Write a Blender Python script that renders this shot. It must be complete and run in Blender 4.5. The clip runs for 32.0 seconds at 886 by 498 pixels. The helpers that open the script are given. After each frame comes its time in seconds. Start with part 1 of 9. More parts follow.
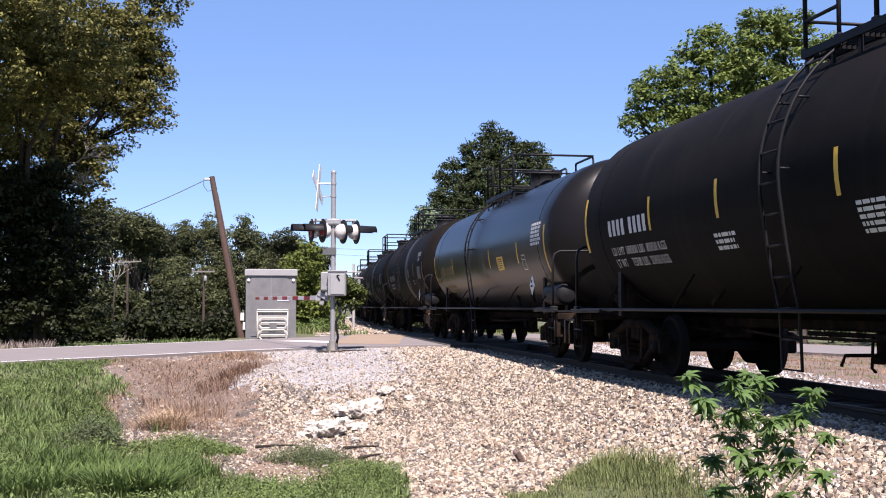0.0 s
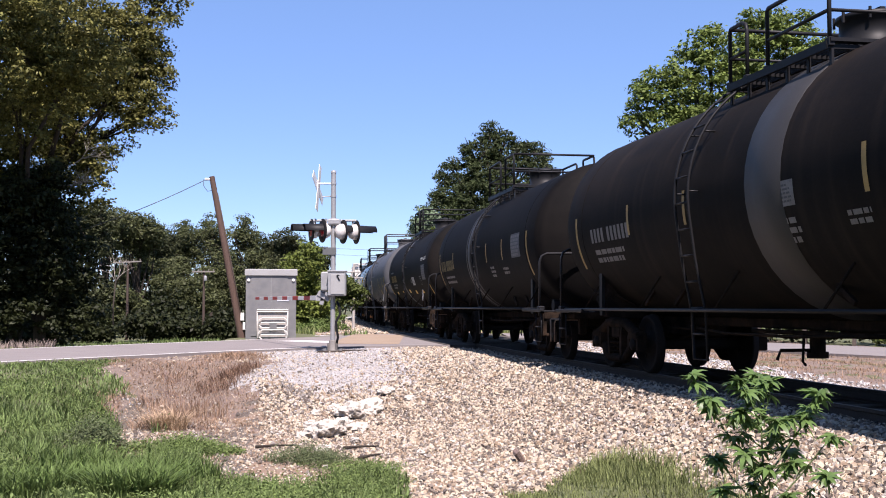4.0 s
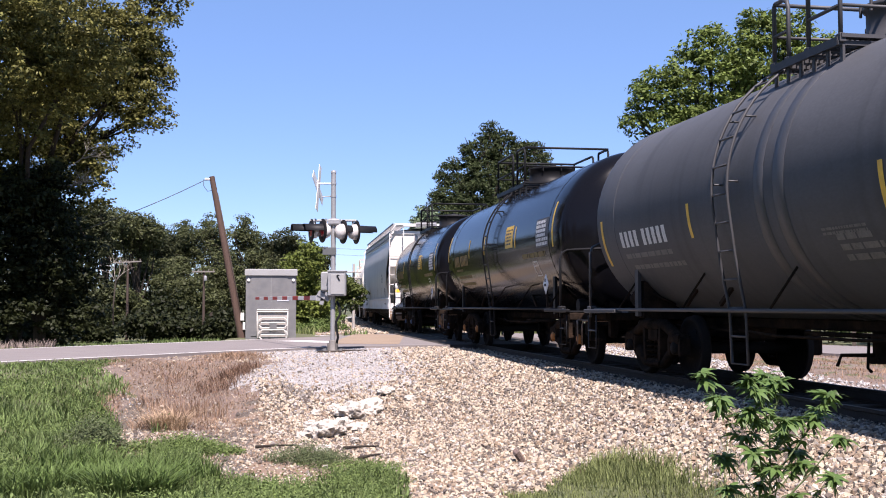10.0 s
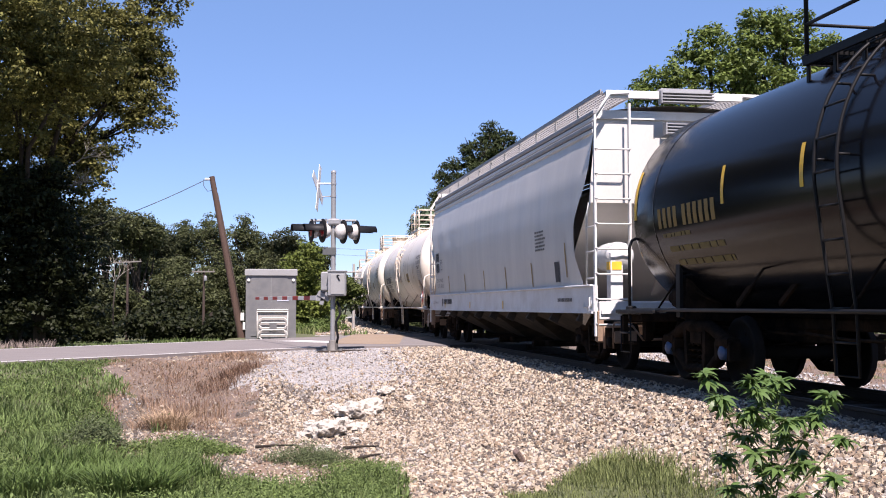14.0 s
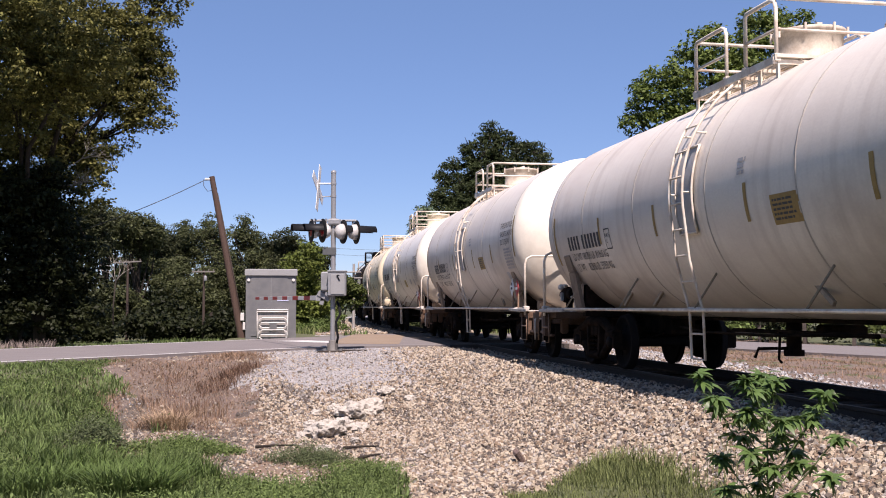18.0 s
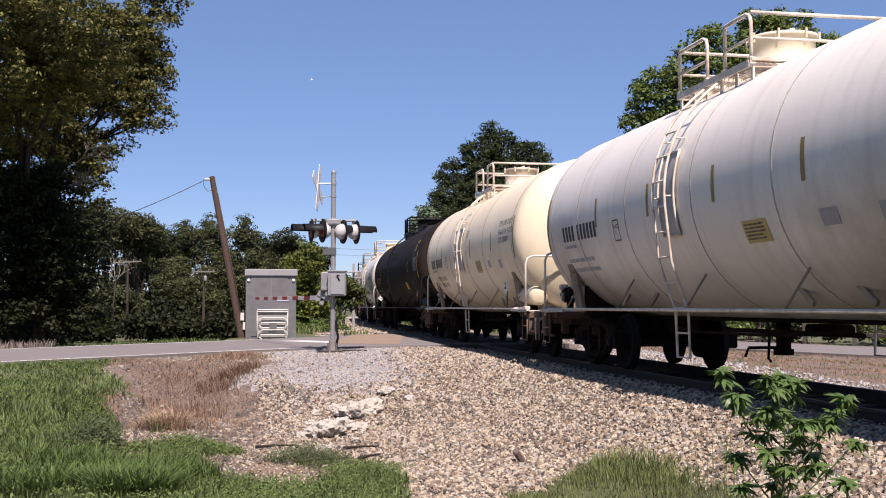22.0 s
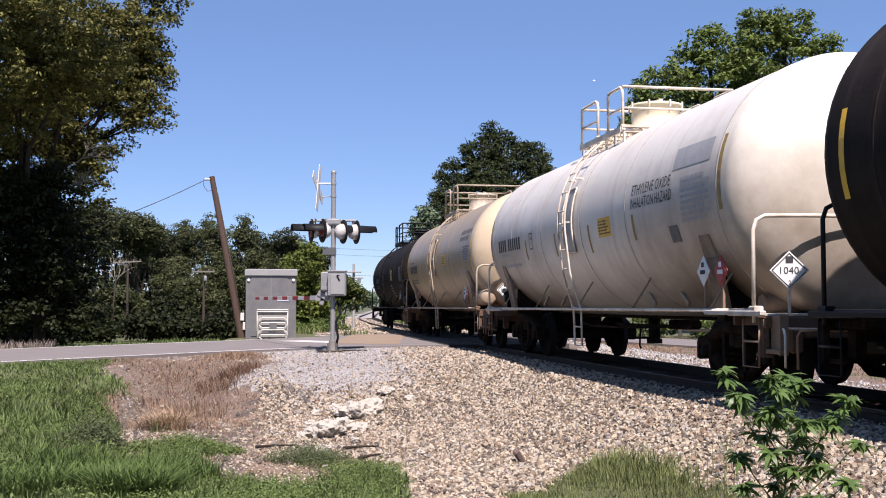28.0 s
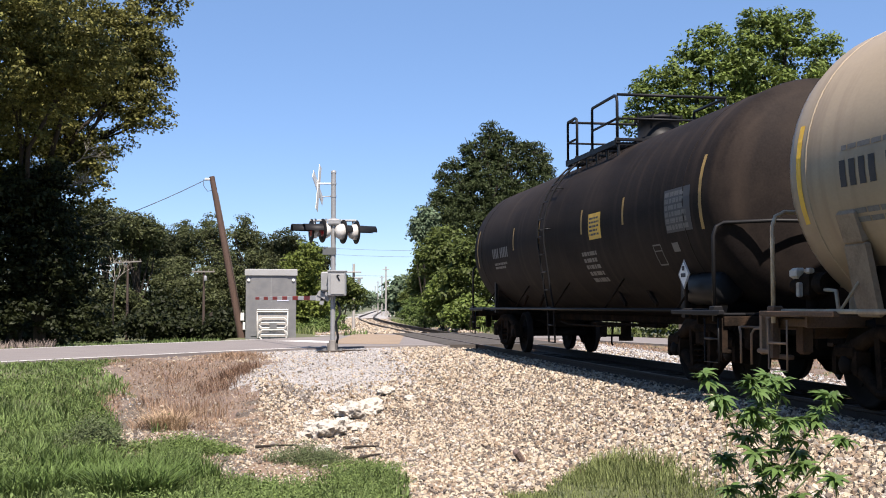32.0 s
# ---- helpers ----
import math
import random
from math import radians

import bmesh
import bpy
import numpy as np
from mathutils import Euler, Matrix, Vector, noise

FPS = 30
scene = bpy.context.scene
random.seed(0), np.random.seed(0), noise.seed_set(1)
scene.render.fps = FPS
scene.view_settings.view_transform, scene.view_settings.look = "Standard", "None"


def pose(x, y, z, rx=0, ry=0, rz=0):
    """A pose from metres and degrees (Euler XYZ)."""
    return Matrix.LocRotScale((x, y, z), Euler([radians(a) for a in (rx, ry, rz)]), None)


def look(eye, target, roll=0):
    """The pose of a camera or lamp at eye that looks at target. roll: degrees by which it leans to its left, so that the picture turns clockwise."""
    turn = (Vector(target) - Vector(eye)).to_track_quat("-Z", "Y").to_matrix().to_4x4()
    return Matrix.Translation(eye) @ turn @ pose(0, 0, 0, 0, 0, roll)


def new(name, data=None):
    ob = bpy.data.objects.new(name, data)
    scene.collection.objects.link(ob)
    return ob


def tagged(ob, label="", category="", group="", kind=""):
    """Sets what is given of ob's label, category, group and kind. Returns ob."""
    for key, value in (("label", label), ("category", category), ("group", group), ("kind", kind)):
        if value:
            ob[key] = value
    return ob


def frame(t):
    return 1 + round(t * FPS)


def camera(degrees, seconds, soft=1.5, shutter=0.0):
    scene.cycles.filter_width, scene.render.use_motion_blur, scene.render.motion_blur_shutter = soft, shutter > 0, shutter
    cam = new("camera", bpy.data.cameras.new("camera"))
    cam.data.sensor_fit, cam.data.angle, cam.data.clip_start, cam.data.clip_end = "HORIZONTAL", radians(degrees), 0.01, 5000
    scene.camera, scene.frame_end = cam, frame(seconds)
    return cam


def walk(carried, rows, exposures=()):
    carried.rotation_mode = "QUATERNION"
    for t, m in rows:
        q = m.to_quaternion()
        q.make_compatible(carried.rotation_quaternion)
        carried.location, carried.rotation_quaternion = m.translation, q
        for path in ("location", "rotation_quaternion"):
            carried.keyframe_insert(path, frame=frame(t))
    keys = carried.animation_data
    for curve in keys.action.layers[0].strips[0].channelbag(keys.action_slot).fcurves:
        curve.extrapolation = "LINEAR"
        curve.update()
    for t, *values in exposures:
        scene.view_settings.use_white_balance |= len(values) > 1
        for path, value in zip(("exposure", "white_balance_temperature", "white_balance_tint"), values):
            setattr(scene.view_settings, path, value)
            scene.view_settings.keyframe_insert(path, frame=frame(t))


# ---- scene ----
cam = camera(43.6, 32.0, soft=1.0)
EYE = (0.0, 0.0, 1.17)
RAIL_Z = 0.12                               # top of the rails
STILL = pose(*EYE, 90 + 2.96, 0, 0)
walk(cam, [(0.0, STILL), (32.0, STILL)], exposures=[(0.0, 1.2, 6350, 25), (9.0, 1.2, 6350, 25), (14.0, 1.08, 6400, 25), (17.0, 0.8, 6500, 26), (19.0, 0.68, 6600, 26), (22.0, 0.68, 6600, 25), (24.0, 0.78, 6500, 25), (25.0, 1.03, 6400, 25), (28.0, 0.83, 6400, 23), (30.0, 0.9, 6600, 22), (31.0, 0.98, 6600, 21), (32.0, 1.1, 6600, 16)])

# ---- light ----
SUN_HEIGHT = 56.0                           # degrees over the horizon, behind the camera
SUN_SIDE = 169.0                            # compass turn of the sun, 180 is straight behind the camera
world = bpy.data.worlds.new("sky")
scene.world = world
world.use_nodes = True
wn = world.node_tree.nodes
sky = wn.new("ShaderNodeTexSky")
sky.sky_type = "NISHITA"
sky.sun_disc = False
sky.sun_elevation = radians(SUN_HEIGHT)
sky.sun_rotation = radians(SUN_SIDE)
sky.air_density, sky.dust_density, sky.ozone_density = 1.0, 0.0, 4.5
sky.altitude = 2200.0
wn["Background"].inputs["Strength"].default_value = 0.06
tone = wn.new("ShaderNodeHueSaturation")
tone.inputs["Hue"].default_value, tone.inputs["Saturation"].default_value, tone.inputs["Value"].default_value = 0.505, 1.05, 1.3
world.node_tree.links.new(sky.outputs[0], tone.inputs["Color"])
haze = wn.new("ShaderNodeMix")               # thin even haze over the blue
haze.data_type = "RGBA"
haze.inputs["Factor"].default_value = 0.4
haze.inputs["B"].default_value = (2.15, 4.05, 6.7, 1.0)
world.node_tree.links.new(tone.outputs[0], haze.inputs["A"])
world.node_tree.links.new(haze.outputs["Result"], wn["Background"].inputs[0])

sun = new("sun", bpy.data.lights.new("sun", "SUN"))
sun.data.energy, sun.data.angle, sun.data.color = 5.0, radians(0.53), (1.0, 0.94, 0.84)
a_, e_ = radians(SUN_SIDE), radians(SUN_HEIGHT)
sun.matrix_world = look((0, 0, 60), Vector((0, 0, 60)) - Vector((math.sin(a_) * math.cos(e_), math.cos(a_) * math.cos(e_), math.sin(e_))))


# ---- materials ----
def mat(name, color, rough=0.7, metal=0.0, vary=0.15, scale=3.0, bump=0.0, fine=40.0, coat=0.0, dirt=None, dirt_amount=0.5, dirt_scale=1.2, island=0.0, per_object=0.0, spec=0.5, streak=None, streak_amount=0.5, translucent=0.0, stretch=(1, 1, 1)):
    m = bpy.data.materials.new(name)
    m.use_nodes = True
    n, l = m.node_tree.nodes, m.node_tree.links
    b = n["Principled BSDF"]
    b.inputs["Roughness"].default_value = rough
    b.inputs["Metallic"].default_value = metal
    b.inputs["Specular IOR Level"].default_value = spec
    b.inputs["Coat Weight"].default_value = coat
    b.inputs["Coat Roughness"].default_value = 0.12
    tc = n.new("ShaderNodeTexCoord")
    mp = n.new("ShaderNodeMapping")
    mp.inputs["Scale"].default_value = stretch
    l.new(tc.outputs["Object"], mp.inputs["Vector"])
    big = n.new("ShaderNodeTexNoise")
    big.inputs["Scale"].default_value, big.inputs["Detail"].default_value = scale, 6
    l.new(mp.outputs[0], big.inputs["Vector"])
    small = n.new("ShaderNodeTexNoise")
    small.inputs["Scale"].default_value, small.inputs["Detail"].default_value = fine, 4
    l.new(mp.outputs[0], small.inputs["Vector"])
    add = n.new("ShaderNodeMath"); add.operation = "ADD"
    l.new(big.outputs["Fac"], add.inputs[0]); l.new(small.outputs["Fac"], add.inputs[1])
    rng = n.new("ShaderNodeMapRange")
    rng.inputs["From Min"].default_value, rng.inputs["From Max"].default_value = 0.6, 1.4
    rng.inputs["To Min"].default_value, rng.inputs["To Max"].default_value = 1 - vary, 1 + vary
    l.new(add.outputs[0], rng.inputs["Value"])
    hsv = n.new("ShaderNodeHueSaturation")
    hsv.inputs["Color"].default_value = (*color, 1)
    l.new(rng.outputs[0], hsv.inputs["Value"])
    out = hsv.outputs["Color"]
    if dirt:
        dn = n.new("ShaderNodeTexNoise")
        dn.inputs["Scale"].default_value, dn.inputs["Detail"].default_value, dn.inputs["Roughness"].default_value = dirt_scale, 8, 0.65
        l.new(mp.outputs[0], dn.inputs["Vector"])
        dr = n.new("ShaderNodeMapRange")
        dr.inputs["From Min"].default_value, dr.inputs["From Max"].default_value = 0.42, 0.68
        dr.inputs["To Min"].default_value, dr.inputs["To Max"].default_value = 0.0, dirt_amount
        l.new(dn.outputs["Fac"], dr.inputs["Value"])
        mx = n.new("ShaderNodeMixRGB")
        mx.inputs["Color2"].default_value = (*dirt, 1)
        l.new(dr.outputs[0], mx.inputs["Fac"]); l.new(out, mx.inputs["Color1"])
        out = mx.outputs["Color"]
    if streak:
        sm = n.new("ShaderNodeMapping")
        sm.inputs["Scale"].default_value = (4.0, 0.5, 0.35)
        l.new(tc.outputs["Object"], sm.inputs["Vector"])
        sn = n.new("ShaderNodeTexNoise")
        sn.inputs["Scale"].default_value, sn.inputs["Detail"].default_value = 1.1, 5
        l.new(sm.outputs[0], sn.inputs["Vector"])
        sr = n.new("ShaderNodeMapRange")
        sr.inputs["From Min"].default_value, sr.inputs["From Max"].default_value = 0.5, 0.72
        sr.inputs["To Min"].default_value, sr.inputs["To Max"].default_value = 0.0, streak_amount
        l.new(sn.outputs["Fac"], sr.inputs["Value"])
        sx = n.new("ShaderNodeMixRGB")
        sx.inputs["Color2"].default_value = (*streak, 1)
        l.new(sr.outputs[0], sx.inputs["Fac"]); l.new(out, sx.inputs["Color1"])
        out = sx.outputs["Color"]
    for source, amount in (("ShaderNodeNewGeometry", island), ("ShaderNodeObjectInfo", per_object)):
        if amount:
            g = n.new(source)
            sock = g.outputs["Random Per Island"] if source == "ShaderNodeNewGeometry" else g.outputs["Random"]
            r2 = n.new("ShaderNodeMapRange")
            r2.inputs["To Min"].default_value, r2.inputs["To Max"].default_value = 1 - amount, 1 + amount
            l.new(sock, r2.inputs["Value"])
            h2 = n.new("ShaderNodeHueSaturation")
            l.new(r2.outputs[0], h2.inputs["Value"]); l.new(out, h2.inputs["Color"])
            out = h2.outputs["Color"]
    l.new(out, b.inputs["Base Color"])
    if bump:
        bp = n.new("ShaderNodeBump")
        bp.inputs["Strength"].default_value, bp.inputs["Distance"].default_value = bump, 0.02
        l.new(small.outputs["Fac"], bp.inputs["Height"]); l.new(bp.outputs[0], b.inputs["Normal"])
    if translucent:
        tr = n.new("ShaderNodeBsdfTranslucent")
        l.new(out, tr.inputs["Color"])
        ms = n.new("ShaderNodeMixShader")
        ms.inputs["Fac"].default_value = translucent
        l.new(b.outputs[0], ms.inputs[1]); l.new(tr.outputs[0], ms.inputs[2])
        l.new(ms.outputs[0], n["Material Output"].inputs["Surface"])
    return m


def speckled(name, stops, rough=0.85, source="island", bump=0.3):
    """Pieces of mixed colours: each piece takes one from the ramp."""
    m = mat(name, (0.5, 0.5, 0.5), rough, vary=0.18, scale=8, bump=bump, fine=60)
    n, l = m.node_tree.nodes, m.node_tree.links
    g = n.new("ShaderNodeNewGeometry" if source == "island" else "ShaderNodeObjectInfo")
    cr = n.new("ShaderNodeValToRGB")
    cr.color_ramp.interpolation = "CONSTANT"
    els = cr.color_ramp.elements
    while len(els) < len(stops):
        els.new(0.5)
    for el, (p, c) in zip(els, stops):
        el.position, el.color = p, (*c, 1)
    l.new(g.outputs["Random Per Island" if source == "island" else "Random"], cr.inputs["Fac"])
    hs = [x for x in n if x.type == "HUE_SAT"][0]
    l.new(cr.outputs["Color"], hs.inputs["Color"])
    return m


M_DIRT = mat("dirt", (0.158, 0.104, 0.070), 0.95, vary=0.3, scale=0.8, bump=0.6, fine=25, dirt=(0.203, 0.169, 0.130), dirt_scale=2)
M_SOIL_GREEN = mat("turf_soil", (0.073, 0.084, 0.034), 0.95, vary=0.4, scale=0.6, bump=0.6, fine=30, dirt=(0.090, 0.073, 0.045), dirt_scale=1.5)
M_SOIL_DRY = mat("dry_turf_soil", (0.132, 0.094, 0.076), 0.95, vary=0.3, scale=0.9, bump=0.6, fine=30, dirt=(0.203, 0.175, 0.141), dirt_scale=1.6)
M_GRAVEL_BED = mat("gravel_bed", (0.085, 0.068, 0.055), 0.95, vary=0.35, scale=6, bump=0.9, fine=22, dirt=(0.141, 0.124, 0.101), dirt_scale=3)
M_STONE = speckled("ballast_stone", [(0, (0.356, 0.296, 0.220)), (0.17, (0.206, 0.148, 0.098)), (0.29, (0.402, 0.346, 0.271)), (0.42, (0.126, 0.099, 0.079)), (0.54, (0.378, 0.312, 0.225)), (0.66, (0.229, 0.170, 0.121)), (0.77, (0.074, 0.060, 0.050)), (0.87, (0.343, 0.312, 0.276)), (0.94, (0.196, 0.175, 0.156))])
# ballast under the train, its shade painted into the stone colours
M_SHADE_STONE = speckled("shade_dark_ballast_stone", [(0, (0.035, 0.028, 0.023)), (0.3, (0.022, 0.019, 0.016)), (0.6, (0.05, 0.04, 0.032)), (0.88, (0.09, 0.075, 0.06))])
M_GREY_BED = mat("grey_gravel_bed", (0.30, 0.285, 0.275), 0.95, vary=0.25, scale=4, bump=0.8, fine=60, dirt=(0.24, 0.215, 0.195), dirt_scale=2)
# same shade under the train, painted into the bed
M_SHADE_BED = mat("shade_dark_track_bed", (0.025, 0.021, 0.018), 0.95, vary=0.35, scale=5, bump=0.8, fine=25)
M_CHIP = speckled("grey_chipping", [(0, (0.320, 0.314, 0.315)), (0.25, (0.256, 0.249, 0.253)), (0.45, (0.360, 0.352, 0.349)), (0.65, (0.208, 0.200, 0.199)), (0.78, (0.352, 0.326, 0.307)), (0.9, (0.272, 0.244, 0.232))])
M_ASPHALT = mat("worn_asphalt", (0.162, 0.143, 0.138), 0.9, vary=0.16, scale=1.2, bump=0.4, fine=90, dirt=(0.186, 0.169, 0.152), dirt_scale=0.8)
M_APRON = mat("dusty_tan_asphalt", (0.231, 0.172, 0.121), 0.92, vary=0.16, scale=1.0, bump=0.4, fine=60, dirt=(0.203, 0.152, 0.101), dirt_scale=0.7)
M_LINE = mat("road_paint", (0.6, 0.585, 0.56), 0.8, vary=0.2, scale=2, dirt=(0.225, 0.208, 0.186), dirt_scale=5)
M_TIE = mat("creosoted_timber", (0.05, 0.037, 0.028), 0.9, vary=0.4, scale=4, bump=0.8, fine=50, stretch=(1, 6, 6), per_object=0.3)
M_RAIL = mat("rusty_rail_steel", (0.034, 0.021, 0.014), 0.7, metal=0.2, vary=0.3, scale=6, bump=0.3)
M_RAILTOP = mat("polished_rail_head", (0.16, 0.135, 0.12), 0.55, metal=0.4, vary=0.1)
M_GALV = mat("galvanised_steel", (0.256, 0.260, 0.264), 0.5, metal=0.3, vary=0.16, scale=9, bump=0.1, dirt=(0.240, 0.240, 0.240), dirt_scale=4)
M_ALU = mat("mill_aluminium", (0.152, 0.152, 0.152), 0.45, metal=0.3, vary=0.1, scale=4, dirt=(0.225, 0.219, 0.208), dirt_amount=0.5, dirt_scale=2)
M_ALU_TOP = mat("pale_sheet_metal", (0.281, 0.281, 0.275), 0.5, metal=0.2, vary=0.08)
M_BLACK = mat("black_enamel", (0.011, 0.011, 0.012), 0.5, spec=0.15, vary=0.2)
M_WHITE = mat("white_paint", (0.624, 0.616, 0.592), 0.5, vary=0.08, scale=6, dirt=(0.440, 0.400, 0.352), dirt_amount=0.5, dirt_scale=3)
M_RED = mat("red_paint", (0.33, 0.035, 0.025), 0.6, vary=0.15)
M_LENS = mat("red_lens", (0.24, 0.008, 0.012), 0.18, vary=0.1, coat=0.5)
M_CONCRETE = mat("broken_concrete", (0.41, 0.375, 0.325), 0.95, vary=0.35, scale=5, bump=1.0, fine=30, dirt=(0.31, 0.265, 0.225), dirt_scale=4)
M_POLE = mat("weathered_pole_timber", (0.07, 0.042, 0.031), 0.9, vary=0.3, scale=3, bump=0.6, fine=40, stretch=(5, 5, 0.5))
M_POLE_GREY = mat("grey_pole_timber", (0.3, 0.28, 0.26), 0.9, vary=0.25, scale=3, stretch=(5, 5, 0.5))
M_BARK = mat("bark", (0.028, 0.021, 0.015), 0.95, vary=0.4, scale=4, bump=1.0, fine=18, stretch=(3, 3, 0.6))
M_BARK_PALE = mat("pale_bark", (0.26, 0.235, 0.2), 0.9, vary=0.3, scale=5, bump=0.7)
M_WIRE = mat("dark_cable", (0.05, 0.05, 0.055), 0.6)
M_FENCE = mat("dark_fence_timber", (0.07, 0.055, 0.045), 0.9, vary=0.4, scale=3, bump=0.5)


def leaf_mat(name, color, gloss=0.55, t=0.3, island=0.45, spec=0.16, vary=0.3, scale=0.35):
    return mat(name, color, gloss, vary=vary, scale=scale, fine=3, island=island, translucent=t, spec=spec)


M_LEAF_OAK = leaf_mat("leaf_olive_green", (0.125, 0.122, 0.036), island=0.6)
# darker than the leaf itself: shade under crowns is put into this green
M_LEAF_SHADE = leaf_mat("leaf_shade_dark_green", (0.022, 0.027, 0.010), t=0.25)
M_LEAF_MID = leaf_mat("leaf_mid_green", (0.077, 0.099, 0.027))
M_LEAF_BRIGHT = leaf_mat("leaf_bright_green", (0.110, 0.147, 0.036))
M_LEAF_WOOD = leaf_mat("leaf_wood_green", (0.068, 0.078, 0.032), t=0.3)
M_LEAF_WOOD_DEEP = leaf_mat("leaf_deep_wood_green", (0.045, 0.052, 0.023), t=0.3)
M_LEAF_YELLOW = leaf_mat("leaf_yellow_green", (0.118, 0.148, 0.032))
M_LEAF_PINE = leaf_mat("needle_grey_green", (0.038, 0.051, 0.019), t=0.2)
M_LEAF_WEED = leaf_mat("weed_leaf", (0.085, 0.14, 0.04), gloss=0.4, t=0.35, island=0.3, spec=0.3)
M_LEAF_COVER = leaf_mat("ground_cover_leaf", (0.115, 0.16, 0.05), t=0.3, island=0.4)
M_LEAF_SAGE = leaf_mat("sage_weed_leaf", (0.098, 0.122, 0.058), t=0.25, island=0.4)
# distance haze put into the colour, a paler and bluer green
M_LEAF_FAR = leaf_mat("leaf_haze_tinted_green", (0.090, 0.124, 0.072), t=0.2)
M_LEAF_BANK = leaf_mat("bank_growth_leaf", (0.11, 0.155, 0.045), t=0.3)
M_STEM = mat("weed_stem", (0.1, 0.13, 0.05), 0.6, vary=0.2)
M_GRASS = leaf_mat("grass_blade", (0.118, 0.165, 0.056), gloss=0.55, t=0.35, island=0.55, vary=0.65, scale=0.9)
M_GRASS_OLIVE = leaf_mat("olive_grass_blade", (0.158, 0.185, 0.07), gloss=0.6, t=0.3, island=0.45)
M_GRASS_DARK = leaf_mat("dark_grass_blade", (0.085, 0.128, 0.036), gloss=0.5, t=0.3, island=0.45, vary=0.4, scale=0.9)
M_STRAW_BROWN = leaf_mat("brown_weed_stalk", (0.15, 0.092, 0.062), gloss=0.7, t=0.2, island=0.35)
M_STRAW = leaf_mat("straw_blade", (0.260, 0.173, 0.114), gloss=0.7, t=0.25, island=0.35)
M_STRAW_GREY = leaf_mat("grey_straw_blade", (0.26, 0.21, 0.18), gloss=0.7, t=0.25, island=0.35)
M_STRAW_PALE = leaf_mat("pale_straw_blade", (0.409, 0.301, 0.195), gloss=0.7, t=0.25, island=0.25)


# ---- mesh helpers ----
class MB:
    """Collects the faces of one mesh."""

    def __init__(self):
        self.v, self.f, self.smooth = [], [], []

    def add(self, vs, fs, smooth=False):
        k = len(self.v)
        self.v += [tuple(p) for p in vs]
        self.f += [tuple(i + k for i in q) for q in fs]
        self.smooth += [smooth] * len(fs)
        return self

    def box(self, c, size, rot=None, chamfer=0.0):
        hx, hy, hz = (0.5 * q for q in size)
        m = rot or Matrix.Identity(3)
        ch = min(chamfer, hx * 0.9, hy * 0.9, hz * 0.9)
        if ch <= 0:
            vs = [Vector((x, y, z)) for x in (-hx, hx) for y in (-hy, hy) for z in (-hz, hz)]
            fs = [(0, 1, 3, 2), (4, 6, 7, 5), (0, 4, 5, 1), (2, 3, 7, 6), (0, 2, 6, 4), (1, 5, 7, 3)]
        else:
            ring = lambda ax, ay, z: [Vector(p + (z,)) for p in ((-ax, -ay), (ax, -ay), (ax, ay), (-ax, ay))]
            vs = ring(hx - ch, hy - ch, -hz) + ring(hx, hy, -hz + ch) + ring(hx, hy, hz - ch) + ring(hx - ch, hy - ch, hz)
            fs = [(3, 2, 1, 0), (12, 13, 14, 15)]
            for r in range(3):
                fs += [(r * 4 + i, r * 4 + (i + 1) % 4, r * 4 + 4 + (i + 1) % 4, r * 4 + 4 + i) for i in range(4)]
        return self.add([m @ p + Vector(c) for p in vs], fs)

    def cyl(self, p, q, r, n=10, r2=None, caps=True):
        p, q = Vector(p), Vector(q)
        r2 = r if r2 is None else r2
        w = (q - p).normalized()
        a = w.orthogonal().normalized()
        b = w.cross(a)
        ring = lambda c, s: [c + s * (math.cos(t) * a + math.sin(t) * b) for t in (2 * math.pi * i / n for i in range(n))]
        self.add(ring(p, r) + ring(q, r2), [(i, (i + 1) % n, n + (i + 1) % n, n + i) for i in range(n)], True)
        if caps:
            self.add(ring(p, r), [tuple(reversed(range(n)))])
            self.add(ring(q, r2), [tuple(range(n))])
        return self

    def tube(self, pts, r, n=6, r2=None):
        pts = [Vector(p) for p in pts]
        r2 = r if r2 is None else r2
        vs, fs = [], []
        a = None
        for i, p in enumerate(pts):
            w = (pts[min(i + 1, len(pts) - 1)] - pts[max(i - 1, 0)]).normalized()
            a = w.orthogonal().normalized() if a is None else (a - w * a.dot(w)).normalized()
            b = w.cross(a)
            s = r + (r2 - r) * i / max(1, len(pts) - 1)
            vs += [p + s * (math.cos(2 * math.pi * k / n) * a + math.sin(2 * math.pi * k / n) * b) for k in range(n)]
        for i in range(len(pts) - 1):
            fs += [(i * n + k, i * n + (k + 1) % n, (i + 1) * n + (k + 1) % n, (i + 1) * n + k) for k in range(n)]
        fs += [tuple(reversed(range(n))), tuple((len(pts) - 1) * n + k for k in range(n))]
        return self.add(vs, fs, True)

    def lathe(self, prof, n=24, axis="z", c=(0, 0, 0), a0=0.0, a1=2 * math.pi):
        """prof: (radius, along) pairs."""
        vs, fs = [], []
        full = abs(a1 - a0 - 2 * math.pi) < 1e-6
        m = n if full else n + 1
        for r, h in prof:
            for i in range(m):
                t = a0 + (a1 - a0) * i / n
                p = (r * math.cos(t), r * math.sin(t), h)
                if axis == "x":
                    p = (h, p[0], p[1])
                elif axis == "y":
                    p = (p[1], h, p[0])
                vs.append((p[0] + c[0], p[1] + c[1], p[2] + c[2]))
        for j in range(len(prof) - 1):
            for i in range(n):
                k = (i + 1) % m if full else i + 1
                fs.append((j * m + i, j * m + k, (j + 1) * m + k, (j + 1) * m + i))
        return self.add(vs, fs, True)

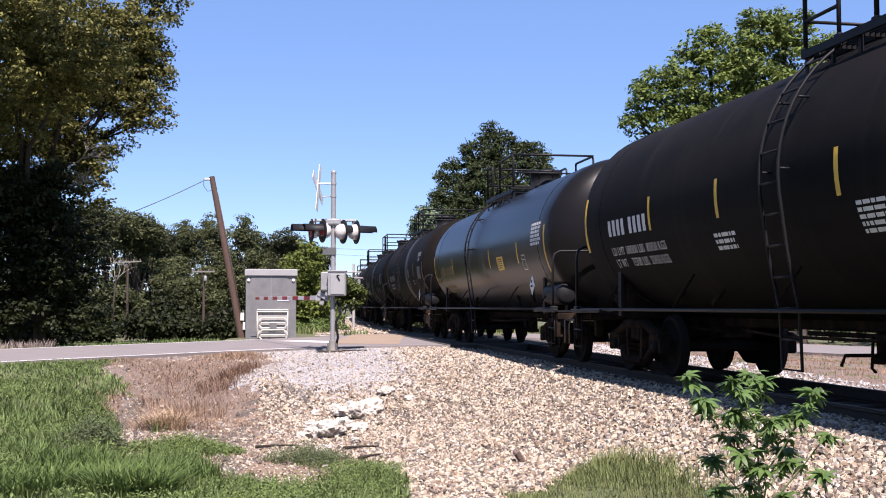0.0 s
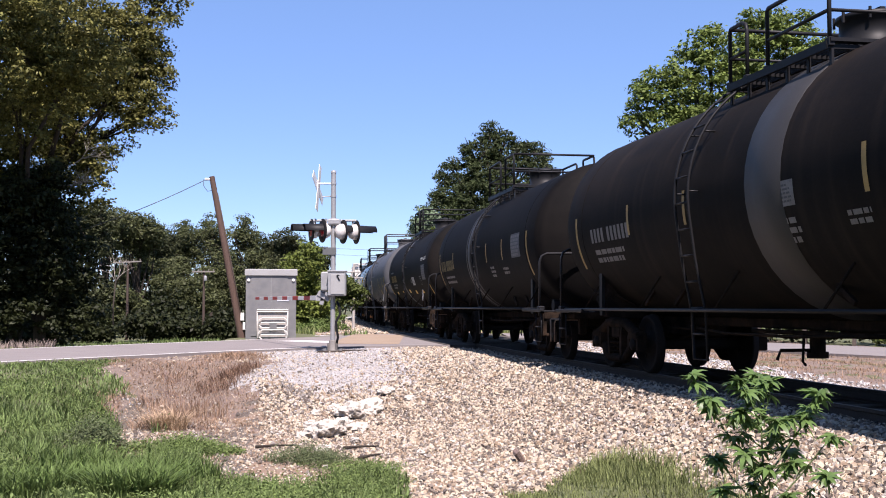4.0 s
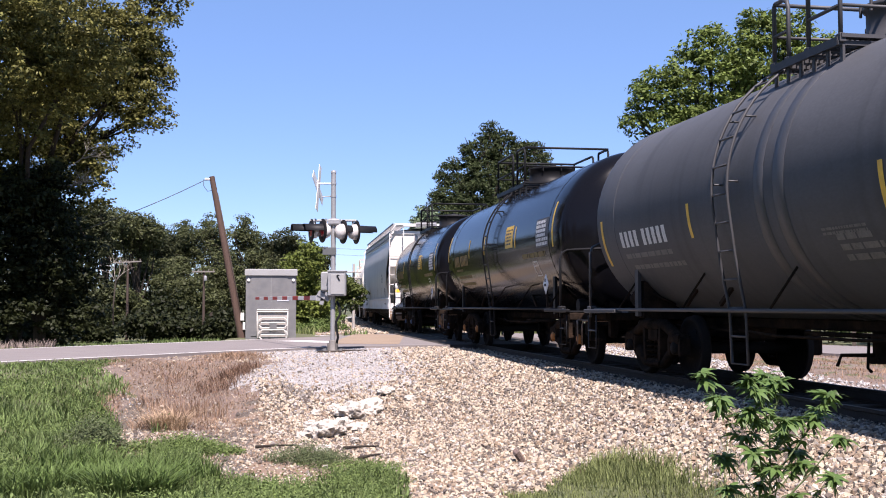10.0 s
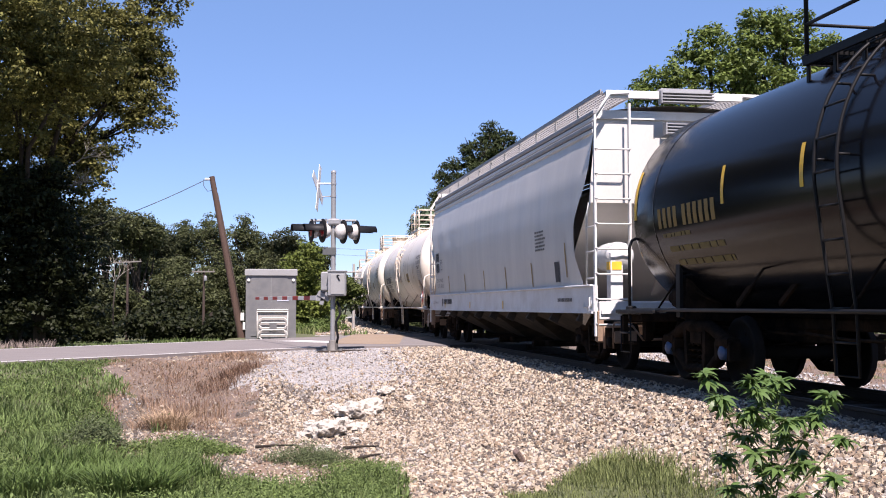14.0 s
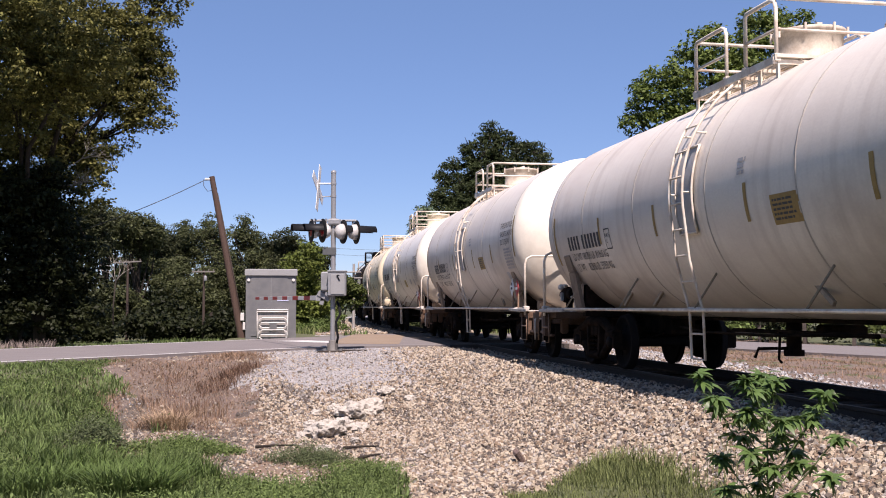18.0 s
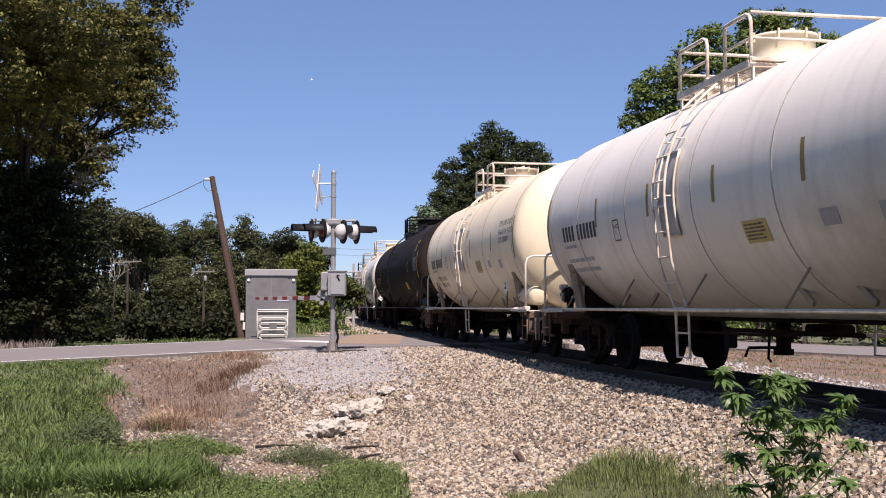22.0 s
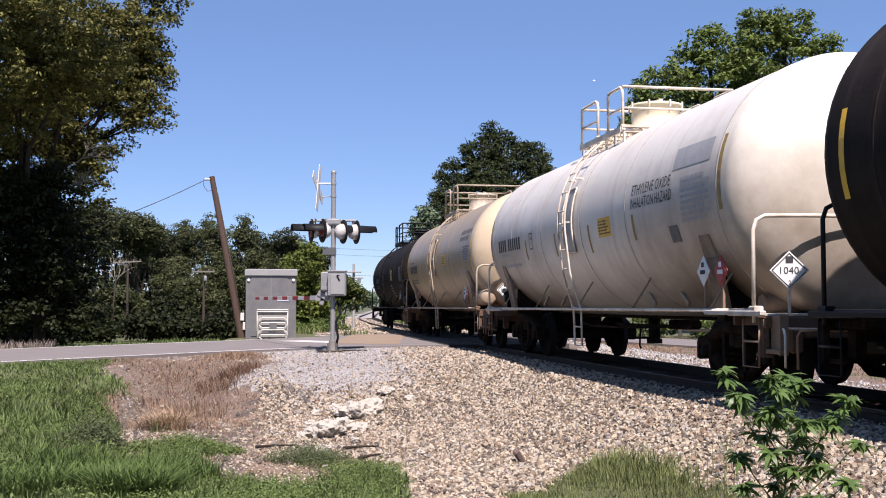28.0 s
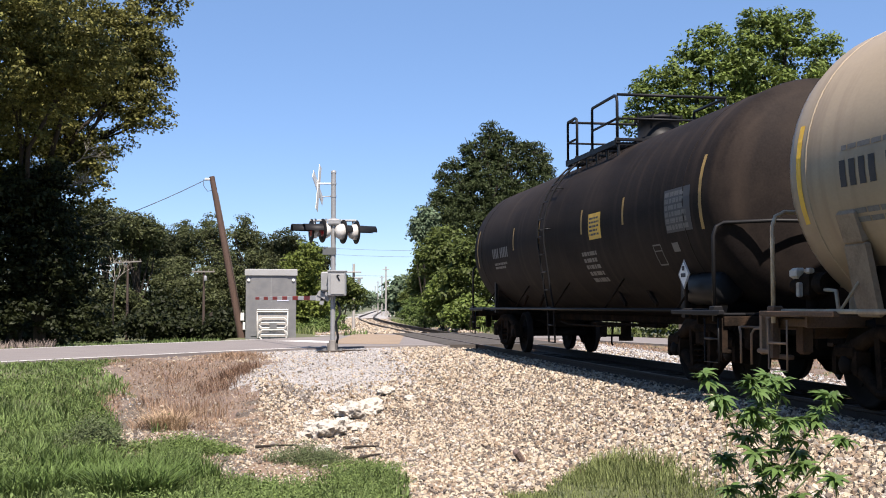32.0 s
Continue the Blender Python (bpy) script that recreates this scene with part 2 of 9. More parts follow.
    def grid(self, fn, nu, nv, smooth=True):
        vs = [fn(i / nu, j / nv) for j in range(nv + 1) for i in range(nu + 1)]
        w = nu + 1
        return self.add(vs, [(j * w + i, j * w + i + 1, (j + 1) * w + i + 1, (j + 1) * w + i) for j in range(nv) for i in range(nu)], smooth)

    def mesh(self, name, material):
        me = bpy.data.meshes.new(name)
        me.from_pydata(self.v, [], self.f)
        me.polygons.foreach_set("use_smooth", self.smooth)
        for m in material if isinstance(material, (list, tuple)) else [material]:
            me.materials.append(m)
        me.update()
        return me


def mesh_np(name, V, F, material, smooth=False):
    """One mesh from arrays: vertices (n, 3) and faces (m, 3 or 4)."""
    me = bpy.data.meshes.new(name)
    k = F.shape[1]
    me.vertices.add(len(V))
    me.vertices.foreach_set("co", np.ascontiguousarray(V, dtype=np.float32).ravel())
    me.loops.add(F.size)
    me.loops.foreach_set("vertex_index", np.ascontiguousarray(F, dtype=np.int32).ravel())
    me.polygons.add(len(F))
    me.polygons.foreach_set("loop_start", np.arange(0, F.size, k, dtype=np.int32))
    me.polygons.foreach_set("use_smooth", np.full(len(F), smooth))
    for m in material if isinstance(material, (list, tuple)) else [material]:
        me.materials.append(m)
    me.update(calc_edges=True)
    return me


def thing(name, m=None, label="", category="", group="", kind=""):
    ob = new(name)
    ob.empty_display_size = 0.2
    if m is not None:
        ob.matrix_world = m
    return tagged(ob, label, category, group, kind)


def part(name, shape, material, parent=None, label="", m=None):
    """Links a mesh (an MB, or a mesh to share) as one object under a thing or a part."""
    me = shape.mesh(name, material) if isinstance(shape, MB) else shape
    ob = new(name, me)
    if parent is not None:
        ob.parent = parent
    if m is not None:
        ob.matrix_local = m
    if label:
        tagged(ob, label)
    return ob


RNG = np.random.default_rng(7)

# ---- the line of the track ----
PHI0, BEND, FAR_PHI, ABEAM = radians(-11.2), radians(0.064), radians(-2.7), 7.22
_s = np.arange(-320.0, 620.0, 0.25)
_phi = np.minimum(PHI0 + BEND * np.maximum(_s, 0), FAR_PHI)
_i0 = int(np.searchsorted(_s, 0))
_x = np.cumsum(np.sin(_phi)) * 0.25
_y = np.cumsum(np.cos(_phi)) * 0.25
_x += ABEAM * math.cos(PHI0) - _x[_i0]
_y += -ABEAM * math.sin(PHI0) - _y[_i0]


def on_track(s, u=0.0):
    """Place and heading at s metres along the track, u metres to its far side."""
    a = np.interp(s, _s, _phi)
    return np.interp(s, _s, _x) + u * np.cos(a), np.interp(s, _s, _y) - u * np.sin(a), a


def to_track(x, y):
    """(s, u) of points; x and y are arrays."""
    x, y = np.atleast_1d(np.asarray(x, float)), np.atleast_1d(np.asarray(y, float))
    s = (x - _x[_i0]) * math.sin(PHI0) + (y - _y[_i0]) * math.cos(PHI0)
    for _ in range(6):
        px, py, a = on_track(s)
        s = s + np.clip((x - px) * np.sin(a) + (y - py) * np.cos(a), -60, 60)
        s = np.clip(s, -315, 615)
    px, py, a = on_track(s)
    return s, (x - px) * np.cos(a) - (y - py) * np.sin(a)


def smooth(a, b, t):
    t = np.clip((t - a) / (b - a), 0, 1)
    return t * t * (3 - 2 * t)


def height(x, y, rough=True):
    """The ground's height at points."""
    x, y = np.atleast_1d(np.asarray(x, float)), np.atleast_1d(np.asarray(y, float))
    s, u = to_track(x, y)
    left = np.interp(-u, [0, 0.68, 0.85, 1.3, 1.7, 2.2, 3.4, 4.6, 7.5, 12, 40], [-0.14, -0.1, -0.02, 0.0, -0.06, -0.28, -0.74, -0.9, -0.9, -0.75, -0.7])
    right = np.interp(u, [0, 0.9, 1.25, 1.7, 2.4, 4.0, 6.0, 40], [-0.2, -0.16, -0.12, -0.14, -0.35, -0.5, -0.45, -0.55])
    z = np.where(u < 0, left, right)
    road = road_height(x, y)
    d = road_gap(x, y)
    wide = smooth(-0.24, -0.14, x / np.maximum(y, 1.0))          # the level gravel round the signal
    near = 1 - smooth(0.2 + 4.6 * wide, 6.0 + 6.0 * wide, d)
    z = np.where(np.abs(u) > 1.7, z * (1 - near) + np.maximum(z, road - 0.07) * near, z)
    z = np.where((d < 0.4) & (np.abs(u) > 1.5), np.minimum(z, road - 0.07), z)
    if rough:
        z = z + 0.05 * np.sin(1.7 * x + 0.6 * y) * np.sin(1.1 * y - 0.5 * x) * smooth(3.0, 5.0, np.abs(u)) * smooth(0.3, 2.0, d)
    far = np.hypot(x, y)
    return np.where(far > 160, -0.6 + 0 * z, z)


def road_edges(x):
    """Near and far edge of the road (y) where it passes x."""
    near = np.interp(x, [-80, -20, -13, -8.9, -5.4, -3.6, -1.5, 0, 1.0, 4.0], [-84, 5.7, 16.1, 22.2, 27.4, 29.7, 30.7, 30.8, 30.5, 31.2])
    far = np.interp(x, [-80, -20, -14, -11.7, -7.05, -5.8, -2.5, 0.5, 4.0], [-69, 17.4, 26.0, 29.3, 36.0, 38.6, 44.0, 45.5, 46.5])
    return near, far


def road_gap(x, y):
    n, f = road_edges(x)
    d1 = np.maximum(np.maximum(n - y, y - f), 0) * np.interp(x, [-6, -3], [0.57, 1.0]) + np.maximum(x - 4, 0)
    # the lane beyond the track, which runs back along it
    q = (x - 4.6) * 0.872 + (y - 45.5) * 0.49
    d2 = np.maximum(np.abs(q) - 2.7, 0) + np.maximum(y - 48, 0) * 0.7
    return np.minimum(d1, d2)


def road_height(x, y):
    return np.interp(x, [-80, -30, -14, -9, -4, -1, 1, 4, 9, 40], [0.0, 0.0, 0.03, 0.05, 0.06, 0.09, 0.1, 0.02, -0.08, -0.2])


def put(x, y):
    return float(height(x, y)[0])


# ---- ground ----
def zone(x, y):
    """0 gravel, 1 green turf, 2 dry turf, 3 bare dirt, 4 bed coloured dark for the train's shade, 5 grey gravel."""
    s, u = to_track(x, y)
    b = x / np.maximum(y, 0.5)                               # bearing from the viewpoint
    wob = 0.5 * np.sin(2.1 * x + 0.7 * y) + 0.4 * np.sin(1.3 * y - 1.9 * x) + 0.35 * np.sin(5.3 * x + 3.1 * y) + 0.3 * np.sin(9.1 * y - 7.7 * x)
    h = np.sin(x * 127.1 + y * 311.7) * 43758.5453
    wob = wob + 1.5 * (h - np.floor(h) - 0.5)
    b = b + 0.02 * np.sin(0.9 * y + 1.3) + 0.012 * np.sin(2.3 * y)
    z = np.zeros(len(x), int)
    z[(u > 2.3)] = 2
    z[(u > 3.4) & (wob > 0.55)] = 1
    z[u > 13] = 1
    z[(u > 2.6) & (y > 45)] = 1
    lft = u < -2.4
    z[lft & (b < -0.165 + 0.012 * wob) & (y > 19.4 + 0.8 * wob)] = 2
    z[lft & (b < -0.15 + 0.012 * wob) & (y <= 19.4 + 0.8 * wob) & (wob > 0.1)] = 3
    z[lft & (b < -0.29 - 0.045 * smooth(21.8, 24.5, y) + 0.012 * wob)] = 1
    lim = np.interp(b, [-0.4, -0.3, -0.24, -0.196, -0.18, -0.115, -0.09, -0.05, -0.04, 0.0], [18.0, 16.0, 16.6, 14.8, 13.2, 12.8, 13.4, 15.2, 14.0, 11.0])
    z[lft & (y < lim + 0.3 * wob) & (b < -0.035 + 0.015 * wob)] = 1
    z[lft & (b > 0.05 + 0.012 * wob) & (u < -3.1 + 3.2 * np.clip(b - 0.1, 0, 0.12) - 0.08 * wob) & (y < 11.9 + 0.9 * smooth(0.06, 0.14, b) + 0.2 * wob)] = 1
    z[(np.abs(x / np.maximum(y, 0.5) + 0.28 - 0.002 * (y - 17.5) - 0.005 * wob) < 0.016) & (y < 20.8) & (y > 14.6) & lft] = 0
    z[(np.abs(x + 5.2 + 0.12 * wob) < 0.2) & (y > 13.5) & (y < 16.0)] = 3
    z[(np.hypot((x + 1.75), (y - 14.2)) < 0.75)] = 3
    z[(y > 38) & (u < -2.6)] = 1
    z[(y > 46) & (u < -2.6) & (u > -4.6)] = 0
    z[(z == 1) & lft & (y < 17) & (y > 9) & (np.sin(2.2 * x + 1.0) * np.sin(1.6 * y + 0.5 * x) + 0.12 * wob > 0.74)] = 3
    z[(y < 4) & (np.abs(u) > 4.2)] = 1
    z[(np.abs(u) < 2.3)] = 0
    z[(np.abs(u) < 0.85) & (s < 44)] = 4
    z[(z == 0) & lft & (y > 21.6 + 0.5 * wob) & (y < 38) & (b < -0.01 + 0.012 * wob)] = 5
    z[(u > -4.6) & (u < 2.3) & (s > 44.5)] = 5
    return z


def axis(*spans):
    out = []
    for a, b, step in spans:
        out += list(np.arange(a, b, step))
    return np.array(out)


gx = axis((-4000, -800, 400), (-800, -140, 60), (-140, -40, 10), (-40, -14, 1.0), (-14, 14, 0.25), (14, 40, 1.0), (40, 140, 10), (140, 800, 60), (800, 4001, 400))
gy = axis((-4000, -800, 400), (-800, -140, 60), (-140, -10, 10), (-10, 4, 0.5), (4, 50, 0.25), (50, 110, 1.5), (110, 160, 8), (160, 800, 60), (800, 4501, 400))
GX, GY = np.meshgrid(gx, gy)
gz = height(GX.ravel(), GY.ravel())
nx = len(gx)
ii = (np.arange(len(gy) - 1)[:, None] * nx + np.arange(nx - 1)[None, :]).ravel()
gf = np.stack([ii, ii + 1, ii + nx + 1, ii + nx], 1)
gme = mesh_np("ground", np.stack([GX.ravel(), GY.ravel(), gz], 1), gf, [M_GRAVEL_BED, M_SOIL_GREEN, M_SOIL_DRY, M_DIRT, M_SHADE_BED, M_GREY_BED], True)
gc = np.stack([GX.ravel(), GY.ravel()], 1)[gf].mean(1)
gme.polygons.foreach_set("material_index", zone(gc[:, 0], gc[:, 1]).astype(np.int32))
ground = tagged(new("ground", gme), "uneven ground of gravel, green turf and dry grass beside the track", "ground", kind="structure")


def road_sheet(name, outline, material, label, lift=0.0, thick=0.1, kind="structure"):
    """A slab that follows the road's height. outline(i, j) gives x, y."""
    mb = MB()
    def top(i, j):
        x, y = outline(i, j)
        return (x, y, float(road_height(x, y)) + lift)
    nu, nv = 60, 4
    mb.grid(top, nu, nv)
    for j in (0, 1):
        mb.grid(lambda i, k: (lambda p: (p[0], p[1], p[2] - thick * k))(top(i, j)), nu, 1)
    for i in (0, 1):
        mb.grid(lambda j, k: (lambda p: (p[0], p[1], p[2] - thick * k))(top(i, j)), nv, 1)
    return tagged(part(name, mb, material), label, "road", kind=kind)


def left_road(i, j):
    x_end = float(on_track(29.4 + 14.0 * j, -1.68)[0])
    x = -40 + (x_end + 40) * i ** 0.8
    n, f = road_edges(x)
    return x, float(n + (f - n) * j)


road_sheet("road", left_road, M_ASPHALT, "narrow worn asphalt road rising to the level crossing")


def beyond(i, j):
    """From the crossing the lane turns back along the track."""
    t = i * 46.0
    cx, cy = 4.9 + 0.49 * (t - 8), 44.6 - 0.872 * (t - 8)
    w = 2.6
    x1, y1 = cx + 0.872 * w * (2 * j - 1), cy + 0.49 * w * (2 * j - 1)
    k = smooth(0, 13, t)
    x0, y0 = 2.4 + 3.5 * i, 31.4 + 14.2 * j
    return x0 + (x1 - x0) * float(k), y0 + (y1 - y0) * float(k)


road_sheet("road", beyond, M_ASPHALT, "asphalt lane that runs back beside the track")


def white_line(x0, x1, off, far=False):
    def fn(i, j):
        x = x0 + (x1 - x0) * i
        n, f = road_edges(x)
        return x, float((f - off - 0.2 * (1 - j)) if far else (n + off + 0.2 * j))
    return fn


for far, lo in ((False, -30), (True, -30)):
    ob = road_sheet("road", white_line(lo, -3.2 if not far else -6.0, 0.12, far), M_LINE, "faded white edge line on the asphalt", lift=0.006, thick=0.004)
    ob.name = "edge_line"
ob = road_sheet("road", lambda i, j: (-5.35 + 1.9 * i + 0.9 * j, 35.6 - 2.0 * i + 0.45 * j), M_LINE, "white stop line across the lane", lift=0.007, thick=0.004)
ob.name = "stop_line"
ob = road_sheet("road", lambda i, j: (-3.35 + 2.1 * i - 0.2 * j, 32.7 - 1.0 * i + 11.3 * j * (1 - 0.1 * i)), M_APRON, "sandy tan patch of asphalt at the crossing", lift=0.008, thick=0.004)
ob.name = "asphalt_patch"

# ---- track ----
track = thing("railway_track", label="single railway track with rusty rails on dark timber ties", category="track", kind="structure")


def rail(u0):
    prof = [(-0.07, -0.17), (0.07, -0.17), (0.07, -0.155), (0.012, -0.135), (0.012, -0.045), (0.036, -0.035), (0.036, -0.006), (0.026, 0.0), (-0.026, 0.0), (-0.036, -0.006), (-0.036, -0.035), (-0.012, -0.045), (-0.012, -0.135), (-0.07, -0.155)]
    ss = np.concatenate([np.arange(-300, 0, 10), np.arange(0, 150, 2.0), np.arange(150, 600, 10)])
    x, y, a = on_track(ss)
    vs, fs = [], []
    for px, py, pa in zip(x, y, a):
        for du, z in prof:
            vs.append((px + (u0 + du) * math.cos(pa), py - (u0 + du) * math.sin(pa), RAIL_Z + z))
    n = len(prof)
    for i in range(len(ss) - 1):
        fs += [(i * n + k, i * n + (k + 1) % n, (i + 1) * n + (k + 1) % n, (i + 1) * n + k) for k in range(n)]
    mb = MB().add(vs, fs)
    me = mb.mesh("rail", [M_RAIL, M_RAILTOP])
    me.polygons.foreach_set("material_index", np.array([1 if (k % n) == 7 else 0 for k in range(len(fs))], np.int32))
    return me


for u0 in (-0.7535, 0.7535):
    part("rail", rail(u0), None, track, "rusty rail with a polished head")
TIE_ME = MB().box((0, 0, 0), (2.6, 0.23, 0.18), chamfer=0.012).mesh("tie", M_TIE)
for k in range(290):
    s = -22 + k * 0.5
    if 29.6 < s < 44.5:
        continue
    x, y, a = on_track(s)
    part("tie", TIE_ME, None, track, m=pose(float(x), float(y), RAIL_Z - (0.262 if s < 44 else 0.345) + 0.008 * math.sin(k * 2.3), 0, 0, -math.degrees(float(a)) + 1.2 * math.sin(k * 1.7)))

M_PLANK = mat("dark_crossing_timber", (0.045, 0.038, 0.032), 0.9, vary=0.3, scale=3, bump=0.5, dirt=(0.09, 0.075, 0.06), dirt_scale=2)
# crossing planks between and beside the rails
crossing = thing("crossing_surface", label="timber and asphalt crossing surface between the rails", category="crossing", kind="structure")
for u0, w in ((-1.25, 0.85), (0.0, 1.3), (1.35, 1.05)):
    def deck(i, j, u0=u0, w=w):
        x, y, _ = on_track(30.2 + 13.4 * j, u0 + w * (i - 0.5))
        return float(x), float(y), RAIL_Z - 0.012
    mb = MB().grid(deck, 1, 16)
    mb.grid(lambda i, j: (lambda p: (p[0], p[1], p[2] - 0.22 * j))(deck(i, 0)), 1, 1)
    mb.grid(lambda i, j: (lambda p: (p[0], p[1], p[2] - 0.22 * j))(deck(i, 1)), 1, 1)
    part("panel", mb, M_PLANK, crossing)


# ---- crossing signal ----
def at_bearing(px, depth):
    """World x for a picture column at a depth."""
    return (px - 784.0) / 1960.0 * depth


M_FOOT = mat("dull_cast_foot", (0.13, 0.12, 0.11), 0.7, vary=0.3, scale=8)
M_SIGN_BACK = mat("dark_sign_plate", (0.075, 0.08, 0.08), 0.5, vary=0.2, scale=6)
M_LAMP_CASE = mat("pale_grey_lamp_case", (0.5, 0.49, 0.47), 0.45, vary=0.15, scale=6, dirt=(0.3, 0.28, 0.26), dirt_scale=4)
SIG_Y = 28.0
SIG_X = at_bearing(589.5, SIG_Y)
SIG_Z = -0.02


def crossing_signal():
    t = thing("crossing_signal", pose(SIG_X, SIG_Y, SIG_Z), "galvanised crossing signal with red flashers, crossbuck and raised gate drive", "crossing signal")
    part("foundation", MB().box((0, 0, -0.45), (0.62, 0.62, 0.86), chamfer=0.03), M_CONCRETE, t, "concrete footing")
    plate = MB().box((0, 0, 0.02), (0.52, 0.5, 0.04), chamfer=0.008)
    part("base_plate", plate, M_RAIL, t)
    # two low dark bars on the ground at the foot
    for bx, by, ln in ((-0.02, -0.4, 0.62), (0.45, 0.25, 0.8)):
        part("base_timber", MB().box((bx, by, 0.03), (ln, 0.17, 0.12), chamfer=0.012), M_TIE, t, "low dark bar at the mast's foot")
    for bx in (-0.2, 0.2):
        for by in (-0.19, 0.19):
            part("bolt", MB().cyl((bx, by, 0.04), (bx, by, 0.13), 0.018, 6).cyl((bx, by, 0.05), (bx, by, 0.085), 0.034, 6), M_GALV, t)
    foot = MB()
    foot.lathe([(0.16, 0.04), (0.16, 0.07), (0.115, 0.1), (0.105, 0.3), (0.09, 0.34), (0.0, 0.34)], 12)
    for k in range(4):
        a = k * math.pi / 2 + 0.785
        foot.box((0.12 * math.cos(a), 0.12 * math.sin(a), 0.15), (0.1, 0.02, 0.22), Matrix.Rotation(a, 3, "Z"))
    part("mast_foot", foot, M_FOOT, t, "dull brown cast foot of the mast")
    part("mast", MB().cyl((0, 0, 0.1), (0, 0, 4.6), 0.064, 14), M_GALV, t)
    part("mast_cap", MB().lathe([(0.07, 4.57), (0.07, 4.61), (0.04, 4.64), (0, 4.645)], 14), M_GALV, t)
    # gate drive box behind and at the sides of the mast
    part("gate_drive", MB().box((0.12, -0.14, 1.75), (0.44, 0.3, 0.6), chamfer=0.02).box((0.12, -0.14, 2.07), (0.47, 0.34, 0.035), chamfer=0.008), M_GALV, t, "grey sheet-metal gate drive case")
    part("drive_cover", MB().box((0.14, -0.302, 1.74), (0.33, 0.02, 0.5), chamfer=0.006), M_ALU_TOP, t)
    part("latch", MB().box((0.16, -0.32, 1.9), (0.03, 0.03, 0.14), Matrix.Rotation(-0.5, 3, "Y")).cyl((0.13, -0.32, 1.97), (0.19, -0.32, 1.97), 0.012, 6), M_BLACK, t)
    part("counterweight", MB().box((-0.2, 0.08, 1.82), (0.2, 0.3, 0.48), chamfer=0.03).box((-0.24, 0.1, 1.45), (0.34, 0.1, 0.16), Matrix.Rotation(0.5, 3, "Y"), 0.02), M_GALV, t)
    part("gate_arm_bracket", MB().box((-0.33, 0.1, 1.4), (0.2, 0.05, 0.16), chamfer=0.01).box((-0.26, 0.1, 1.42), (0.1, 0.05, 0.4), Matrix.Rotation(0.25, 3, "Y"), 0.01), M_GALV, t)
    part("arm_hinge", MB().cyl((-0.14, -0.05, 1.5), (-0.14, 0.2, 1.5), 0.06, 10), M_GALV, t)
    # red and white gate arm, lowered across the road
    arm = part("gate_arm", MB().box((0, 0, 0), (0.04, 0.02, 0.02)), M_ALU_TOP, t, "gate arm with red and white stripes", m=pose(-0.42, 0.1, 1.4, 0, 0.3, -70))
    # the arm reaches away from the viewer, across the lane
    for k in range(12):
        x0 = -0.7 * k
        part("stripe", MB().box((x0 - 0.35, 0, 0), (0.698, 0.035, 0.115 - 0.0025 * k), chamfer=0.004), M_RED if k % 2 else M_WHITE, arm)
    # cable loops
    part("cable", MB().tube([(0.1, -0.05, 1.32), (0.17, -0.08, 1.15), (0.19, -0.1, 0.98), (0.09, -0.12, 0.8), (0.11, -0.12, 0.6), (0.14, -0.1, 0.42), (0.1, -0.06, 0.22)], 0.03, 8), M_BLACK, t)
    part("sign_plate", MB().box((-0.09, -0.075, 2.58), (0.34, 0.012, 0.19), chamfer=0.004), M_SIGN_BACK, t, "dark square sign plate")
    part("clamp", MB().cyl((0, 0, 2.52), (0, 0, 2.64), 0.078, 12), M_GALV, t)
    part("junction_box", MB().lathe([(0, -0.09), (0.1, -0.09), (0.13, -0.05), (0.13, 0.05), (0.1, 0.09), (0, 0.09)], 12, c=(0, 0, 3.32)).box((0.02, -0.1, 3.32), (0.3, 0.08, 0.15), chamfer=0.03), M_GALV, t)
    part("cross_arm", MB().cyl((-0.6, 0.02, 3.36), (0.58, 0.02, 3.36), 0.028, 10), M_GALV, t)

    def flasher(name, x, y, z, yaw):
        m = pose(x, y, z, 0, 0, yaw)
        f = part(name, MB().lathe([(0.0, 0.02), (0.152, 0.02), (0.305, 0.012), (0.305, -0.004), (0.16, -0.012), (0.0, -0.012)], 28, "y"), M_BLACK, t, "flashing light with a round black backboard", m=m)
        part("housing", MB().lathe([(0, 0.22), (0.08, 0.215), (0.15, 0.18), (0.19, 0.11), (0.205, 0.02), (0.0, 0.02)], 20, "y"), M_LAMP_CASE, f, "grey domed lamp housing")
        part("lens", MB().lathe([(0, -0.055), (0.07, -0.05), (0.12, -0.035), (0.15, -0.014), (0.15, 0.0)], 20, "y"), M_LENS, f, "red lens, unlit")
        part("hood", MB().lathe([(0.175, -0.01), (0.165, -0.5), (0.155, -0.5), (0.165, -0.01)], 18, "y", a0=-1.6, a1=1.6), M_BLACK, f)
        part("bracket", MB().cyl((0, 0.1, 0.12), (0, 0.1, 0.31), 0.025, 8), M_GALV, f)
        return f
    flasher("flasher", -0.56, 0.0, 3.1, -70)
    flasher("flasher", -0.27, -0.05, 3.1, -64)
    flasher("flasher", 0.26, -0.05, 3.07, 117)
    flasher("flasher", 0.58, 0.1, 3.07, 113)
    # crossbuck, turned edge-on to the track
    cb = part("crossbuck", MB().box((0, 0.0, 0), (1.22, 0.012, 0.23), Matrix.Rotation(radians(-72), 3, "Y")), M_WHITE, t, "white crossbuck boards", m=pose(-0.38, 0.0, 4.19, 0, 0, 83))
    part("board", MB().box((0, 0.016, 0), (1.22, 0.012, 0.23), Matrix.Rotation(radians(30), 3, "Y")), M_WHITE, cb)
    part("sign_arm", MB().cyl((0, 0, 4.3), (-0.38, 0, 4.3), 0.022, 8), M_WHITE, t)
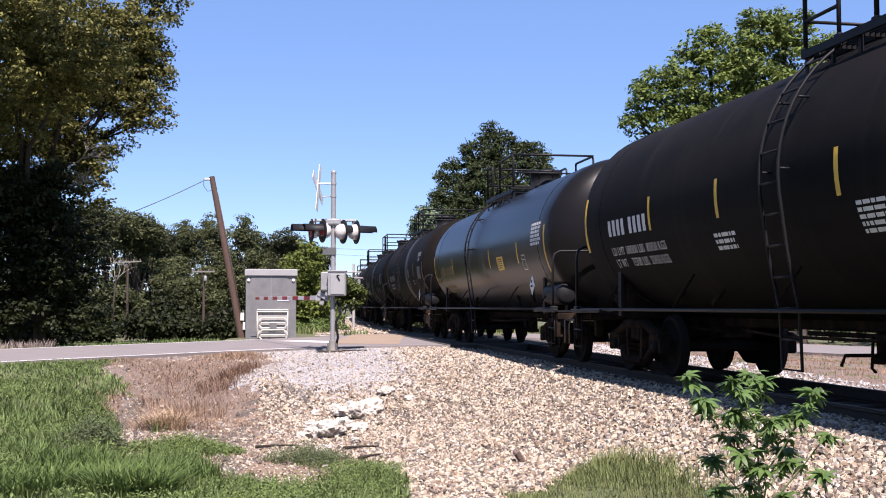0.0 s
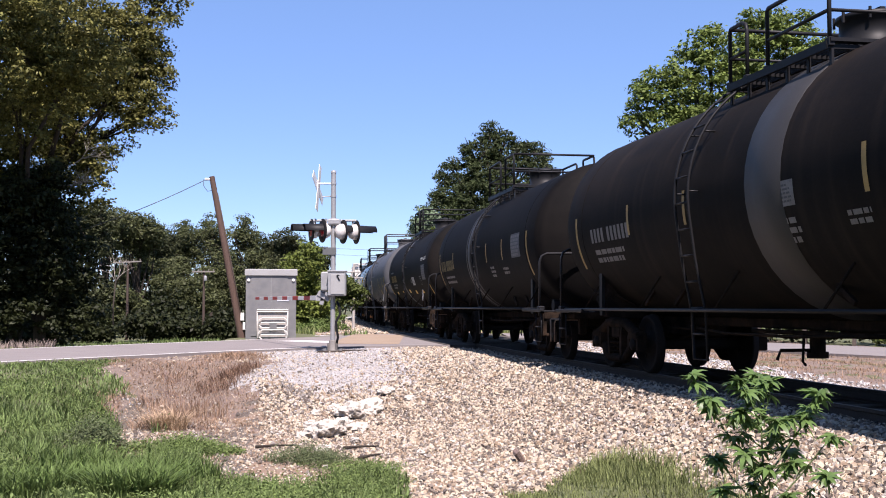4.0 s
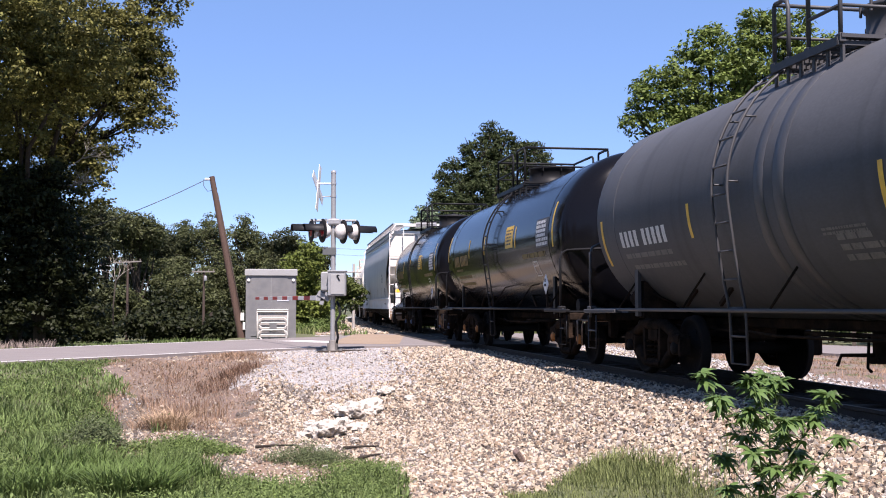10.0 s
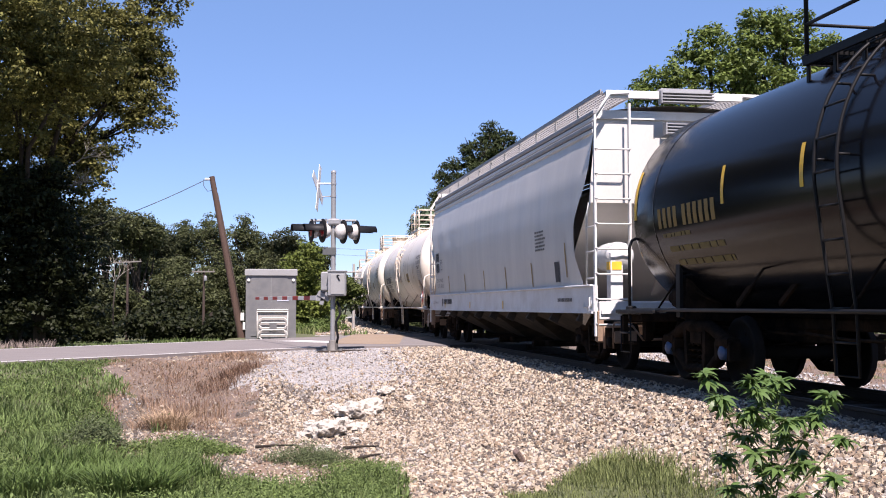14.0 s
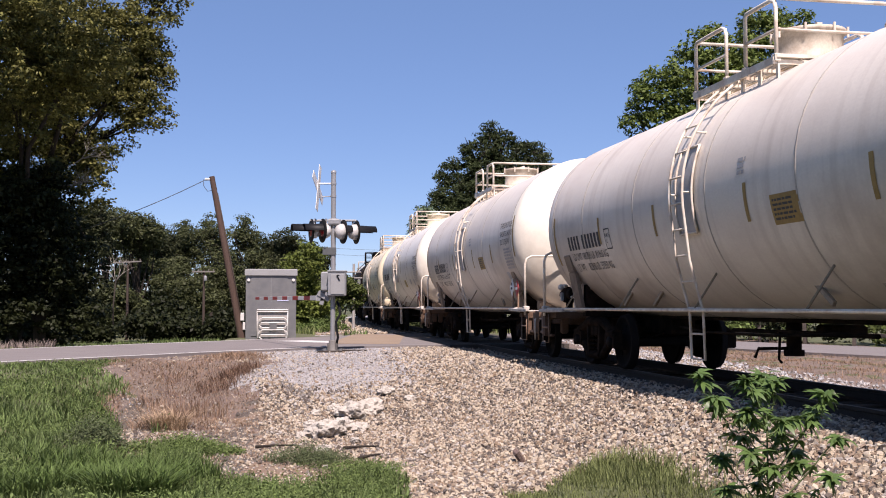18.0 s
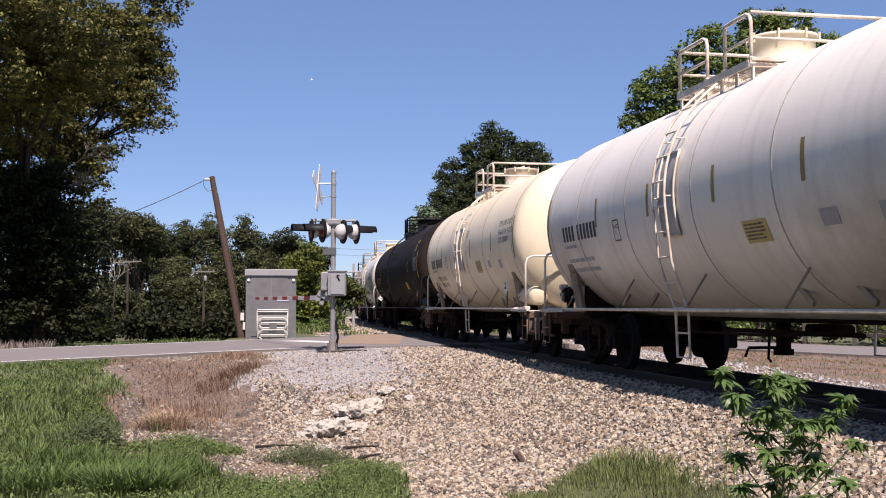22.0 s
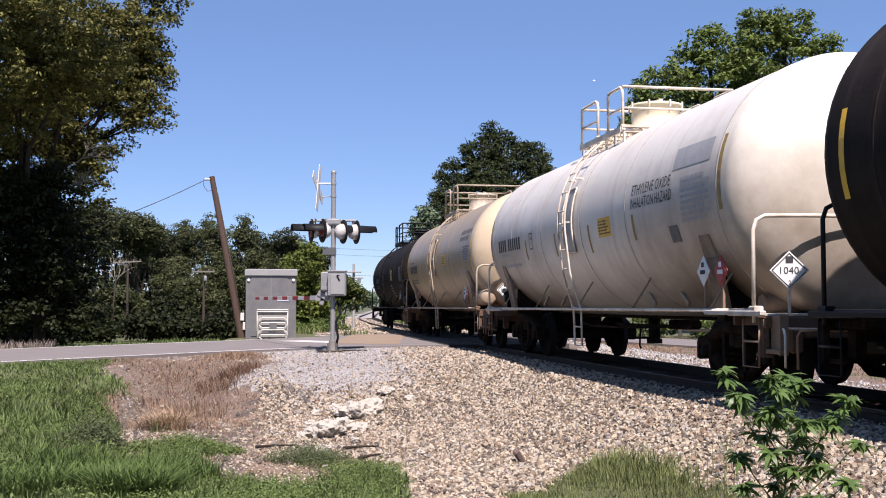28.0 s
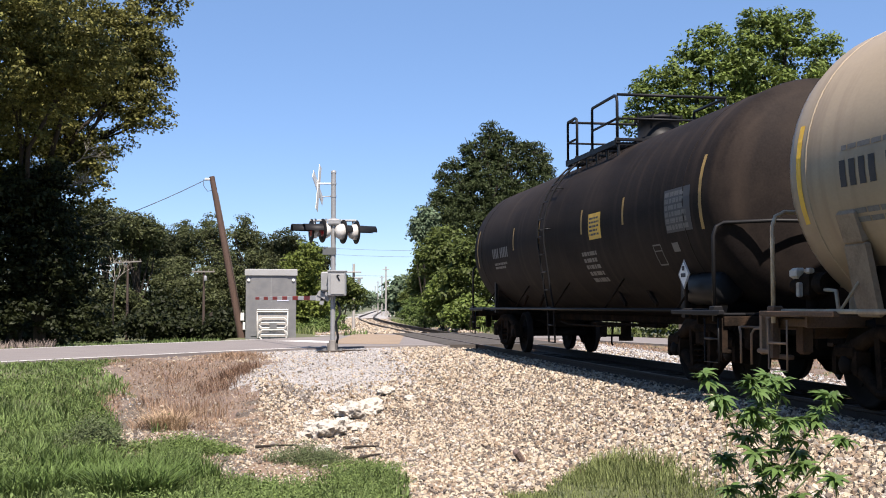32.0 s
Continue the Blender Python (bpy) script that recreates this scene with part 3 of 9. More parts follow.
    part("sign_arm", MB().cyl((0, 0, 3.98), (-0.3, 0, 3.96), 0.014, 8), M_GALV, t)
    for z in (4.3, 3.98):
        part("clamp", MB().cyl((0, 0, z - 0.03), (0, 0, z + 0.03), 0.074, 12), M_GALV, t)
    return t


crossing_signal()


# ---- signal house ----
def signal_house():
    y = 40.0
    x0, x1 = at_bearing(436, y), at_bearing(524, y)
    w = x1 - x0
    t = thing("signal_house", pose((x0 + x1) / 2, y, -0.16, 0, 0, 9), "grey aluminium signal cabinet beside the crossing", "signal cabinet")
    h = 2.45
    part("body", MB().box((0, 0.9, 0.1 + h / 2), (w, 1.8, h), chamfer=0.015), M_ALU, t)
    part("roof", MB().box((0, 0.9, 0.1 + h + 0.06), (w + 0.08, 1.92, 0.12), chamfer=0.015).box((0, -0.07, 0.1 + h - 0.03), (w + 0.08, 0.03, 0.16)), M_ALU_TOP, t)
    part("door", MB().box((-0.06, -0.012, 1.35), (w - 0.5, 0.024, 2.2), chamfer=0.008), M_ALU, t)
    part("seam", MB().box((0.0, -0.03, 1.95), (0.012, 0.012, 0.9)), M_ALU_TOP, t)
    for sx in (-1, 1):
        part("leg", MB().box((sx * (w / 2 - 0.08), 0.05, 0.0), (0.08, 0.1, 0.22)), M_GALV, t)
        part("vent_cap", MB().cyl((sx * (w / 2 - 0.1), -0.01, 2.28), (sx * (w / 2 - 0.1), -0.05, 2.28), 0.055, 12), M_WHITE, t)
    rack = part("rack", MB().tube([(-0.5, -0.1, 1.2), (0.62, -0.1, 1.2)], 0.03, 6).tube([(-0.5, -0.1, 1.13), (0.62, -0.1, 1.13)], 0.02, 6).tube([(0.6, -0.1, 1.2), (0.6, -0.1, 0.15)], 0.015, 6).tube([(-0.49, -0.1, 1.2), (-0.49, -0.1, 0.15)], 0.015, 6), M_WHITE, t, "white tubular racks leaning on the cabinet")
    for z0, z1 in ((0.56, 0.92), (0.14, 0.48)):
        c = 0.08
        loop = [(-0.42, z0 + c), (-0.42, z1 - c), (-0.3, z1), (0.46, z1), (0.58, z1 - c), (0.58, z0 + c), (0.46, z0), (-0.3, z0), (-0.42, z0 + c)]
        part("hoop", MB().tube([(a, -0.12, b) for a, b in loop], 0.018, 6), M_WHITE, rack)
        part("slat", MB().tube([(-0.36, -0.12, (z0 + z1) / 2), (0.52, -0.12, (z0 + z1) / 2)], 0.025, 6), M_WHITE, rack)
    part("cover_plate", MB().box((0.08, -0.13, 0.62), (0.26, 0.02, 0.2)), M_ALU, rack)
    part("backing_panel", MB().box((0.06, -0.035, 0.68), (1.12, 0.012, 1.0)), M_POLE_GREY, t, "dull brown-grey panel behind the racks")
    part("notice", MB().box((0.42, -0.035, 1.58), (0.42, 0.01, 0.12)), mat("blue_white_notice", (0.45, 0.47, 0.62), 0.5), t, "small pale blue notice")
    return t


signal_house()


# ---- poles and wires ----
def leaning_pole():
    y = 41.0
    b = Vector((at_bearing(431, y), y, -0.3))
    top = Vector((at_bearing(373, y), y, 1.17 + (542.3 - 312) / 1960 * y))
    t = thing("utility_pole", pose(*b), "weathered brown timber pole leaning over the roadside", "utility pole")
    v = top - b
    part("pole", MB().cyl((0, 0, 0), v, 0.135, 14, 0.1), M_POLE, t)
    part("insulator", MB().cyl(v + Vector((-0.25, 0, -0.1)), v + Vector((0.0, 0, -0.1)), 0.05, 8), M_WHITE, t)
    d = v.normalized()
    p = d * 1.1
    part("meter_box", MB().box(p + Vector((0.2, -0.05, 0)), (0.14, 0.14, 0.3), chamfer=0.02), M_WHITE, t)
    p = d * 0.75
    part("meter_box", MB().box(p + Vector((0.2, -0.05, 0)), (0.1, 0.12, 0.28), chamfer=0.02), M_WHITE, t)
    part("conduit", MB().tube([d * 0.1 + Vector((0.16, -0.04, 0)), d * 2.6 + Vector((0.15, -0.04, 0)), v * 0.9 + Vector((0.11, -0.04, 0))], 0.02, 6), M_TIE, t)
    part("drip_loop", MB().tube([v + Vector((-0.3, 0, -0.1)), v + Vector((-0.3, 0, -0.35)), v + Vector((-0.15, 0, -0.55)), v + Vector((0.05, 0, -0.5))], 0.012, 5), M_WIRE, t)
    w = [top + Vector((-0.2, 0, -0.1))]
    end = Vector((at_bearing(85, 40.2), 40.2, 1.17 + (542.3 - 424) / 1960 * 40.2))
    pts = []
    for i in range(25):
        k = i / 24
        p = w[0].lerp(end, k)
        p.z -= 0.5 * 4 * k * (1 - k) * 0.35
        pts.append(p)
    part("service_wire", MB().tube([p - b for p in pts], 0.014, 5), M_WIRE, t, "dark sagging wire running into the trees")


leaning_pole()


M_ARM = mat("weathered_crossarm", (0.17, 0.155, 0.14), 0.9, vary=0.25, scale=4)
M_POLE_DARK = mat("dark_pole_timber", (0.05, 0.034, 0.026), 0.9, vary=0.3, scale=3, stretch=(5, 5, 0.5))


def t_pole(px, top_y, base_y, depth, arm_px, tilt, material):
    x = at_bearing(px, depth)
    h = (base_y - top_y) / 1960 * depth
    t = thing("utility_pole", pose(x, depth, 1.17 + (542.3 - base_y) / 1960 * depth), "distant timber utility pole with a pale crossarm", "utility pole", "poles along the far road")
    part("pole", MB().cyl((0, 0, 0), (0, 0, h), 0.085, 8, 0.06), M_POLE_DARK, t)
    a = arm_px / 1960 * depth / 2
    part("crossarm", MB().box((0, -0.1, h - 0.1), (2 * a, 0.07, 0.07), Matrix.Rotation(radians(tilt), 3, "Y")), M_ARM, t)
    for k in (-0.9, -0.45, 0.45, 0.9):
        part("insulator", MB().cyl((k * a, -0.1, h - 0.05 - k * a * math.sin(radians(tilt))), (k * a, -0.1, h + 0.04 - k * a * math.sin(radians(tilt))), 0.03, 6), M_ARM, t)
    return t


t_pole(226, 461, 604, 62.0, 50, -3, M_POLE)
p2 = t_pole(361, 478, 604, 60.0, 40, 0, M_POLE)
part("transformer", MB().lathe([(0, 0), (0.075, 0), (0.085, 0.03), (0.085, 0.25), (0.06, 0.28), (0, 0.3)], 12, c=(0.12, -0.18, 3.25)), M_GALV, p2, "pale grey transformer can")

# far line of poles along the bending track
for px, top, depth, r in ((683, 472, 150, 0.13), (676, 488, 210, 0.14), (669, 497, 270, 0.15), (664, 506, 340, 0.16), (660, 513, 430, 0.17), (687, 495, 230, 0.12)):
    x = at_bearing(px, depth)
    base = -0.6
    h = 1.17 + (542.3 - top) / 1960 * depth - base
    t = thing("utility_pole", pose(x, depth, base), "far pale pole of the power line beside the track", "utility pole", "poles along the track")
    part("pole", MB().cyl((0, 0, 0), (0, 0, h), r, 8, r * 0.7), M_POLE_GREY, t)
    part("crossarm", MB().box((0, -0.1, h - 0.4), (0.9, 0.1, 0.1)), M_POLE_GREY, t)

for px in (545, 765):
    x = at_bearing(px, 125.2)
    t = thing("utility_pole", pose(x, 125.2, -0.6), "far timber pole carrying the power lines", "utility pole", "poles along the track")
    h = 1.17 + (542.3 - 430) / 1960 * 125.2 + 0.6
    part("pole", MB().cyl((0, 0, 0), (0, 0, h), 0.14, 8, 0.1), M_POLE_GREY, t)
    part("crossarm", MB().box((0, -0.1, h - 0.4), (1.2, 0.1, 0.1)), M_POLE_GREY, t)
# thin wires high over the far track, and the small rack on a pole behind the signal
for k, (y0, y1) in enumerate(((437, 444), (448, 455), (484, 489))):
    d = 125.2
    pts = [Vector((at_bearing(545 + 220 * i / 12, d), d, 1.17 + (542.3 - (y0 + (y1 - y0) * i / 12 + 2.0 * math.sin(math.pi * i / 12))) / 1960 * d)) for i in range(13)]
    tagged(part("overhead_wire", MB().tube(pts, 0.018, 4), M_WIRE), "thin power line high across the far track", "wire", "far power lines")
d = 66.0
t = thing("rack_pole", pose(at_bearing(626, d), d, -0.6), "old pole with a weathered equipment rack", "utility pole")
h = 1.17 + (542.3 - 482) / 1960 * d + 0.6
part("pole", MB().cyl((0, 0, 0), (0, 0, h + 0.5), 0.1, 8, 0.07), M_POLE_GREY, t)
for z, w in ((h, 0.9), (h - 0.35, 1.1), (h - 0.7, 0.8)):
    part("shelf", MB().box((0, -0.12, z), (w, 0.3, 0.07), chamfer=0.01), M_POLE_GREY, t)
for x in (-0.35, 0.0, 0.33):
    part("canister", MB().cyl((x, -0.15, h - 0.65), (x, -0.15, h - 0.4), 0.1, 8), M_GALV, t)


# ---- the train ----
M_CAR_MATT = mat("matt_black_car_paint", (0.0064, 0.0060, 0.0060), 0.68, spec=0.05, streak=(0.0166, 0.0143, 0.0126), streak_amount=0.6, vary=0.3, scale=1.0, bump=0.05, dirt=(0.0150, 0.0127, 0.0110), dirt_amount=0.7, dirt_scale=0.7, stretch=(0.4, 1, 1))
M_CAR_BROWN = mat("brownish_black_car_paint", (0.0071, 0.0062, 0.0057), 0.68, spec=0.05, streak=(0.0229, 0.0173, 0.0133), streak_amount=0.6, vary=0.35, scale=1.2, bump=0.05, dirt=(0.0173, 0.0133, 0.0102), dirt_amount=0.7, dirt_scale=0.8, stretch=(0.5, 1, 1))
M_CAR_RUSTY = mat("rusty_black_car_paint", (0.0158, 0.0127, 0.0118), 0.68, spec=0.05, streak=(0.0458, 0.0337, 0.0265), streak_amount=0.6, vary=0.4, scale=1.1, bump=0.05, dirt=(0.0347, 0.0265, 0.0215), dirt_amount=0.7, dirt_scale=0.8, stretch=(0.5, 1, 1))
M_CAR_SOOT = mat("sooty_black_car_paint", (0.0041, 0.0038, 0.0039), 0.68, spec=0.05, streak=(0.0106, 0.0092, 0.0083), streak_amount=0.6, vary=0.35, scale=1.0, bump=0.05, dirt=(0.0095, 0.0083, 0.0075), dirt_amount=0.7, dirt_scale=0.7, stretch=(0.4, 1, 1))
M_CAR_GLOSS = mat("glossy_black_car_paint", (0.0045, 0.0045, 0.006), 0.16, vary=0.15, scale=0.8, spec=0.15, coat=0.0)
M_CAR_SEMI = mat("semi_gloss_black_car_paint", (0.0072, 0.0066, 0.007), 0.3, vary=0.25, scale=0.8, spec=0.15, dirt=(0.0095, 0.0082, 0.0078), dirt_amount=0.6, dirt_scale=0.6, stretch=(0.4, 1, 1))
M_CAR_GREY = mat("dark_grey_car_paint", (0.075, 0.077, 0.083), 0.55, spec=0.12, streak=(0.04, 0.04, 0.042), streak_amount=0.5, vary=0.15, scale=0.9, dirt=(0.05, 0.05, 0.052), dirt_amount=0.6, dirt_scale=0.6, stretch=(0.4, 1, 1))
M_CAR_WHITE = mat("dusty_white_car_paint", (0.71, 0.65, 0.565), 0.42, streak=(0.4, 0.33, 0.27), streak_amount=0.45, vary=0.08, scale=0.8, dirt=(0.48, 0.4, 0.335), dirt_amount=0.45, dirt_scale=0.7, stretch=(0.5, 1, 1))
M_CAR_BRIGHT = mat("clean_white_car_paint", (0.77, 0.725, 0.645), 0.4, streak=(0.48, 0.42, 0.35), streak_amount=0.4, vary=0.06, scale=0.8, dirt=(0.6, 0.54, 0.47), dirt_amount=0.4, dirt_scale=0.7, stretch=(0.5, 1, 1))
M_CAR_CREAM = mat("cream_car_paint", (0.83, 0.715, 0.49), 0.42, streak=(0.6, 0.45, 0.31), streak_amount=0.4, vary=0.07, scale=0.8, dirt=(0.6, 0.5, 0.39), dirt_amount=0.5, dirt_scale=0.7, stretch=(0.6, 1, 1))
M_CAR_SOILED = mat("soiled_cream_car_paint", (0.33, 0.255, 0.165), 0.4, streak=(0.15, 0.1, 0.06), streak_amount=0.65, vary=0.12, scale=0.8, dirt=(0.27, 0.21, 0.135), dirt_amount=0.65, dirt_scale=0.6, stretch=(0.5, 1, 1))
M_CAR_STAINED = mat("white_car_paint_greyed_low_down", (0.68, 0.645, 0.58), 0.4, streak=(0.42, 0.35, 0.28), streak_amount=0.5, vary=0.07, scale=0.8, dirt=(0.5, 0.44, 0.38), dirt_amount=0.5, dirt_scale=0.7, stretch=(0.5, 1, 1))
# tones for leading tank ends; trailing ends keep the shell's
M_HEAD_STAINED = mat("stained_white_head_tone", (0.74, 0.7, 0.61), 0.45, vary=0.05, scale=1, dirt=(0.5, 0.42, 0.33), dirt_amount=0.4, dirt_scale=0.9)
M_HEAD_WHITE = mat("white_head_tone", (0.8, 0.75, 0.64), 0.45, vary=0.04, scale=1, dirt=(0.62, 0.55, 0.46), dirt_amount=0.35, dirt_scale=0.9)
M_HEAD_CREAM = mat("cream_head_tone", (0.72, 0.63, 0.45), 0.45, vary=0.05, scale=1, dirt=(0.6, 0.48, 0.34), dirt_amount=0.4, dirt_scale=0.9)
M_HEAD_SOILED = mat("yellowed_cream_head_tone", (0.52, 0.43, 0.3), 0.45, vary=0.06, scale=1, dirt=(0.5, 0.37, 0.24), dirt_amount=0.5, dirt_scale=0.9)


def grime_and_shade(m, most=0.7, wide=2.4, color=(0.17, 0.115, 0.078)):
    """Brown grime in ragged fans round each truck, with low-side shade painted into it."""
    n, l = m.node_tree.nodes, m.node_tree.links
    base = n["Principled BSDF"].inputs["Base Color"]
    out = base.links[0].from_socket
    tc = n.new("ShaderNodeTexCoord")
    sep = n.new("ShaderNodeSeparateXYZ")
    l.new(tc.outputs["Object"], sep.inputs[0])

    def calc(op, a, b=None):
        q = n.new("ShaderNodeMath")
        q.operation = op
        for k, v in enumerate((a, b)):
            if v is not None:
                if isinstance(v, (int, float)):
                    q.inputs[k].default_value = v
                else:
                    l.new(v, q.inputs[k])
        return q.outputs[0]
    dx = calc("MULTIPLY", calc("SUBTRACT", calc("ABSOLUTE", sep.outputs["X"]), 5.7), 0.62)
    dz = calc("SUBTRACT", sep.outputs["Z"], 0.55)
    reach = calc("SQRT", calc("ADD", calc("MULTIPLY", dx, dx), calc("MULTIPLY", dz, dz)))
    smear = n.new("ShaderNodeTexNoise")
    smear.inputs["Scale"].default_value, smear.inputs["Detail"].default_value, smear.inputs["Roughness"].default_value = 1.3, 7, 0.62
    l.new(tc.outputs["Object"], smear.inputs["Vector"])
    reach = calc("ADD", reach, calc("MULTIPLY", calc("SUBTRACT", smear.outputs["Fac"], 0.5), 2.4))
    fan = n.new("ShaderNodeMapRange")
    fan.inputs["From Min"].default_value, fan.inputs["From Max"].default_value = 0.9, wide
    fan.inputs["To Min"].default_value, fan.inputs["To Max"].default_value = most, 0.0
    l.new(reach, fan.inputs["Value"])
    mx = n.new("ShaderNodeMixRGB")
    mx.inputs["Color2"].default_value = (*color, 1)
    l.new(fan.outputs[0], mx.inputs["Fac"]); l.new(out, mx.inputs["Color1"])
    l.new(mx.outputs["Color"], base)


# grime low on pale cars, also carrying the shade of their lower sides
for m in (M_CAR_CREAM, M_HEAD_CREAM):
    grime_and_shade(m, 0.3, 2.0)
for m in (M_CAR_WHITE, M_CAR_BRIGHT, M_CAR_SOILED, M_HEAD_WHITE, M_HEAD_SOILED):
    grime_and_shade(m, 0.6)
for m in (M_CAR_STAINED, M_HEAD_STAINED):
    grime_and_shade(m, 0.88, 3.0)
M_CAR_HOPPER = mat("pale_grey_car_paint", (0.57, 0.535, 0.49), 0.42, vary=0.07, scale=0.7, dirt=(0.4, 0.385, 0.37), dirt_amount=0.5, dirt_scale=0.6, stretch=(2.2, 1, 0.4))
M_HOP_SILL = mat("greyish_white_sill_paint", (0.62, 0.62, 0.62), 0.5, vary=0.08, scale=3, dirt=(0.42, 0.38, 0.34), dirt_amount=0.5, dirt_scale=2)
M_HOP_DARK = mat("grey_galvanised_grating", (0.3, 0.3, 0.31), 0.6, metal=0.3, vary=0.2)
M_YELLOW = mat("yellow_reflector", (0.75, 0.45, 0.03), 0.5, vary=0.15, scale=8, dirt=(0.35, 0.2, 0.05), dirt_scale=5)
M_OCHRE = mat("dull_ochre_reflector", (0.3, 0.19, 0.05), 0.6, vary=0.2, scale=8)
M_TEXT_W = mat("white_stencil", (0.6, 0.6, 0.58), 0.7, vary=0.2, scale=9)
M_TEXT_FAINT = mat("faded_stencil", (0.14, 0.13, 0.12), 0.7, vary=0.3, scale=9)
M_TEXT_Y = mat("yellow_stencil", (0.62, 0.37, 0.03), 0.6, vary=0.2, scale=9)
M_TEXT_YM = mat("worn_yellow_stencil", (0.22, 0.13, 0.02), 0.6, vary=0.3, scale=9)
M_TEXT_YD = mat("dull_yellow_stencil", (0.145, 0.105, 0.028), 0.7, vary=0.3, scale=9)
M_TEXT_K = mat("black_stencil", (0.03, 0.03, 0.035), 0.7, vary=0.2, scale=9)
M_TEXT_MID = mat("worn_stencil", (0.13, 0.125, 0.12), 0.7, vary=0.3, scale=9)
M_PANEL_G = mat("grey_stencil_panel", (0.33, 0.33, 0.34), 0.6, vary=0.15, scale=7)
M_BAND = mat("worn_grey_band", (0.13, 0.13, 0.133), 0.6, vary=0.2)
M_PANEL_D = mat("dark_patch_paint", (0.037, 0.037, 0.04), 0.6, vary=0.2)
M_PATCH = mat("slightly_paler_patch_paint", (0.023, 0.022, 0.023), 0.65, spec=0.05, vary=0.25, scale=1.5)
M_STICKER_TAN = mat("faded_yellow_sticker", (0.5, 0.37, 0.13), 0.6, vary=0.15, scale=7)
M_STICKER_W = mat("greyed_white_sticker", (0.42, 0.42, 0.41), 0.6, vary=0.15, scale=7)
M_PLACARD = mat("placard_white", (0.75, 0.75, 0.74), 0.5, vary=0.05)
M_PLACARD_R = mat("placard_red", (0.34, 0.035, 0.04), 0.5, vary=0.1)
M_IRON = mat("grimy_cast_iron", (0.013, 0.010, 0.008), 0.9, spec=0.03, vary=0.4, scale=5, bump=0.4, dirt=(0.062, 0.038, 0.025), dirt_scale=4)
M_GRIME = mat("grimed_weld", (0.3, 0.24, 0.17), 0.8, vary=0.25, scale=6)
# shade below the hopper's sill, put into the colour of its chutes
M_CHUTE_SHADE = mat("shade_dark_chute_paint", (0.05, 0.043, 0.037), 0.85, spec=0.1, vary=0.3, scale=3, dirt=(0.1, 0.075, 0.055), dirt_scale=3)
M_RUST = mat("rusty_brown_steel", (0.12, 0.068, 0.04), 0.85, vary=0.35, scale=5, bump=0.4, dirt=(0.08, 0.05, 0.035), dirt_scale=5)
M_RUST_PALE = mat("rusty_tan_steel", (0.24, 0.16, 0.105), 0.8, vary=0.3, scale=5, dirt=(0.15, 0.08, 0.05), dirt_scale=5)
M_WHEEL = mat("wheel_steel", (0.012, 0.01, 0.009), 0.8, spec=0.1, vary=0.3, scale=6)
M_CAP_BLUE = mat("bearing_cap_blue", (0.04, 0.08, 0.17), 0.5, vary=0.2)
M_SADDLE = mat("dusty_brown_saddle", (0.2, 0.145, 0.1), 0.8, vary=0.3, scale=3, dirt=(0.32, 0.26, 0.19), dirt_amount=0.6, dirt_scale=3)
M_SEAM = mat("greyed_weld_seam", (0.4, 0.36, 0.31), 0.7, vary=0.25, scale=5)
M_DOME = mat("rust_stained_dome", (0.55, 0.48, 0.38), 0.6, vary=0.2, scale=4, dirt=(0.2, 0.115, 0.07), dirt_amount=0.7, dirt_scale=3)
M_ORANGE = mat("orange_primer", (0.42, 0.15, 0.03), 0.7, vary=0.2)
M_HOSE = mat("black_hose_rubber", (0.02, 0.02, 0.02), 0.7)

WHEEL_R, AXLE = 0.457, 0.889
DECK_Z = 1.09


def wheelset_mesh():
    me = MB()
    me.cyl((0, -0.98, 0), (0, 0.98, 0), 0.085, 10)
    for sy in (-1, 1):
        prof = [(0.0, 0.69), (0.12, 0.69), (0.13, 0.74), (0.36, 0.745), (0.4, 0.72), (0.475, 0.715), (0.48, 0.74), (0.457, 0.755), (0.452, 0.83), (0.4, 0.835), (0.37, 0.79), (0.15, 0.78), (0.13, 0.86), (0, 0.86)]
        me.lathe([(r, sy * h) for r, h in (prof if sy > 0 else prof[::-1])], 22, "y")
        for k in range(5):
            a = k * 1.2566
            me.box((0.26 * math.cos(a), sy * 0.79, 0.26 * math.sin(a)), (0.05, 0.012, 0.05), Matrix.Rotation(-a, 3, "Y"))
    return me.mesh("wheelset", M_WHEEL)


def side_frame_mesh():
    """Cast side frame of a freight truck, with its two windows and the spring opening."""
    me = MB()
    top = [(-1.08, 0.1), (-0.75, 0.2), (-0.4, 0.32), (0.4, 0.32), (0.75, 0.2), (1.08, 0.1)]
    me.tube([(x, 0, z) for x, z in top], 0.085, 8)
    me.tube([(-0.95, 0, 0.06), (-0.6, 0, -0.1), (-0.35, 0, -0.25), (0.35, 0, -0.25), (0.6, 0, -0.1), (0.95, 0, 0.06)], 0.075, 8)
    for sx in (-1, 1):
        me.box((sx * 0.3, 0, 0.03), (0.09, 0.14, 0.55), Matrix.Rotation(sx * 0.08, 3, "Y"), 0.02)
        me.box((sx * AXLE, 0, 0.13), (0.36, 0.18, 0.14), None, 0.03)
        me.box((sx * (AXLE + 0.19), 0, 0.02), (0.08, 0.16, 0.26), None, 0.02)
        me.box((sx * (AXLE - 0.19), 0, 0.02), (0.08, 0.16, 0.26), None, 0.02)
    me.box((0, 0, -0.25), (0.66, 0.2, 0.06), None, 0.015)
    return me.mesh("side_frame", M_IRON)


def spring_mesh():
    pts = [(0.055 * math.cos(a), 0.055 * math.sin(a), -0.21 + 0.3 * a / 25.1) for a in np.linspace(0, 25.1, 21)]
    return MB().tube(pts, 0.018, 3).mesh("spring", M_IRON)


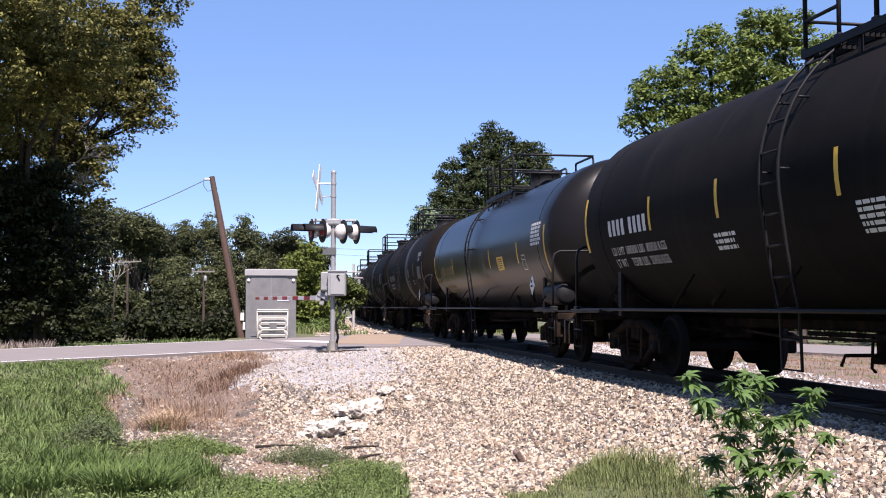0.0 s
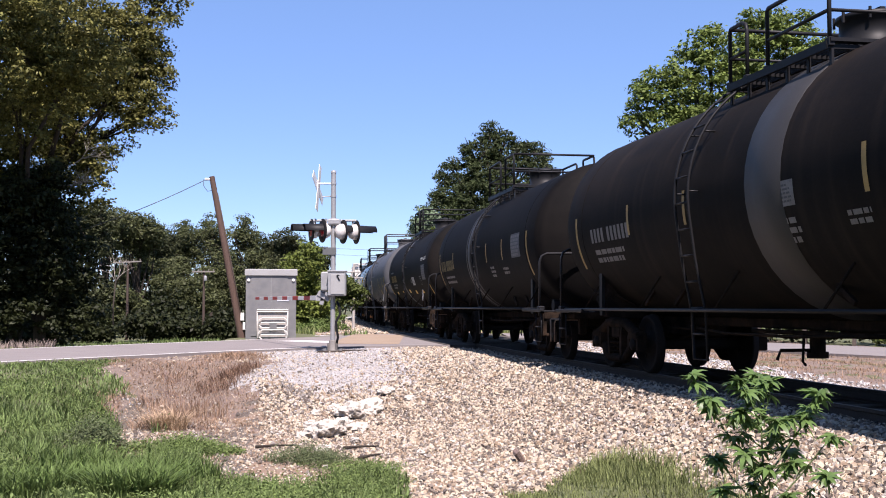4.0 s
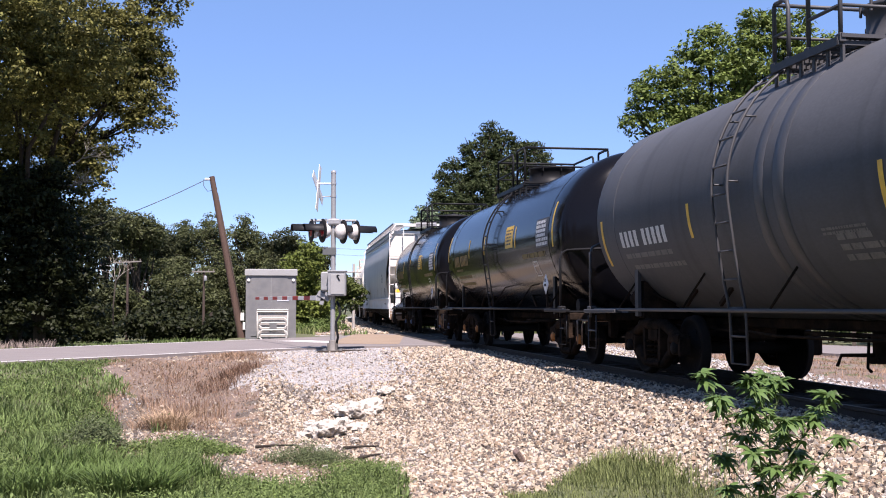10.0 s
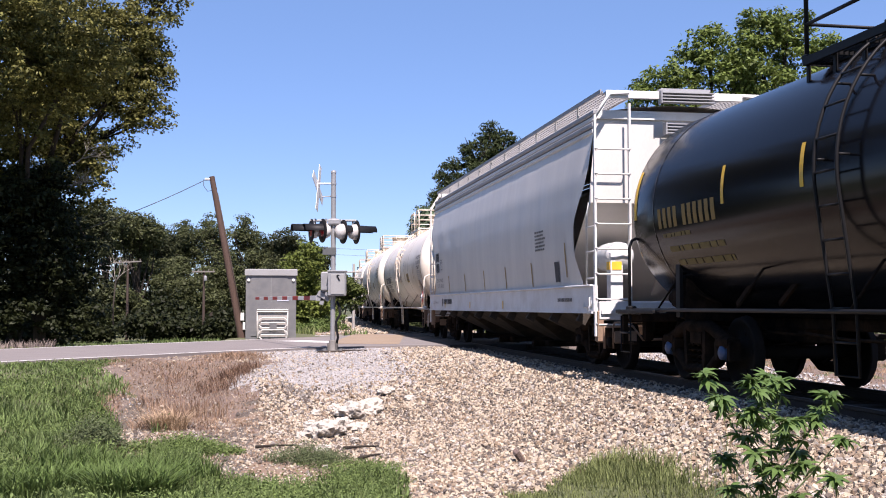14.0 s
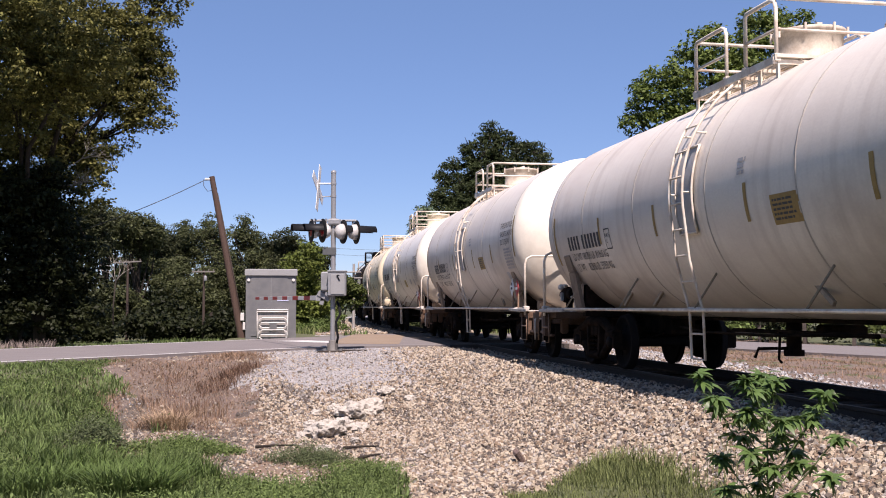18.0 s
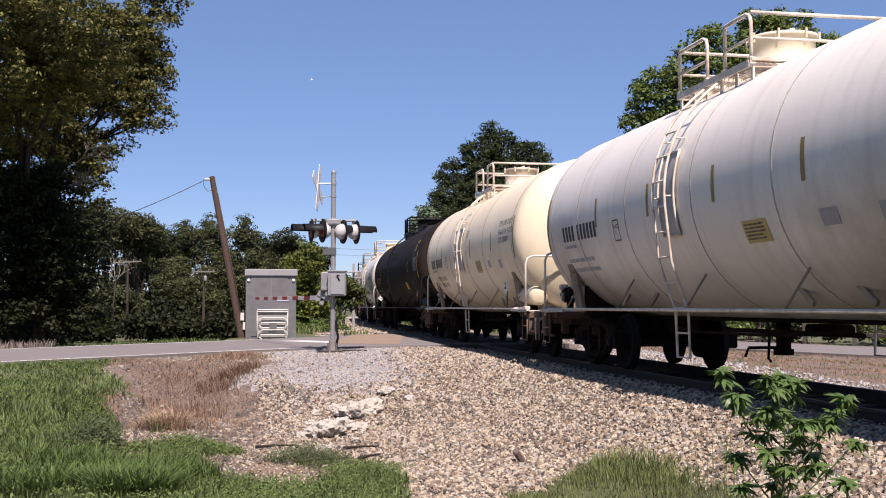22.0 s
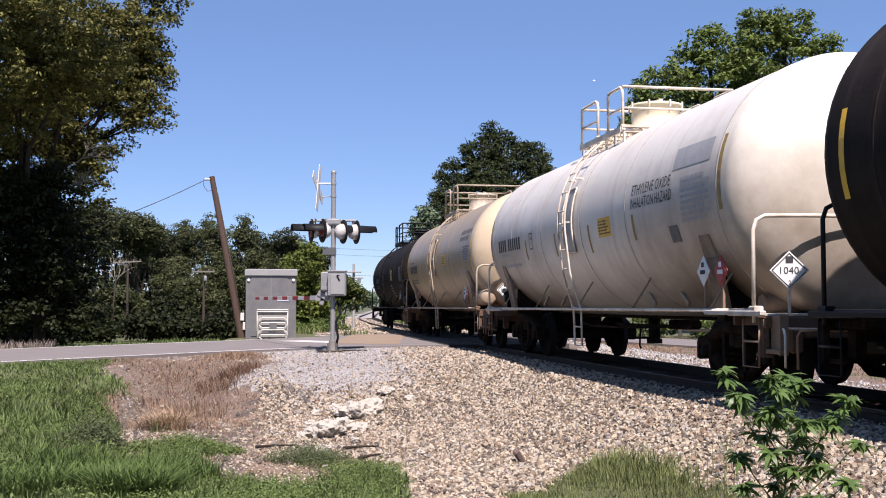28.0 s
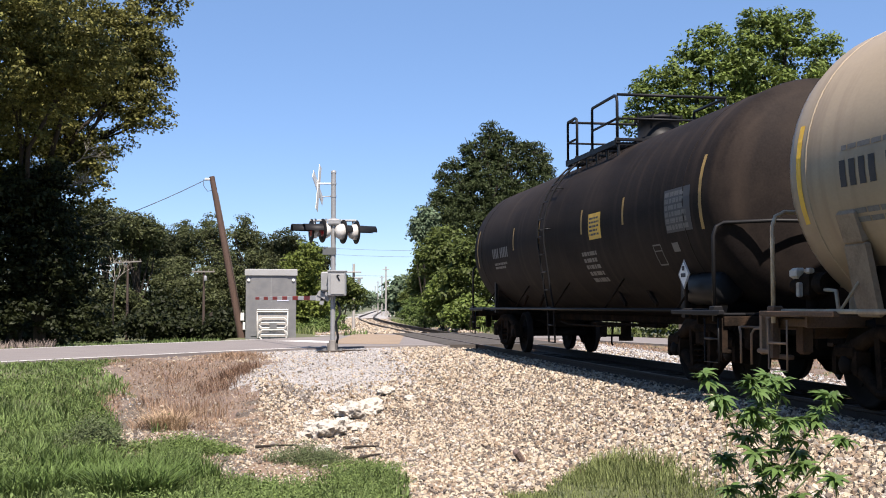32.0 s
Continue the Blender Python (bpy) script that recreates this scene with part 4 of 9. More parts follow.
WHEELSET = wheelset_mesh()
SIDE_FRAME = side_frame_mesh()
SPRING = spring_mesh()
TRUCK_BOLSTER = MB().box((0, 0, 0.17), (0.36, 2.1, 0.2), chamfer=0.03).cyl((0, 0, 0.25), (0, 0, 0.4), 0.2, 14).box((0.36, 0, -0.02), (0.07, 1.7, 0.09)).box((-0.36, 0, -0.02), (0.07, 1.7, 0.09)).mesh("bolster", M_IRON)
CAPS = {m.name: MB().lathe([(0, 0.115), (0.05, 0.115), (0.09, 0.09), (0.1, 0.0), (0.0, 0.0)], 14, "y").mesh("bearing_cap", m) for m in (M_WHEEL, M_CAP_BLUE, M_ORANGE)}
wheelsets = []


def truck(car, x, cap=None):
    t = part("truck", TRUCK_BOLSTER, None, car, "two-axle freight truck of grimy cast steel", m=pose(x, 0, RAIL_Z + WHEEL_R))
    for sy in (-1, 1):
        part("side_frame", SIDE_FRAME, None, t, m=pose(0, sy * 1.0, 0))
        for sx in (-1, 1):
            for dx in (0.1, 0.22):
                part("spring", SPRING, None, t, m=pose(sx * dx, sy * 1.0, 0.0))
            part("bearing_cap", CAPS[(cap or M_WHEEL).name], None, t, m=pose(sx * AXLE, sy * 1.0, 0, 0, 0, 0 if sy > 0 else 180))
    for sx in (-1, 1):
        w = part("wheelset", WHEELSET, None, t, "steel wheelset", m=pose(sx * AXLE, 0, 0))
        wheelsets.append((w, sx * AXLE))
    return t


COUPLER = MB().box((-0.35, 0, 0), (0.75, 0.14, 0.17), chamfer=0.03).box((0.12, -0.04, 0), (0.28, 0.26, 0.27), chamfer=0.06).box((0.22, 0.12, 0), (0.16, 0.12, 0.25), Matrix.Rotation(0.5, 3, "Z"), 0.03).mesh("coupler", M_RUST)
HOSE = MB().tube([(0.0, 0.3, -0.02), (0.1, 0.33, -0.12), (0.22, 0.36, -0.34), (0.4, 0.3, -0.44), (0.55, 0.26, -0.38)], 0.022, 6).mesh("air_hose", M_HOSE)


def text_mesh(words, size, spacing=1.0):
    cu = bpy.data.curves.new("stencil", "FONT")
    cu.body, cu.size, cu.resolution_u, cu.space_line, cu.space_character = words, size, 2, 1.1, spacing
    ob = bpy.data.objects.new("stencil", cu)
    me = bpy.data.meshes.new_from_object(ob)
    bpy.data.objects.remove(ob)
    co = np.zeros(len(me.vertices) * 3)
    me.vertices.foreach_get("co", co)
    faces = [tuple(p.vertices) for p in me.polygons]
    bpy.data.meshes.remove(me)
    return co.reshape(-1, 3), faces


class Skin:
    """Lays flat marks on the near side of a tank of radius r about height cz. x runs along the car, towards the leading end."""

    def __init__(self, r, cz, side=None, knuckle=99.0, dh=1.0):
        self.r, self.cz, self.side, self.knuckle, self.dh = r, cz, side, knuckle, dh

    def radius(self, x):
        """The tank's radius at x; it shrinks over the domed ends."""
        q = max(0.0, min(0.98, (abs(x) - self.knuckle) / self.dh))
        return self.r * math.sqrt(1 - q * q)

    def at(self, x, z, lift=0.0035):
        if self.side:
            return x, self.side(z) - lift - 0.005, z
        r = self.radius(x)
        c = max(-0.98, min(0.98, (z - self.cz) / r))
        return x, -(r + lift) * math.sqrt(1 - c * c), self.cz + (r + lift) * c

    def patch(self, mb, x, z, w, h, lift=0.0035, n=4):
        return mb.grid(lambda i, j: self.at(x - w / 2 + w * i, z - h / 2 + h * j, lift), 1, n, False)

    def bars(self, x, z, w, h, lines, seed=1, gap=0.45, chars=None):
        """Unreadable lettering: rows of short bars."""
        r = random.Random(seed)
        mb = MB()
        for k in range(lines):
            lh = h / lines
            zc = z + h / 2 - (k + 0.5) * lh
            count = 0
            at, end = x - w / 2, x + w / 2 - (r.random() * 0.25 * w if lines > 1 else 0)
            while at < end - 0.02:
                if chars is not None and count == 4:
                    at += 0.7 * w / (chars + 0.7)
                count += 1
                ww = min(end - at, r.uniform(0.6, 2.6) * lh if chars is None else 0.66 * w / (chars + 0.7))
                self.patch(mb, at + ww / 2, zc, ww, lh * (1 - gap), n=2)
                at += ww + (0.3 * lh if chars is None else 0.34 * w / (chars + 0.7))
        return mb

    def characters(self, name, x, z, w, h, n, material, car, label=""):
        """Large marks that must not be read: one bar for each character, a gap after the fourth."""
        unit = w / (n + 0.7)
        first = None
        for k in range(n):
            at = x - w / 2 + unit * (k + 0.5 + (0.7 if k > 3 and n > 4 else 0))
            ob = part("character" if first else name, self.patch(MB(), at, z, unit * 0.62, h, n=2), material, first or car, label if first is None else "")
            first = first or ob
        return first

    def words(self, x, z, body, size, lift=0.004, spacing=1.0):
        """Readable words, centred at x, z."""
        co, faces = text_mesh(body, size, spacing)
        c = (co.min(0) + co.max(0)) / 2
        vs = [self.at(x + (p[0] - c[0]), z + (p[1] - c[1]), lift) for p in co]
        return MB().add(vs, faces)

    def fitted(self, x0, x1, z, h, body, lift=0.004):
        """Readable words that fill a width and have letters of a height."""
        co, faces = text_mesh(body, 1.0)
        lo, hi = co.min(0), co.max(0)
        rows = body.count("\n") + 1
        kz = h / (0.7 if rows == 1 else hi[1] - lo[1])
        vs = [self.at(x0 + (x1 - x0) * (p[0] - lo[0]) / (hi[0] - lo[0]), z + (p[1] - (lo[1] + hi[1]) / 2) * kz, lift) for p in co]
        return MB().add(vs, faces)

    def diamond(self, mb, x, z, d, y=None, lift=0.03):
        px, py, pz = self.at(x, z, lift)
        py = y if y is not None else py
        return mb.add([(px - d, py, pz), (px, py, pz - d), (px + d, py, pz), (px, py, pz + d), (px - d, py + 0.01, pz), (px, py + 0.01, pz - d), (px + d, py + 0.01, pz), (px, py + 0.01, pz + d)], [(0, 1, 2, 3), (7, 6, 5, 4), (0, 4, 5, 1), (1, 5, 6, 2), (2, 6, 7, 3), (3, 7, 4, 0)])


def arc_on(r, cz, z0, z1, x, n=14, lift=0.0):
    """Points over the near side of a tank from height z0 up to z1."""
    a0, a1 = (math.asin(max(-1, min(1, (z - cz) / r))) for z in (z0, z1))
    return [(x, -(r + lift) * math.cos(a0 + (a1 - a0) * i / n), cz + (r + lift) * math.sin(a0 + (a1 - a0) * i / n)) for i in range(n + 1)]


def tank_car(label, length, r=1.5, cz=2.5, paint=None, trim=None, overhang=0.42, dome=(0.36, 0.42), hoops=(-0.9, 0.05, 0.6, 1.35), rail_z=4.72, seams=(), bands=(), ladder_x=0.3, rail_in=0.735, cap=None, end_paint=None, air_tank=True, head_tone=None, dome_x=0.3, seam_paint=None, plate=None, plate_z=2.42, keel=0.14, skirt=0.75, dome_paint=None, bulge=0.37, air_z=0.31, high_brake=False):
    """A tank car, x towards its leading end, z = 0 on the rails. Returns the car and its skin."""
    car = thing("tank_car", None, label, "tank car", "cars of the train")
    half = length / 2
    th = half - overhang                     # half length of the tank over its heads
    dh = bulge * r                           # depth of a head
    prof = [(0.001, -th)]
    for i in range(1, 9):
        a = i / 8 * math.pi / 2
        prof.append((r * math.sin(a), -th + dh * (1 - math.cos(a))))
    prof.append((r, -th + dh + skirt))
    for sx in (-1, 1):
        head = [(a, sx * -b) for a, b in prof]
        part("head", MB().lathe(head[::-1], 56, "x", (0, 0, cz)), (head_tone or paint) if sx > 0 else paint, car, "domed tank end, paler than the shell" if head_tone and sx > 0 else "domed tank end")
    shell = [(r, float(x)) for x in np.linspace(th - dh - skirt, -th + dh + skirt, 9)]
    part("shell", MB().lathe(shell, 56, "x", (0, 0, cz)), paint, car)
    for x in (-th + dh + skirt, th - dh - skirt) + tuple(seams):
        part("seam", MB().lathe([(r, x - 0.018), (r + 0.006, x - 0.011), (r + 0.006, x + 0.011), (r, x + 0.018)][::-1], 48, "x", (0, 0, cz)), seam_paint or paint, car)
    for x, w, m in bands:
        part("band", MB().lathe([(r + 0.002, x - w / 2), (r + 0.007, x - w / 2 + 0.004), (r + 0.007, x + w / 2 - 0.004), (r + 0.002, x + w / 2)][::-1], 48, "x", (0, 0, cz)), m, car, "worn grey band round the tank")
    # manway dome
    dr, dhh = dome
    top = cz + r
    part("dome", MB().lathe([(dr + 0.05, top - 0.12), (dr + 0.05, top + 0.05), (dr, top + 0.07), (dr, top + dhh - 0.06), (dr + 0.035, top + dhh - 0.05), (dr + 0.035, top + dhh), (dr * 0.7, top + dhh + 0.03), (0.001, top + dhh + 0.035)], 28, c=(dome_x, 0, 0)), dome_paint or trim, car, "manway dome with a bolted lid")
    part("lid_bar", MB().box((dome_x, 0, top + dhh + 0.05), (dr * 1.3, 0.07, 0.04)), trim, car)
    part("lid_hinge", MB().box((dome_x - dr, 0, top + dhh), (0.09, 0.16, 0.13), chamfer=0.02), trim, car)
    for k in range(8):
        a = k * math.pi / 4 + 0.2
        part("lid_bolt", MB().cyl((dome_x + (dr + 0.05) * math.cos(a), (dr + 0.05) * math.sin(a), top + dhh - 0.1), (dome_x + (dr + 0.05) * math.cos(a), (dr + 0.05) * math.sin(a), top + dhh + 0.03), 0.018, 6), trim, car)
    # platform and its railing: two hoops on each side, with the ladder between them, and rails across both ends
    x0, m0, m1, x1 = hoops
    pl = x1 - x0
    pz = cz + math.sqrt(r * r - 0.66 ** 2) + 0.03
    grate = MB()
    for sy in (-1, 1):
        for k in range(6):
            grate.box(((x0 + x1) / 2, sy * (0.68 + 0.06 * k), pz), (pl, 0.016, 0.035))
        grate.box(((x0 + x1) / 2, sy * 0.65, pz), (pl, 0.025, 0.06)).box(((x0 + x1) / 2, sy * 1.0, pz), (pl, 0.03, 0.09))
        for x in np.linspace(x0, x1, 6):
            grate.box((float(x), sy * 0.82, pz - 0.02), (0.035, 0.38, 0.05))
            grate.box((float(x), sy * 0.95, pz - 0.14), (0.05, 0.03, 0.3))
    for x in (x0, x1):
        grate.box((x, 0, pz + 0.05), (0.12, 1.98, 0.04))
    part("platform", grate, trim, car, "steel grating platform round the dome")
    rr = 0.027
    c = 0.12
    for sy in (-1, 1):
        y = sy * 0.97
        for a, b in ((x0, m0), (m1, x1)):
            rl = part("railing", MB().tube([(a, y, pz - 0.02), (a, y, rail_z - c * 0.3), (a + 0.03, y, rail_z), (b - c, y, rail_z), (b - 0.03, y, rail_z - 0.04), (b, y, rail_z - c), (b, y, pz - 0.02)], rr, 6), trim, car, "pipe railing on top")
            part("mid_rail", MB().tube([(a, y, (pz + rail_z) / 2), (b, y, (pz + rail_z) / 2)], rr * 0.8, 6), trim, rl)
            for x in (a, b):
                part("post_foot", MB().box((x, y, pz + 0.03), (0.09, 0.07, 0.1), chamfer=0.01), trim, rl)
    for x in (x0, x1):
        cross = part("cross_railing", MB().tube([(x, -0.97, rail_z), (x, 0.97, rail_z)], rr, 6), trim, car)
        part("mid_rail", MB().tube([(x, -0.97, (pz + rail_z) / 2), (x, 0.97, (pz + rail_z) / 2)], rr * 0.8, 6), trim, cross)
    # vent and valve beside the dome
    part("safety_valve", MB().lathe([(0.11, top - 0.06), (0.11, top + 0.1), (0.07, top + 0.12), (0.07, top + 0.26), (0.1, top + 0.28), (0.1, top + 0.33), (0.0, top + 0.34)], 14, c=(dome_x - dr - 0.32, 0.1, 0)), trim, car)
    # ladders on both sides
    lx = ladder_x
    for sy in (-1, 1):
        path = []
        for dx in (-0.21, 0.21):
            pts = [(lx + dx, -1.43, 0.5), (lx + dx, -1.45, 1.1), (lx + dx, -r - 0.04, 1.75)] + arc_on(r, cz, cz - 0.15, cz + r * 0.86, lx + dx, 12, 0.13)
            pts = [(p[0], p[1] * -sy, p[2]) for p in pts]
            path += pts[::-1] if dx < 0 else pts
        lad = part("ladder", MB().tube(path, 0.019, 6), trim, car)
        rung = MB().tube([(lx - 0.21, 0, 0), (lx + 0.21, 0, 0)], 0.014, 5).mesh("rung", trim)
        for z in np.arange(0.82, cz + r * 0.9, 0.33):
            yy = -math.sqrt(max(0.01, (r + 0.13) ** 2 - (float(z) - cz) ** 2)) if z > cz else -float(np.interp(z, [0.5, 1.1, 1.75, cz], [1.43, 1.45, r + 0.04, r + 0.13]))
            part("rung", rung, None, lad, m=pose(0, yy * -sy, float(z)))
        for z in (2.6, 3.3):
            for dx in (-0.21, 0.21):
                p = arc_on(r, cz, z, z, lx + dx, 1, 0.13)[0]
                part("bracket", MB().tube([(p[0], p[1] * -sy, p[2]), (p[0], (p[1] + 0.16) * -sy, p[2])], 0.014, 5), trim, lad)
        if plate:
            side = lambda i, j, d: (lambda p: (p[0], p[1] * -sy, p[2]))(arc_on(r, cz, plate_z + 1.08 * j, plate_z + 1.08 * j, lx - 0.27 + 0.54 * i, 1, d)[0])
            part("ladder_plate", MB().grid(lambda i, j: side(i, j, 0.02), 1, 8), plate, car, "scuffed grey plate behind the ladder")
            for a, b in (((0, 0), (0, 1)), ((1, 0), (1, 1)), ((0, 0), (1, 0)), ((0, 1), (1, 1))):
                part("plate_rim", MB().tube([side(a[0] + (b[0] - a[0]) * k / 8, a[1] + (b[1] - a[1]) * k / 8, 0.03) for k in range(9)], 0.016, 5), trim, car)
    # side running rails, stub sills, end platforms
    for sy in (-1, 1):
        rail_m = MB().tube([(-half + 0.9, sy * 1.5, DECK_Z + 0.03), (half - 0.9, sy * 1.5, DECK_Z + 0.03)], 0.024, 8)
        for x in np.linspace(-half + 2.0, half - 2.0, 5):
            part("stay", MB().tube([(float(x), sy * 1.5, DECK_Z + 0.02), (float(x) + 0.12, sy * 1.2, cz - r * 0.6)], 0.015, 6), M_GRIME if end_paint is not None else M_IRON, car)
        part("side_rail", rail_m, trim, car)
    tc = half - 2.25
    under = MB().box((0, 0, cz - r - keel / 2 + 0.02), (2 * th - 2.6, 0.45, keel), chamfer=0.02)
    part("centre_keel", under, M_IRON, car)
    for sx in (-1, 1):
        sill = MB().box((sx * (tc + 0.35), 0, 0.88), (3.6, 0.42, 0.34), chamfer=0.02)
        part("stub_sill", sill, M_IRON, car)
        bol = MB()
        for sy in (-1, 1):
            # saddle plates that carry the tank over the truck
            bol.add([(sx * tc - 0.09, sy * 0.2, 0.95), (sx * tc + 0.09, sy * 0.2, 0.95), (sx * tc + 0.09, sy * 1.22, 1.0), (sx * tc - 0.09, sy * 1.22, 1.0), (sx * tc - 0.09, sy * 1.2, 1.55), (sx * tc + 0.09, sy * 1.2, 1.55), (sx * tc + 0.09, sy * 0.2, 1.02), (sx * tc - 0.09, sy * 0.2, 1.02)],
                    [(0, 1, 2, 3), (3, 2, 5, 4), (4, 5, 6, 7), (7, 6, 1, 0), (0, 3, 4, 7), (1, 6, 5, 2)])
        # iron black puts the tank's shade into the colour of these webs
        part("saddle", bol, M_IRON, car)
        for sy in (-1, 1):
            if end_paint is None:
                part("saddle_post", MB().box((sx * tc, sy * 1.27, 1.38), (0.13, 0.05, 0.72), chamfer=0.01), trim, car)
            else:
                part("saddle_post", MB().box((sx * (tc + 0.12), sy * 1.31, 1.42), (0.36, 0.06, 0.72), Matrix.Rotation(-sy * 0.2, 3, "X"), 0.02).box((sx * (tc + 0.12), sy * 1.43, 1.92), (0.32, 0.07, 0.34), Matrix.Rotation(-sy * 0.32, 3, "X"), 0.03), M_SADDLE, car, "dusty saddle plate that carries the tank")
        for sy in (-1, 1):
            for k in (0.38, 0.62):
                xx = sx * tc * k
                part("brace", MB().box((xx + sx * 0.25, sy * 1.02, 1.35), (0.6, 0.04, 0.06), Matrix.Rotation(sx * 0.55, 3, "Y")), M_GRIME if end_paint is not None else M_IRON, car)
        deck = MB()
        for k in range(7):                   # grating bars along the car
            deck.box((sx * (half - 0.95), -1.38 + 0.46 * k, DECK_Z - 0.015), (0.78, 0.36, 0.03), chamfer=0.006)
        beam = MB().box((sx * (half - 0.56), 0, DECK_Z - 0.1), (0.045, 2.96, 0.12), chamfer=0.01).box((sx * (half - 1.34), 0, DECK_Z - 0.08), (0.045, 2.96, 0.12), chamfer=0.01)
        for sy in (-1, 1):
            deck.box((sx * (half - 1.25), sy * 1.53, DECK_Z + 0.005), (1.5, 0.07, 0.055), chamfer=0.01).box((sx * (half - rail_in), sy * 1.5, DECK_Z + 0.05), (0.15, 0.11, 0.07), chamfer=0.015)
            beam.box((sx * (half - 0.95), sy * 1.36, DECK_Z - 0.09), (0.76, 0.05, 0.09), chamfer=0.01)
        part("end_beam", beam, M_RUST if end_paint is not None else M_IRON, car, "rust-stained beam under the platform")
        part("end_platform", deck, end_paint or trim, car)
        xe = sx * (half - rail_in)
        xb = xe + sx * max(0.0, rail_in - overhang + 0.06)      # clear of the tank's end
        part("end_handrail", MB().tube([(xe, -1.52, DECK_Z - 0.1), (xe, -1.52, 2.02), (xe, -1.48, 2.13), (xe, -1.38, 2.18), (xb, -0.95, 2.18), (xb, 0.95, 2.18), (xe, 1.38, 2.18), (xe, 1.48, 2.13), (xe, 1.52, 2.02), (xe, 1.52, DECK_Z - 0.1)], 0.024, 7), trim, car, "pipe handrail across the car's end")
        for sy in (-1, 1):
            steps = MB()
            x = sx * (half - 0.82)
            steps.tube([(x - 0.2, sy * 1.52, DECK_Z - 0.06), (x - 0.2, sy * 1.52, 0.5), (x + 0.2, sy * 1.52, 0.5), (x + 0.2, sy * 1.52, DECK_Z - 0.06)], 0.011, 6)
            steps.tube([(x - 0.2, sy * 1.52, 0.78), (x + 0.2, sy * 1.52, 0.78)], 0.015, 6)
            part("step", steps, M_RUST_PALE if end_paint is not None else trim, car)
        part("coupler", COUPLER, None, car, m=pose(sx * (half - 0.3), 0, 0.86, 0, 0, 0 if sx > 0 else 180))
        part("air_hose", HOSE, None, car, m=pose(sx * (half - 0.35), 0, 0.78, 0, 0, 0 if sx > 0 else 180))
        part("uncoupling_lever", MB().tube([(sx * (half - 0.12), -1.47, 0.52), (sx * (half - 0.12), -1.47, 0.86), (sx * (half - 0.17), -1.46, 0.92), (sx * (half - 0.32), -1.4, 0.93), (sx * (half - 0.3), -0.9, 0.92), (sx * (half - 0.2), -0.2, 0.95)], 0.014, 6), trim if end_paint is M_PLATFORM and sx > 0 else M_RUST_PALE, car, "bent uncoupling lever")
        if end_paint is not None:
            part("rusty_bracket", MB().box((sx * (half - 0.42), -1.38, 0.86), (0.3, 0.05, 0.4), chamfer=0.012).box((sx * (half - 0.3), -1.4, 0.86), (0.05, 0.1, 0.44), chamfer=0.01).box((sx * (half - 0.42), -1.42, 0.68), (0.34, 0.1, 0.05), chamfer=0.01), M_RUST_PALE, car, "rust-brown corner bracket")
        part("end_sill", MB().box((sx * (half - 0.6), 0, 0.9), (0.12, 2.0, 0.16), chamfer=0.02), M_RUST if end_paint is not None else M_IRON, car)
        part("sill_bracket", MB().box((sx * (half - 0.62), -1.1, 0.82), (0.14, 0.12, 0.34), chamfer=0.03), M_RUST if end_paint is not None else M_IRON, car)
        truck(car, sx * tc, cap)
    # brake gear at the leading end
    gear = MB().cyl((half - 1.5, -1.05, DECK_Z + 0.1), (half - 1.5, -0.6, DECK_Z + 0.1), 0.12, 12)
    part("brake_cylinder", gear, M_SADDLE if end_paint is not None else trim, car)
    by, bz, gear_m = (-0.9, 1.96, M_RUST_PALE) if high_brake else (-0.4, 1.6, trim)
    part("brake_stand", MB().box((-half + 0.6, by, bz - 0.3), (0.14, 0.22, 0.6), chamfer=0.03).box((-half + 0.6, by, bz), (0.2, 0.3, 0.26), chamfer=0.05).cyl((-half + 0.5, by, bz), (-half + 0.34, by, bz), 0.05, 8), gear_m, car)
    wheel = MB().tube([(-half + 0.34, by + 0.22 * math.cos(a), bz + 0.22 * math.sin(a)) for a in np.linspace(0, 2 * math.pi, 20)], 0.018, 6)
    for k in range(5):
        wheel.tube([(-half + 0.36, by, bz), (-half + 0.34, by + 0.22 * math.cos(k * 1.257), bz + 0.22 * math.sin(k * 1.257))], 0.014, 5)
    part("brake_wheel", wheel, gear_m, car, "spoked hand-brake wheel")
    if air_tank:
        part("air_reservoir", MB().lathe([(0.001, -0.57), (0.14, -0.56), (0.19, -0.53), (0.21, -0.47), (0.21, 0.47), (0.19, 0.53), (0.14, 0.56), (0.001, 0.57)][::-1], 20, "x", (half - 1.66, -1.14, DECK_Z + air_z)), head_tone or trim, car, "rounded air reservoir")
    # rigging under the tank
    rig = MB().box((0.4, 0.3, 0.86), (0.7, 0.3, 0.16), chamfer=0.03).cyl((-1.4, -0.3, 0.84), (2.2, -0.3, 0.84), 0.03, 6).tube([(-2.6, -0.6, 0.86), (-1, -0.9, 0.82), (0.8, -0.9, 0.82), (2.4, -0.6, 0.86)], 0.02, 5)
    rig.cyl((-0.25, 0.0, 0.6), (-0.25, 0, 0.98), 0.1, 12).cyl((-0.25, 0, 0.6), (-0.25, 0, 0.52), 0.135, 12).tube([(-0.25, -0.1, 0.62), (-0.25, -0.5, 0.62), (-0.25, -0.55, 0.5)], 0.022, 6).tube([(0.15, -0.4, 0.84), (0.15, -0.42, 0.5), (0.22, -0.42, 0.46)], 0.018, 5)
    part("outlet_and_rigging", rig, M_IRON, car)
    # brake valve and its pipes on the trailing platform
    vx = -half + (1.75 if end_paint is None else 0.62)
    vz = DECK_Z + (0.2 if end_paint is None else 0.3)
